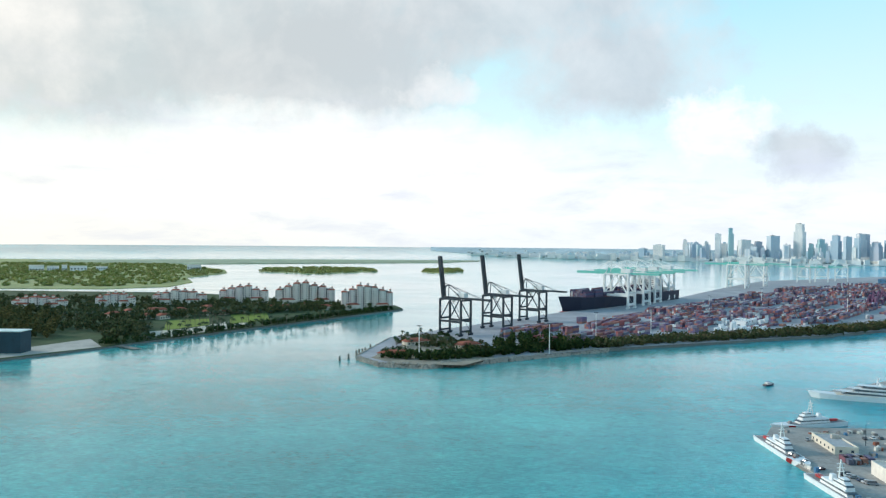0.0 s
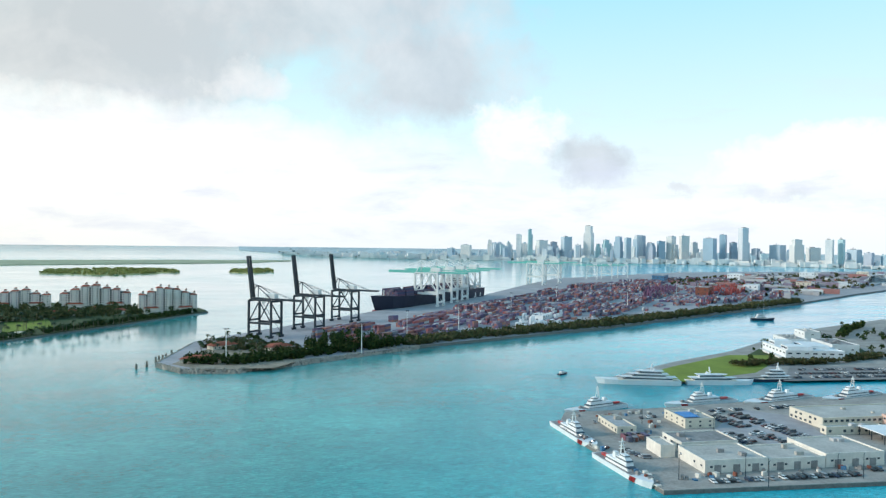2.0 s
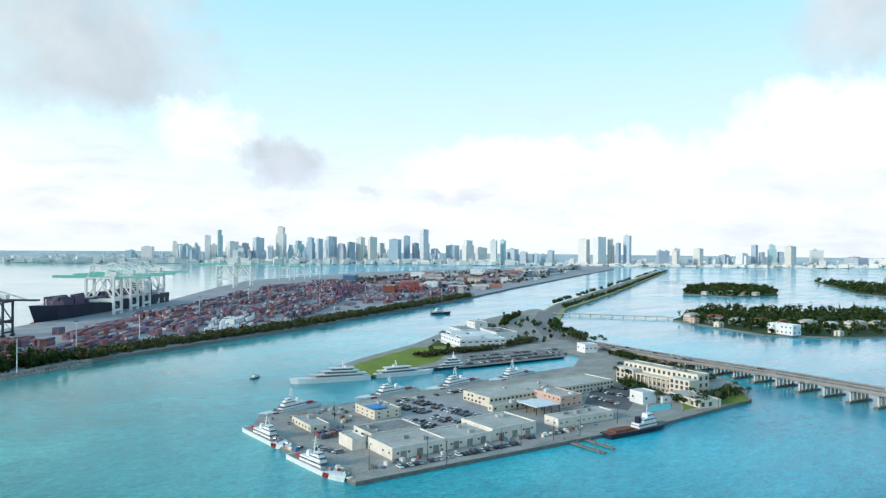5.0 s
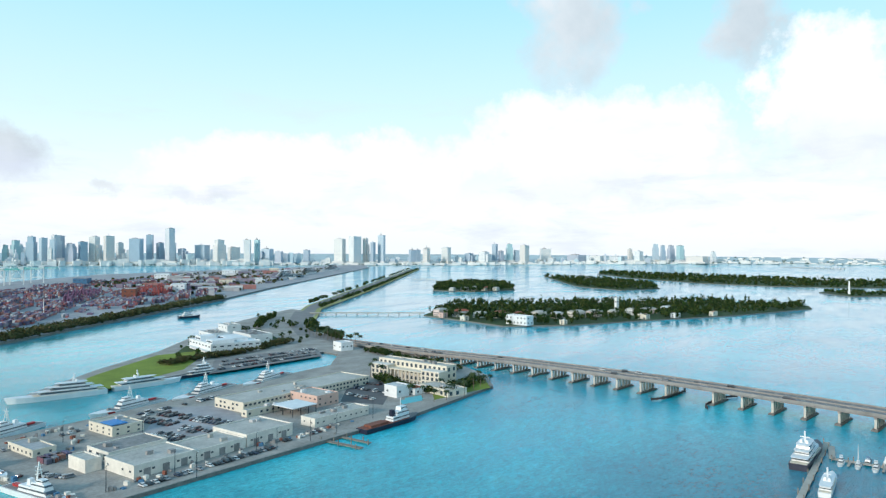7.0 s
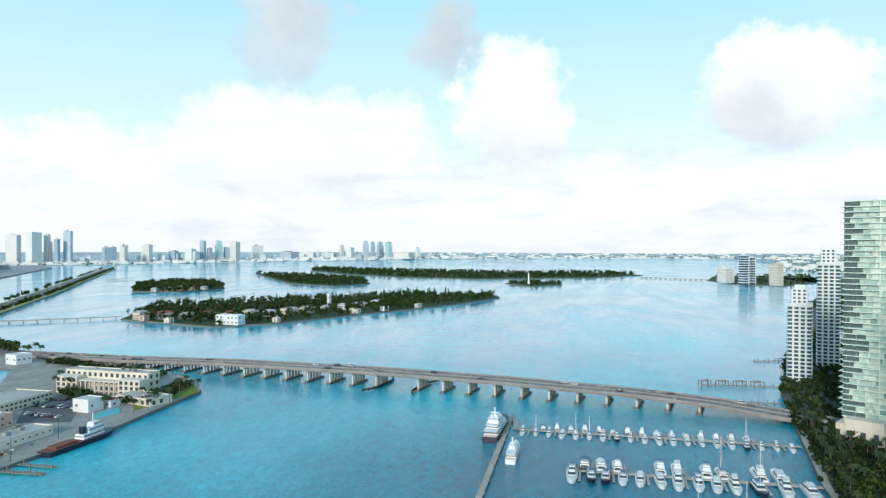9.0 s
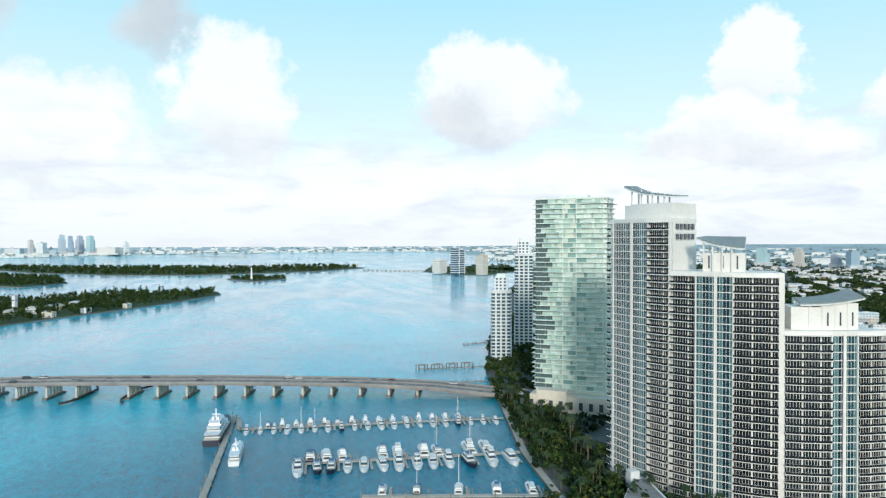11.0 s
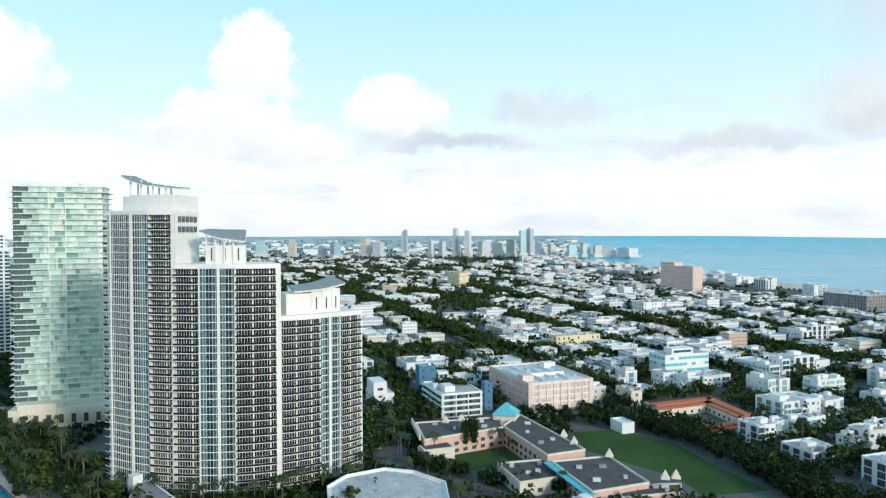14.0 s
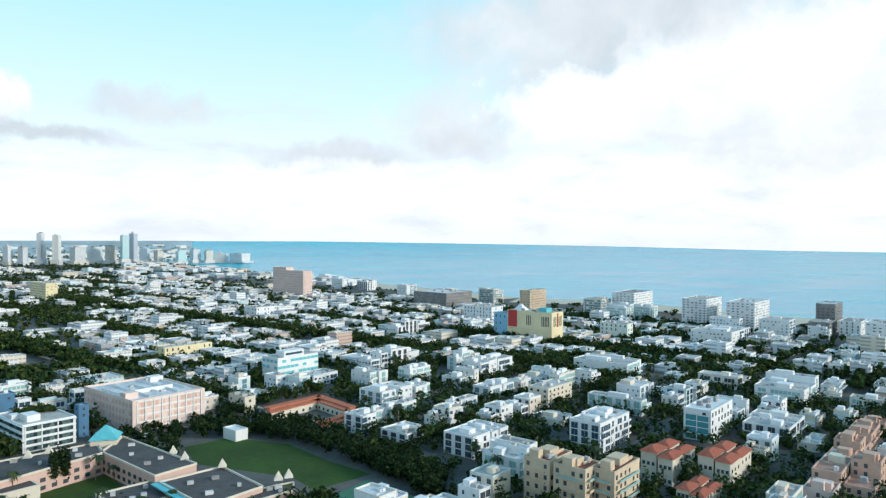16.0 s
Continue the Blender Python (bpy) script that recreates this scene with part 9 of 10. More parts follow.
# ---- villas and landmarks on the bay islands ----
for spec, wall, roof, lab in (
    (((854.8, 373.9), 35.8, 14.7, 11.9), "white", "white", "white waterfront mansion with tall columns"),
    (((883.5, 518.4), 9.4, 9.3, 6.6), "pink", "redroof", "pink villa with a red roof among trees"),
    (((866.1, 473.3), 8.8, 9.2, 5.6), "cream", "redroof", "cream villa by the island seawall"),
    (((895.2, 336.9), 7.8, 7.2, 5.3), "cream", "roof", "cream villa with a flat roof among trees"),
    (((1024.5, 260.9), 14.0, 10.7, 6.5), "cream", "redroof", "broad cream villa by the water"),
    (((1073.7, 230.6), 8.1, 15.9, 5.9), "white", "roof", "white villa among palms"),
    (((1086.5, 322.7), 4.0, 6.6, 24.8), "white", "roof", "slim white water tower above the trees"),
    (((1133.1, 187.3), 7.1, 15.7, 6.0), "cream", "redroof", "cream villa near the island's end"),
):
    cuboid("villa" if "tower" not in lab and "block" not in lab else "apartment_block", lab, "house", *spec, 15 if "bay island" not in lab else 60, 2, wall, roof, bay=5, win=(2, 2), units=1)
for at, w, h, lab in (((1935, -548), 20, 78, "grey-blue apartment tower on a bay island"), ((1955, -572), 18, 70, "pale glass apartment tower on a bay island"), ((1915, -622), 26, 54, "tan apartment block on a bay island"), ((2045, -530), 34, 40, "white apartment block among trees on a bay island"), ((2010, -520), 24, 28, "low cream apartment block on a bay island")):
    t = thing("apartment_block", lab, "tower", (*at, 2.0), 35, "bay island towers")
    wall = M["tan" if "tan" in lab else "bone" if "cream" in lab else "white"]
    part("core", box(bmesh.new(), 0, 0, 0, w * 0.9, w * 0.8, h), M["blueglass" if "grey" in lab or "glass" in lab else "hotel"], t)
    for k in range(1, int(h / 6.4) + 1):
        part("floor_band", box(bmesh.new(), 0, 0, k * 6.4 - 1.2, w, w * 0.9, 2.0), wall, t)
    for sx in (-1, 1):
        part("corner_pier", box(bmesh.new(), sx * w * 0.42, -w * 0.42, 0, w * 0.14, w * 0.14, h + 2), wall, t)
    part("roof_plant", box(bmesh.new(), 0, 0, h, w * 0.4, w * 0.4, 4), wall, t)
t = thing("monument", "white stone obelisk on a tiny wooded island", "monument", (*(1879.1, 13.3), 2.0))
part("shaft", box(bmesh.new(), 0, 0, 0, 5, 5, 30, top=0.5), M["white"], t)
part("plinth", box(bmesh.new(), 0, 0, 0, 12, 12, 4), M["white"], t)


def low_bridge(a, b, label, w=8.0, z=3.0):
    l = math.dist(a, b)
    t = thing("low_bridge", label, "bridge", (*mid(a, b), 0), bearing(a, b))
    part("deck", box(bmesh.new(), 0, 0, z, l, w, 0.9), M["concrete"], t)
    n = int(l / 16)
    for k in range(n):
        part("pier", box(bmesh.new(), -l / 2 + l * (k + 0.5) / n, 0, -2, 1.4, w * 0.9, z + 2), M["concrete"], t)


low_bridge((825.0, 721.0), (922.7, 573.9), "low concrete bridge to the villa island")
low_bridge((2323.1, -336.6), (2183.2, -519.1), "far low causeway bridge across the bay")
low_bridge((1879.2, 1220.3), (1927.0, 1156.7), "far low bridge to a wooded island")
low_bridge((4259.6, 357.4), (4153.2, 44.2), "distant causeway bridge on the horizon", 12, 7)

# ---- bay front: promenade, palms, gardens ----
FAR_PORT = [(1042.0, 1681.6), (1595.7, 2032.7), (2547.6, 2077.2), (1386.9, 1341.6), (1014.1, 1130.1), (996.4, 1248.4)]
M["portshed"] = mat("port_shed_cladding", (1, 1, 1), 0.8, 0.3, 0.05, island=True, tones=((0.34, 0.33, 0.37), (0.46, 0.45, 0.46), (0.42, 0.20, 0.18), (0.22, 0.27, 0.30), (0.62, 0.62, 0.62), (0.30, 0.24, 0.30), (0.70, 0.70, 0.69), (0.24, 0.22, 0.28)))
_bm = bmesh.new()
_rnd = random.Random(44)
for p in scatter(FAR_PORT, 150, 45):
    box(_bm, p[0], p[1], 3.0, _rnd.uniform(12, 60), _rnd.uniform(10, 26), _rnd.uniform(4, 13), QUAY_TURN + _rnd.choice((0, 90)))
solid("far_port_buildings", _bm, M["portshed"], "distant port sheds and terminal halls", "buildings", kind="stuff")
woods("far_port_trees", "tree belt on the far part of the port island", scatter(FAR_PORT, 420, 46, 3.0), 6, 13, 24, 2.0, M["bankleaf"], 46, 0.6)
sheet("promenade", "pale paved promenade along the marina bulkhead", [(432.9, -150.9), (317.1, -122.9), (254.0, -114.5), (253.2, -117.5), (316.2, -126.0), (431.8, -154.8)], "concrete", 2.1)
_rnd = random.Random(61)
GARDEN = [(425.6, -150.9), (308.5, -131.2), (239.1, -122.4), (221.2, -139.3), (248.9, -140.4), (294.5, -152.4), (364.3, -168.8), (441.6, -170.1)]
for k, p in enumerate(scatter(GARDEN, 60, 62)):
    plant("palm" if k % 3 else "tree", *p, 3000 + k, "garden palms", _rnd.uniform(0.8, 1.1))
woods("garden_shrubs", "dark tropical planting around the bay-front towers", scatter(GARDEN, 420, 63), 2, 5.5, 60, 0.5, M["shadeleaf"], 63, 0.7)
for k in range(34):
    a = 95 + k * 2.6
    r = ARC_R + _rnd.uniform(4, 12)
    plant("palm", ARC_O[0] + r * math.cos(radians(a)), ARC_O[1] + r * math.sin(radians(a)), 2.0, 3100 + k, "tower palms", _rnd.uniform(0.7, 1.0))
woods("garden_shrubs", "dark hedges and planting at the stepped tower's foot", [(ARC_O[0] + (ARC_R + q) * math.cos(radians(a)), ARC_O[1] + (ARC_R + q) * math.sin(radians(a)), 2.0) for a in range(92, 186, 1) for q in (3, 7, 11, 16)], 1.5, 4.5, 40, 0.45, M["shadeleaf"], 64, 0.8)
sheet("car_park", "dark asphalt car park beside the avenue", [(252, -294), (226, -277), (196, -243), (186, -222), (203, -212), (226, -232), (256, -268), (272, -292)], "asphalt", 2.04)
sheet("road", "asphalt side street beside the school", [(172, -224), (181, -217), (250, -283), (350, -390), (341, -398), (243, -293)], "asphalt", 2.12)
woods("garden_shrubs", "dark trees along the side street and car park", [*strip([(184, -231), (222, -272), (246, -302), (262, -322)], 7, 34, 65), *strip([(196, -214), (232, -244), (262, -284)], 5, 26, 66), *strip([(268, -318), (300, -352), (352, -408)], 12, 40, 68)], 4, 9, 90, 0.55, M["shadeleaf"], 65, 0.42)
_t = cuboid("white_house", "white three-storey house beside the car park", "house", (268.6, -300.1), 20.0, 12.0, 8.6, C, 2, "white", "white", bay=6.0, win=(1.2, 1.4), units=1)
part("upper_block", box(bmesh.new(), 4.0, 9.0, 8.6, 8.0, 16.0, 7.2), M["white"], _t)
part("upper_window", box(bmesh.new(), 4.0, 0.95, 11.0, 3.2, 0.2, 1.5), M["glass"], _t)
part("garden_wall", box(bmesh.new(), 15.5, 1.0, 0, 7.0, 0.4, 3.0), M["white"], _t)
cuboid("white_house", "wide low white house across the side street", "house", (311.2, -382.0), 26.0, 15.2, 9.5, C, 2, "white", "roof", bay=6.0, win=(1.8, 1.5), units=3)
for k in range(5):
    _a, _b = mid((247, -280), (200, -226), k / 4 + 0.04), mid((262, -276), (212, -222), k / 4 + 0.04)
    car_row(_a, _b, 7, 2.05, 40, 190 + k, 0.75)
for k, (a, b) in enumerate((((182, -222), (246, -284)), ((252, -289), (340, -386)))):
    for j in range(7):
        q = mid(a, b, (j + 0.5) / 7)
        plant("palm", q[0] + (5 if j % 2 else -6), q[1] + (-5 if j % 2 else 4), 2.0, 5200 + k * 10 + j, "side street palms", _rnd.uniform(0.85, 1.2))
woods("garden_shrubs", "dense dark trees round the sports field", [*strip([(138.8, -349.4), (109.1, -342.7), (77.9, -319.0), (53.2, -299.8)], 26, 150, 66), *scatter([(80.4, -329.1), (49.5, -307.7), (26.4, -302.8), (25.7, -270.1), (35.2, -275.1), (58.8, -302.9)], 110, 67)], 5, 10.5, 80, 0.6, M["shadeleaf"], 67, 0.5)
for k in range(40):
    p = mid((431.6, -155.8), (250.7, -117.8), (k + 0.5) / 40)
    if k % 3 == 1:
        plant("palm", p[0] + 3, p[1], 2.0, 3300 + k, "promenade palms", 0.9)


# ---- condominium island gardens, mangrove shore buildings ----
sheet("lawn", "island golf lawn beside the condominiums", [(-311.6, 783.6), (-278.9, 840.5), (-300.3, 904.7), (-344.7, 878.7)], "grass", 2.1)
sheet("lawn", "green lawn with palms on the island shore", [(-257.3, 846.5), (-220.4, 900.9), (-246.6, 982.7), (-286.4, 952.1)], "grass", 2.1)
sheet("beach", "white sand clearing with palms on the island", [(-306.3, 734.8), (-246.7, 799.6), (-262.7, 840.9), (-295.9, 798.5), (-322.7, 774.0)], "sand", 2.14)
woods("island_trees", "broad dark trees by the island ferry slip", scatter([(-329.8, 684.2), (-299.6, 718.7), (-344.9, 812.4), (-374.2, 782.3)], 70, 301), 8, 15, 90, 1.0, M["islandleaf"], 301, 0.5)
woods("island_trees", "dark palms and hedges before the condominiums", [*strip([(-387.5, 865.7), (-308.9, 930.6), (-232.6, 975.8), (-153.8, 1068.6)], 40, 260, 302)], 5, 13, 50, 1.1, M["islandleaf"], 302, 0.42)
_rnd = random.Random(71)
for k, p in enumerate(scatter([(-313.7, 738.9), (-249.8, 809.5), (-213.3, 894.9), (-247.6, 1005.8), (-349.3, 822.6)], 46, 303)):
    plant("palm", *p, 4100 + k, "island palms", _rnd.uniform(1.0, 1.4))
for k, (x0, x1, yb, yt) in enumerate(((0, 22, 479, 468), (26, 44, 478, 470), (48, 56, 478, 467), (60, 86, 478, 470), (100, 118, 477, 471), (248, 272, 476, 466))):
    _a, _b = polar(-30.5 + x0 * 0.0424, 2480), polar(-30.5 + x1 * 0.0424, 2480)
    t = thing("marine_building", "low white laboratory building among mangroves", "building", (*mid(_a, _b), 1.5), bearing(_a, _b), "mangrove shore buildings")
    _w = math.dist(_a, _b)
    part("wall", box(bmesh.new(), 0, 0, 0, _w, 16, (yt - yb) * -1.15 + 5), M["white"], t)
    part("roof", box(bmesh.new(), 0, 0, (yt - yb) * -1.15 + 5, _w + 2, 18, 1.4, top=0.9), M["cream"], t)
    _bm = bmesh.new()
    for q in range(5):
        box(_bm, _w * (-0.4 + 0.2 * q), -8.05, 4, _w * 0.1, 0.3, 4)
    part("glazing", _bm, M["glass"], t, kind="stuff")
dock((-323.2, 686.8), (-286.2, 659.9), 7.0, "weathered timber ferry pier off the island", True, 12.0)

# ---- the tip of the port island: palms, pines, mooring piles ----
for k, p in enumerate(scatter([(-50.1, 659.2), (-47.1, 734.8), (-12.2, 752.7), (38.8, 688.6), (30.7, 633.7)], 44, 311)):
    plant("palm" if k % 5 else "tree", *p, 4300 + k, "tip palms", _rnd.uniform(0.75, 1.1))
woods("shore_trees", "bushy green planting behind the pilot station", scatter([(-44.1, 687.6), (-41.3, 734.9), (-12.1, 748.3), (44.4, 688.6), (41.3, 640.2)], 160, 312), 3, 7, 60, 0.7, M["bankleaf"], 312, 0.6)
woods("shore_trees", "tall feathery pines on the port bank", [*scatter([(45.7, 615.5), (49.5, 667.1), (110.3, 737.4), (97.9, 653.8)], 60, 313), *scatter([(97.9, 653.8), (104.3, 696.9), (145.9, 705.1), (135.4, 654.1)], 26, 314)], 8, 19, 120, 0.75, M["leaf"], 313, 0.26)
for k, (x, y) in enumerate(((570, 627), (575, 625), (581, 624), (586, 622), (540, 637), (556, 634), (595, 616))):
    t = thing("mooring_dolphin", "cluster of dark timber mooring piles in the water", "mooring piles", (*polar(-27.0 + 2.9 + math.degrees(math.atan((x - 784) / 1243.7)) + 26.9, 0.0 + 105 / math.tan(math.atan((y - 441) / 1243.7) + radians(0.75))), 0.0), 20.0 * k, "mooring piles")
    for q in range(3):
        part("pile", beam(bmesh.new(), (math.cos(q * 2.1) * 0.9, math.sin(q * 2.1) * 0.9, -2), (math.cos(q * 2.1) * 0.3, math.sin(q * 2.1) * 0.3, 4.6), 0.7), M["wood"], t)

# ---- harbour base clutter, lamps and palms ----
for k, p in enumerate(((213.8, 251.9), (252.2, 254.2), (263.9, 251.8), (285.3, 248.5), (304.1, 245.9), (341.4, 248.6), (181.7, 269.3), (211.7, 263.8), (216.7, 357.7), (237.8, 321.7))):
    t = thing("street_lamp", "slim grey quayside lamp post with a short arm", "street lamp", (*p, 2.0), 30.0, "quay lamps")
    part("pole", box(bmesh.new(), 0, 0, 0, 0.28, 0.28, 11, top=0.6), M["steel"], t)
    part("arm", beam(bmesh.new(), (0, 0, 10.8), (1.8, 0, 11.2), 0.14), M["steel"], t)
    part("lamp_head", box(bmesh.new(), 1.9, 0, 11.1, 0.8, 0.35, 0.16), M["whitesteel"], t)
_me = container_mesh(6.1)
for k in range(7):
    ob = new("shipping_container", _me)
    q = mid((191.1, 328.8), (202.4, 331.0), (k % 4) / 3)
    ob.matrix_basis = pose(q[0], q[1] + (k // 4) * 3.0, 2.1, 0, 0, 85)
    tagged(ob, "short steel container stored on the base quay", "container", "base containers")
for k, p in enumerate([(*mid((623.0, 546.9), (582.4, 438.8), (j + 0.5) / 14), 2.0) for j in range(14)]):
    plant("palm", *p, 4500 + k, "causeway palms", _rnd.uniform(1.0, 1.35))
for k, p in enumerate(((446.0, 318.4), (418.1, 289.5), (411.5, 277.7), (409.2, 267.1), (404.9, 253.3), (400.0, 241.4), (410.4, 237.8), (421.7, 239.9), (423.1, 230.9), (450.1, 238.2), (460.0, 237.8), (473.2, 240.8), (467.3, 234.0), (468.0, 338.7), (449.9, 330.0), (478.4, 249.3), (440.9, 245.2), (420.8, 248.4))):
    plant("palm", *p, 2.0, 4600 + k, "terminal palms", _rnd.uniform(0.8, 1.15))
woods("park_trees", "dark hedges and trees round the cream terminal", [*strip([(450.9, 328.5), (410.5, 279.4), (425.0, 241.7), (481.2, 244.9)], 12, 150, 322), *strip([(557.2, 419.8), (542.7, 375.9), (501.5, 285.4)], 12, 110, 323)], 2.5, 7, 60, 0.6, M["leaf"], 322, 0.7)
woods("park_trees", "hedge belt between the car park and the ferry hall", strip([(400.9, 506.9), (427.2, 509.9), (479.4, 501.4), (570.7, 520.8)], 12, 200, 324), 3, 7, 60, 0.65, M["bankleaf"], 324, 0.6)
sheet("swimming_pool", "turquoise pool in the terminal yard", [(390.9, 256.0), (405.3, 252.6), (413.3, 260.4), (399.9, 264.7)], "teal", 2.12)

# ---- ground beside the towers: parked cars and planting ----
for k in range(3):
    _a, _b = mid((249.7, -270.4), (212.1, -229.7), k / 2.5), mid((247.7, -306.3), (211.6, -261.8), k / 2.5)
    car_row(_a, _b, 9, 2.05, 40 + k, 90 + k, 0.8)
woods("garden_shrubs", "dense garden trees beside the white bay towers", [*scatter([(639.4, -207.0), (845.4, -315.0), (728.0, -354.2), (506.7, -267.0), (431.1, -184.4), (526.0, -177.1)], 260, 331, 2.0, lambda q: inside(q, CITY))], 3, 9, 60, 0.8, M["leaf"], 331, 0.5)

# ---- round the school and the bay towers ----
woods("garden_shrubs", "leafy trees in the lot before the garage", scatter([(222, -322), (206, -342), (163, -388), (148, -362), (172, -326)], 60, 347, 2.0, lambda q: not taken(*q, 1.0) or inside(q, FIELDS[0])), 3, 7.5, 70, 0.6, M["shadeleaf"], 347, 0.5)
car_row((188, -338), (168, -362), 9, 2.05, 34, 97, 0.8)
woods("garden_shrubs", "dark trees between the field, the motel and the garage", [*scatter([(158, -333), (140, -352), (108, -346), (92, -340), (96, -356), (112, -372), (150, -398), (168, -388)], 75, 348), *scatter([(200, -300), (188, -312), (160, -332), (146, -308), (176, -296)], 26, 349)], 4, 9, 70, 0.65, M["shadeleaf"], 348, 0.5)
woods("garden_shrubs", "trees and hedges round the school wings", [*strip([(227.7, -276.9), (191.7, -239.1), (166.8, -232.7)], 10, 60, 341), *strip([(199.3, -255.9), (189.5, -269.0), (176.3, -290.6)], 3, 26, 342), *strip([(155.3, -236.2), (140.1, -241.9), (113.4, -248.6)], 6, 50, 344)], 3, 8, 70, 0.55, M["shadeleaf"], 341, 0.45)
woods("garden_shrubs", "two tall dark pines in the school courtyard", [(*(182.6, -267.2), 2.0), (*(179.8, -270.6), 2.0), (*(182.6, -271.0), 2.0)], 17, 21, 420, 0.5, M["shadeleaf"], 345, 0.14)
for k, p in enumerate(((189.5, -252.3), (172.2, -278.8), (163.5, -278.0), (146.4, -241.3), (133.6, -244.1), (123.2, -248.6), (179.7, -234.6), (169.8, -237.0), (215.9, -264.2), (202.6, -250.3))):
    plant("palm", *p, 2.0, 4700 + k, "school palms", _rnd.uniform(0.8, 1.1))
woods("garden_shrubs", "leafy trees at the foot of the white bay towers", [q for q in [(_rnd.uniform(440, 680), _rnd.uniform(-300, -140), 2.0) for _ in range(700)] if inside(q[:2], CITY) and math.dist(q[:2], (571, -203)) > 13 and math.dist(q[:2], (628, -246)) > 13][:330], 3, 9, 60, 0.8, M["leaf"], 351, 0.5)

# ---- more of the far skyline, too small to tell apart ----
# the haze over this mass is painted: pale walls, pale glass
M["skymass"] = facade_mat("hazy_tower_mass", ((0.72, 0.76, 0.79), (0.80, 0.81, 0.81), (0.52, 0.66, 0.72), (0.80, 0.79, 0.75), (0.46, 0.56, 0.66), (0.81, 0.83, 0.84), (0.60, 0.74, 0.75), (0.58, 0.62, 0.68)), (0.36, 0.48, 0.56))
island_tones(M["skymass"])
_bm = bmesh.new()
_rnd = random.Random(81)
for k in range(190):
    a = _rnd.choice((_rnd.uniform(9, 46), _rnd.uniform(10, 32), _rnd.uniform(46, 80)))
    r = float(np.interp(a, [q[0] for q in SHORE], [q[1] for q in SHORE])) + _rnd.uniform(40, 420)
    h = _rnd.uniform(30, 110) * (0.25 if a < 14 else 0.4 if a < 19 else 0.9 if a < 34 else 0.7 if a < 48 else 0.4)
    w = _rnd.uniform(13, 30)
    x, y = polar(a, r)
    z = sea_height(r, a) + 2.0
    box(_bm, x, y, z, w, w * _rnd.uniform(0.6, 1.1), h, -a + _rnd.uniform(-25, 25))
    box(_bm, x, y, z + h, w * 0.5, w * 0.4, _rnd.uniform(2, 9), -a)
    if k % 3 == 0:
        box(_bm, x + w * 0.6, y, z, w * 0.6, w * 0.7, h * _rnd.uniform(0.5, 0.85), -a)
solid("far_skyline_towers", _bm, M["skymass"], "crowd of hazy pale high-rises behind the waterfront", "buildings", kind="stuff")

# ---- white trailers by the port bank, clutter on the base quays ----
for k in range(13):
    p = mid((274.0, 823.7), (429.8, 904.3), (k + 0.5) / 13)
    t = thing("trailer", "white box trailer parked along the port bank", "trailer", (p[0] + _rnd.uniform(-6, 6), p[1] + _rnd.uniform(8, 26), 3.0), QUAY_TURN + _rnd.choice((0, 90)), "bank trailers")
    part("box_body", box(bmesh.new(), 0, 0, 1.1, 13, 2.6, 2.8), M["white"], t)
    part("wheel_set", box(bmesh.new(), -4.2, 0, 0, 3.0, 2.4, 1.1), M["rubber"], t)
    part("landing_leg", box(bmesh.new(), 4.4, 0, 0, 0.4, 2.0, 1.1), M["steel"], t)
for mat_name, lab, n, s in (("greyroof", "grey pallets and crates stacked on the base quay", 46, 1), ("bone", "pale crates and bins on the base quay", 40, 2), ("bluepaint", "blue tarpaulins and drums on the base quay", 16, 3), ("rust", "rust-red gear and pallets on the base quay", 16, 4)):
    _bm = bmesh.new()
    _r2 = random.Random(90 + s)
    for a, b in (((170.7, 358.5), (168.4, 307.5)), ((168.6, 302.1), (168.2, 260.4)), ((192.9, 318.2), (227.3, 355.6)), ((177.8, 265.9), (271.3, 261.1)), ((187.4, 378.1), (249.7, 374.1)), ((270.8, 256.9), (330.8, 250.4))):
        for _ in range(n // 6 + 1):
            p = mid(a, b, _r2.random())
            w = _r2.uniform(0.8, 2.6)
            box(_bm, p[0] + _r2.uniform(-2.5, 2.5), p[1] + _r2.uniform(1.5, 6), 2.0, w, _r2.uniform(0.8, 2.2), _r2.uniform(0.5, 2.0), _r2.uniform(0, 90))
    solid("quay_clutter", _bm, M[mat_name], lab, "clutter", kind="stuff")

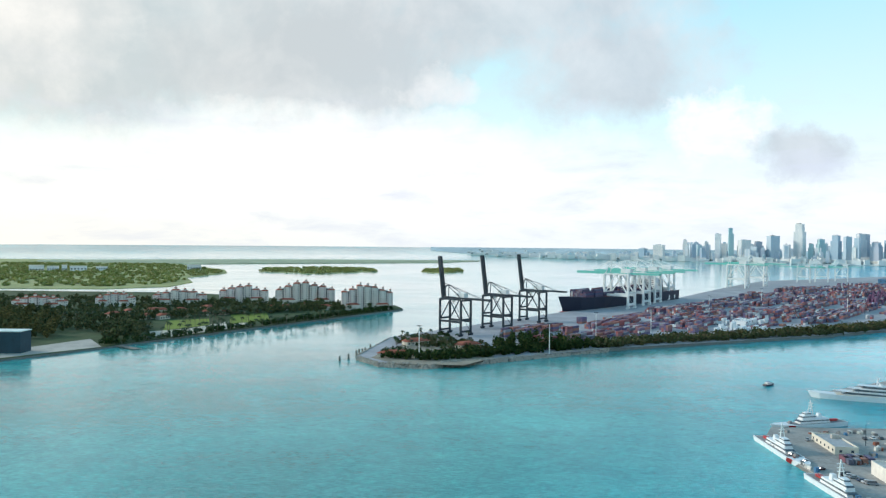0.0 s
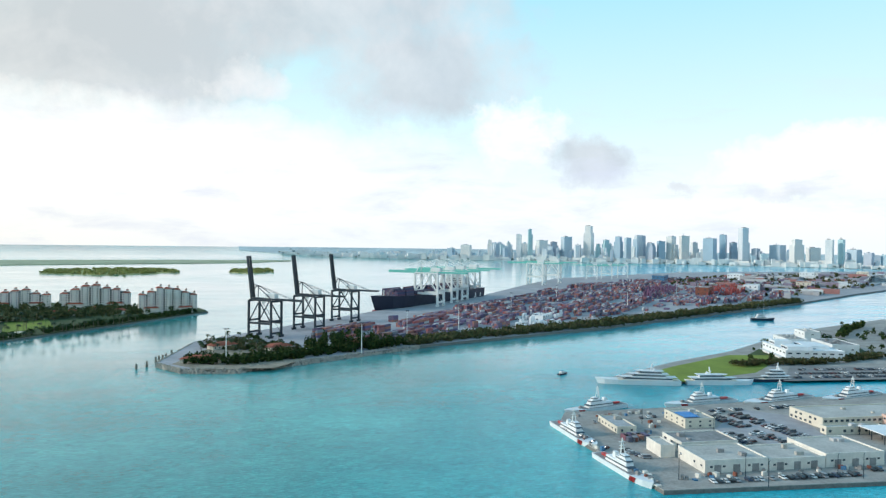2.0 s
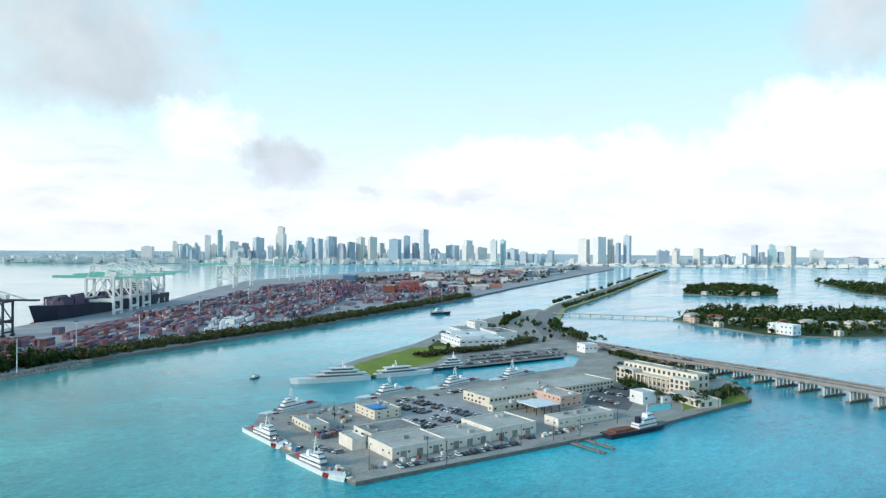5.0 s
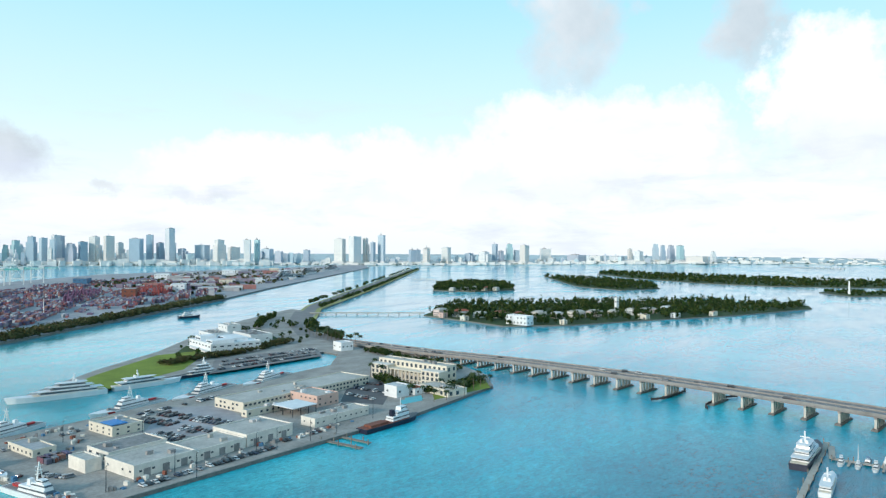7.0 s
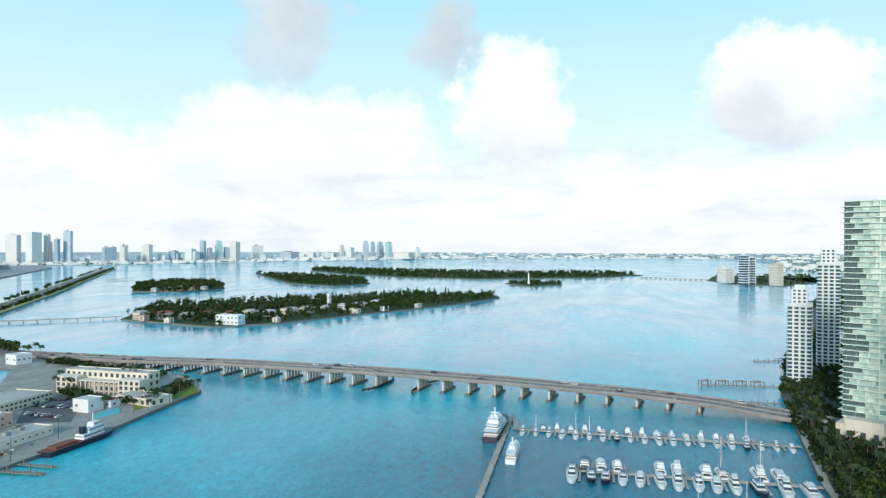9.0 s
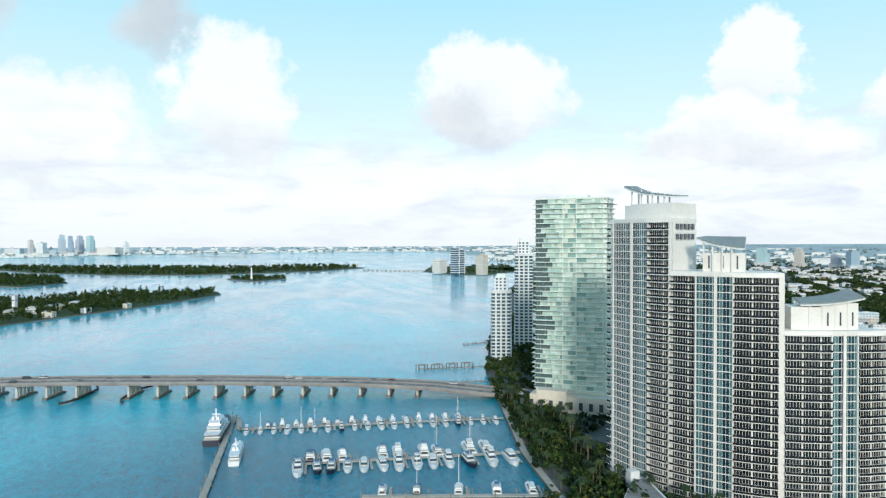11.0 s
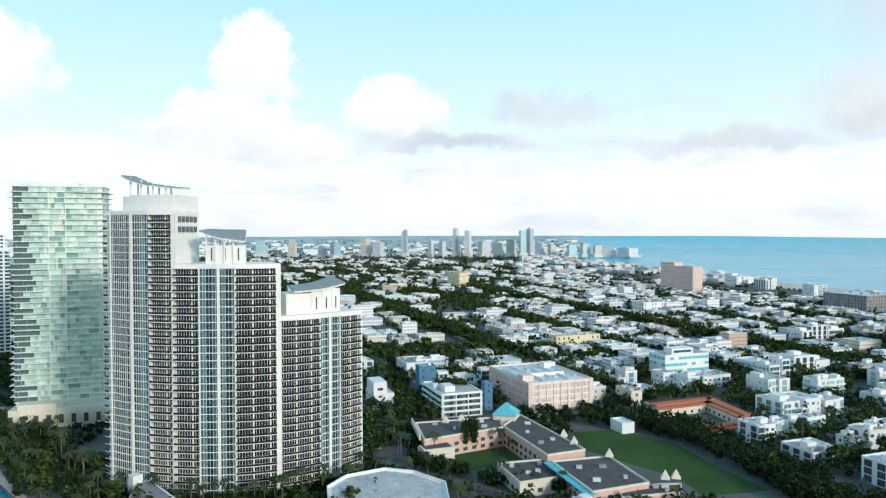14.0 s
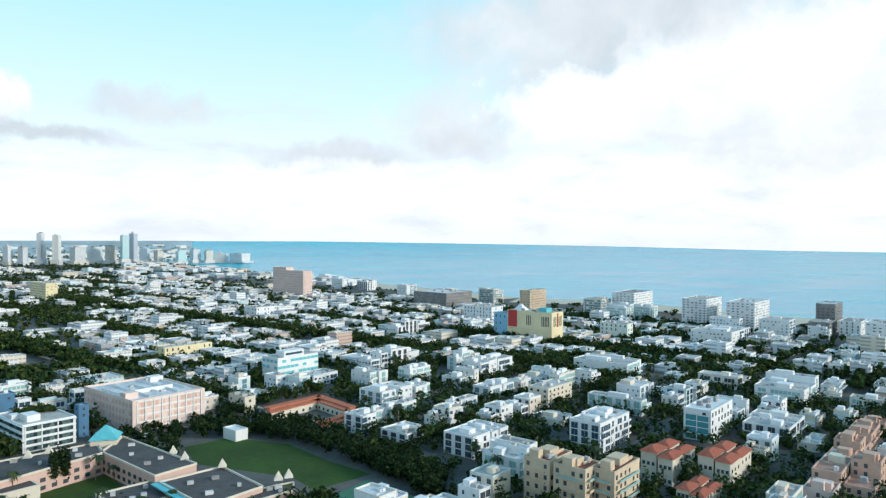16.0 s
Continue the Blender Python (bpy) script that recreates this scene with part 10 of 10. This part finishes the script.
# ---- waterfront villas on the bay islands ----
for k in range(20):
    p = mid((880.5, 537.9), (1299.1, 92.3), (k + 0.5) / 20) if k < 13 else mid((1426.9, 851.6), (1548.8, 717.6), (k - 12.5) / 7)
    r = math.hypot(*p)
    if k < 13:
        bow = 24 * math.sin(math.pi * (k + 0.5) / 13)
        p = (p[0] - p[0] / r * (bow * 3.2 - 34), p[1] - p[1] / r * (bow * 3.2 - 34))
    if not inside(p, STAR) and not inside(p, ISLE2):
        continue
    w, d, h = _rnd.uniform(14, 26), _rnd.uniform(10, 15), _rnd.uniform(6, 10)
    t = thing("villa", "pale waterfront villa among palms and trees", "house", (*p, 2.0), _rnd.uniform(-20, 20) - 15, "island villas")
    part("wall", box(bmesh.new(), 0, 0, 0, w, d, h), M[_rnd.choice(("white", "bone", "cream", "palepink"))], t)
    part("roof", box(bmesh.new(), 0, 0, h, w + 1.2, d + 1.2, 2.4, top=0.5), M[_rnd.choice(("redroof", "tanroof", "roof", "rust"))], t)
    _bm = bmesh.new()
    for q in range(5):
        for z in (0.8, 4.0):
            box(_bm, w * (-0.4 + 0.2 * q), -d / 2, z, 1.7, 0.2, 2.0)
            box(_bm, -w / 2, d * (-0.36 + 0.18 * q), z, 0.2, 1.2, 2.0)
    part("glazing", _bm, M["glass"], t, kind="stuff")

woods("island_trees", "palms and sea grape along the condominium island's seawall", strip([(-318.3, 667.3), (-281.2, 723.7), (-228.9, 806.3), (-150.9, 924.4), (-69.8, 1045.3)], 12, 330, 361), 3, 9, 50, 0.8, M["leaf"], 361, 0.45)

# ---- bare sandy ground on the port island's tip ----
sheet("ground_tip", "sandy bare ground on the rocky tip of the port island", [(-62.2, 608.9), (-37.0, 578.5), (18.7, 576.0), (45.7, 615.4), (46.8, 674.7), (-11.8, 728.3), (-38.6, 688.4)], "soil", 3.06)

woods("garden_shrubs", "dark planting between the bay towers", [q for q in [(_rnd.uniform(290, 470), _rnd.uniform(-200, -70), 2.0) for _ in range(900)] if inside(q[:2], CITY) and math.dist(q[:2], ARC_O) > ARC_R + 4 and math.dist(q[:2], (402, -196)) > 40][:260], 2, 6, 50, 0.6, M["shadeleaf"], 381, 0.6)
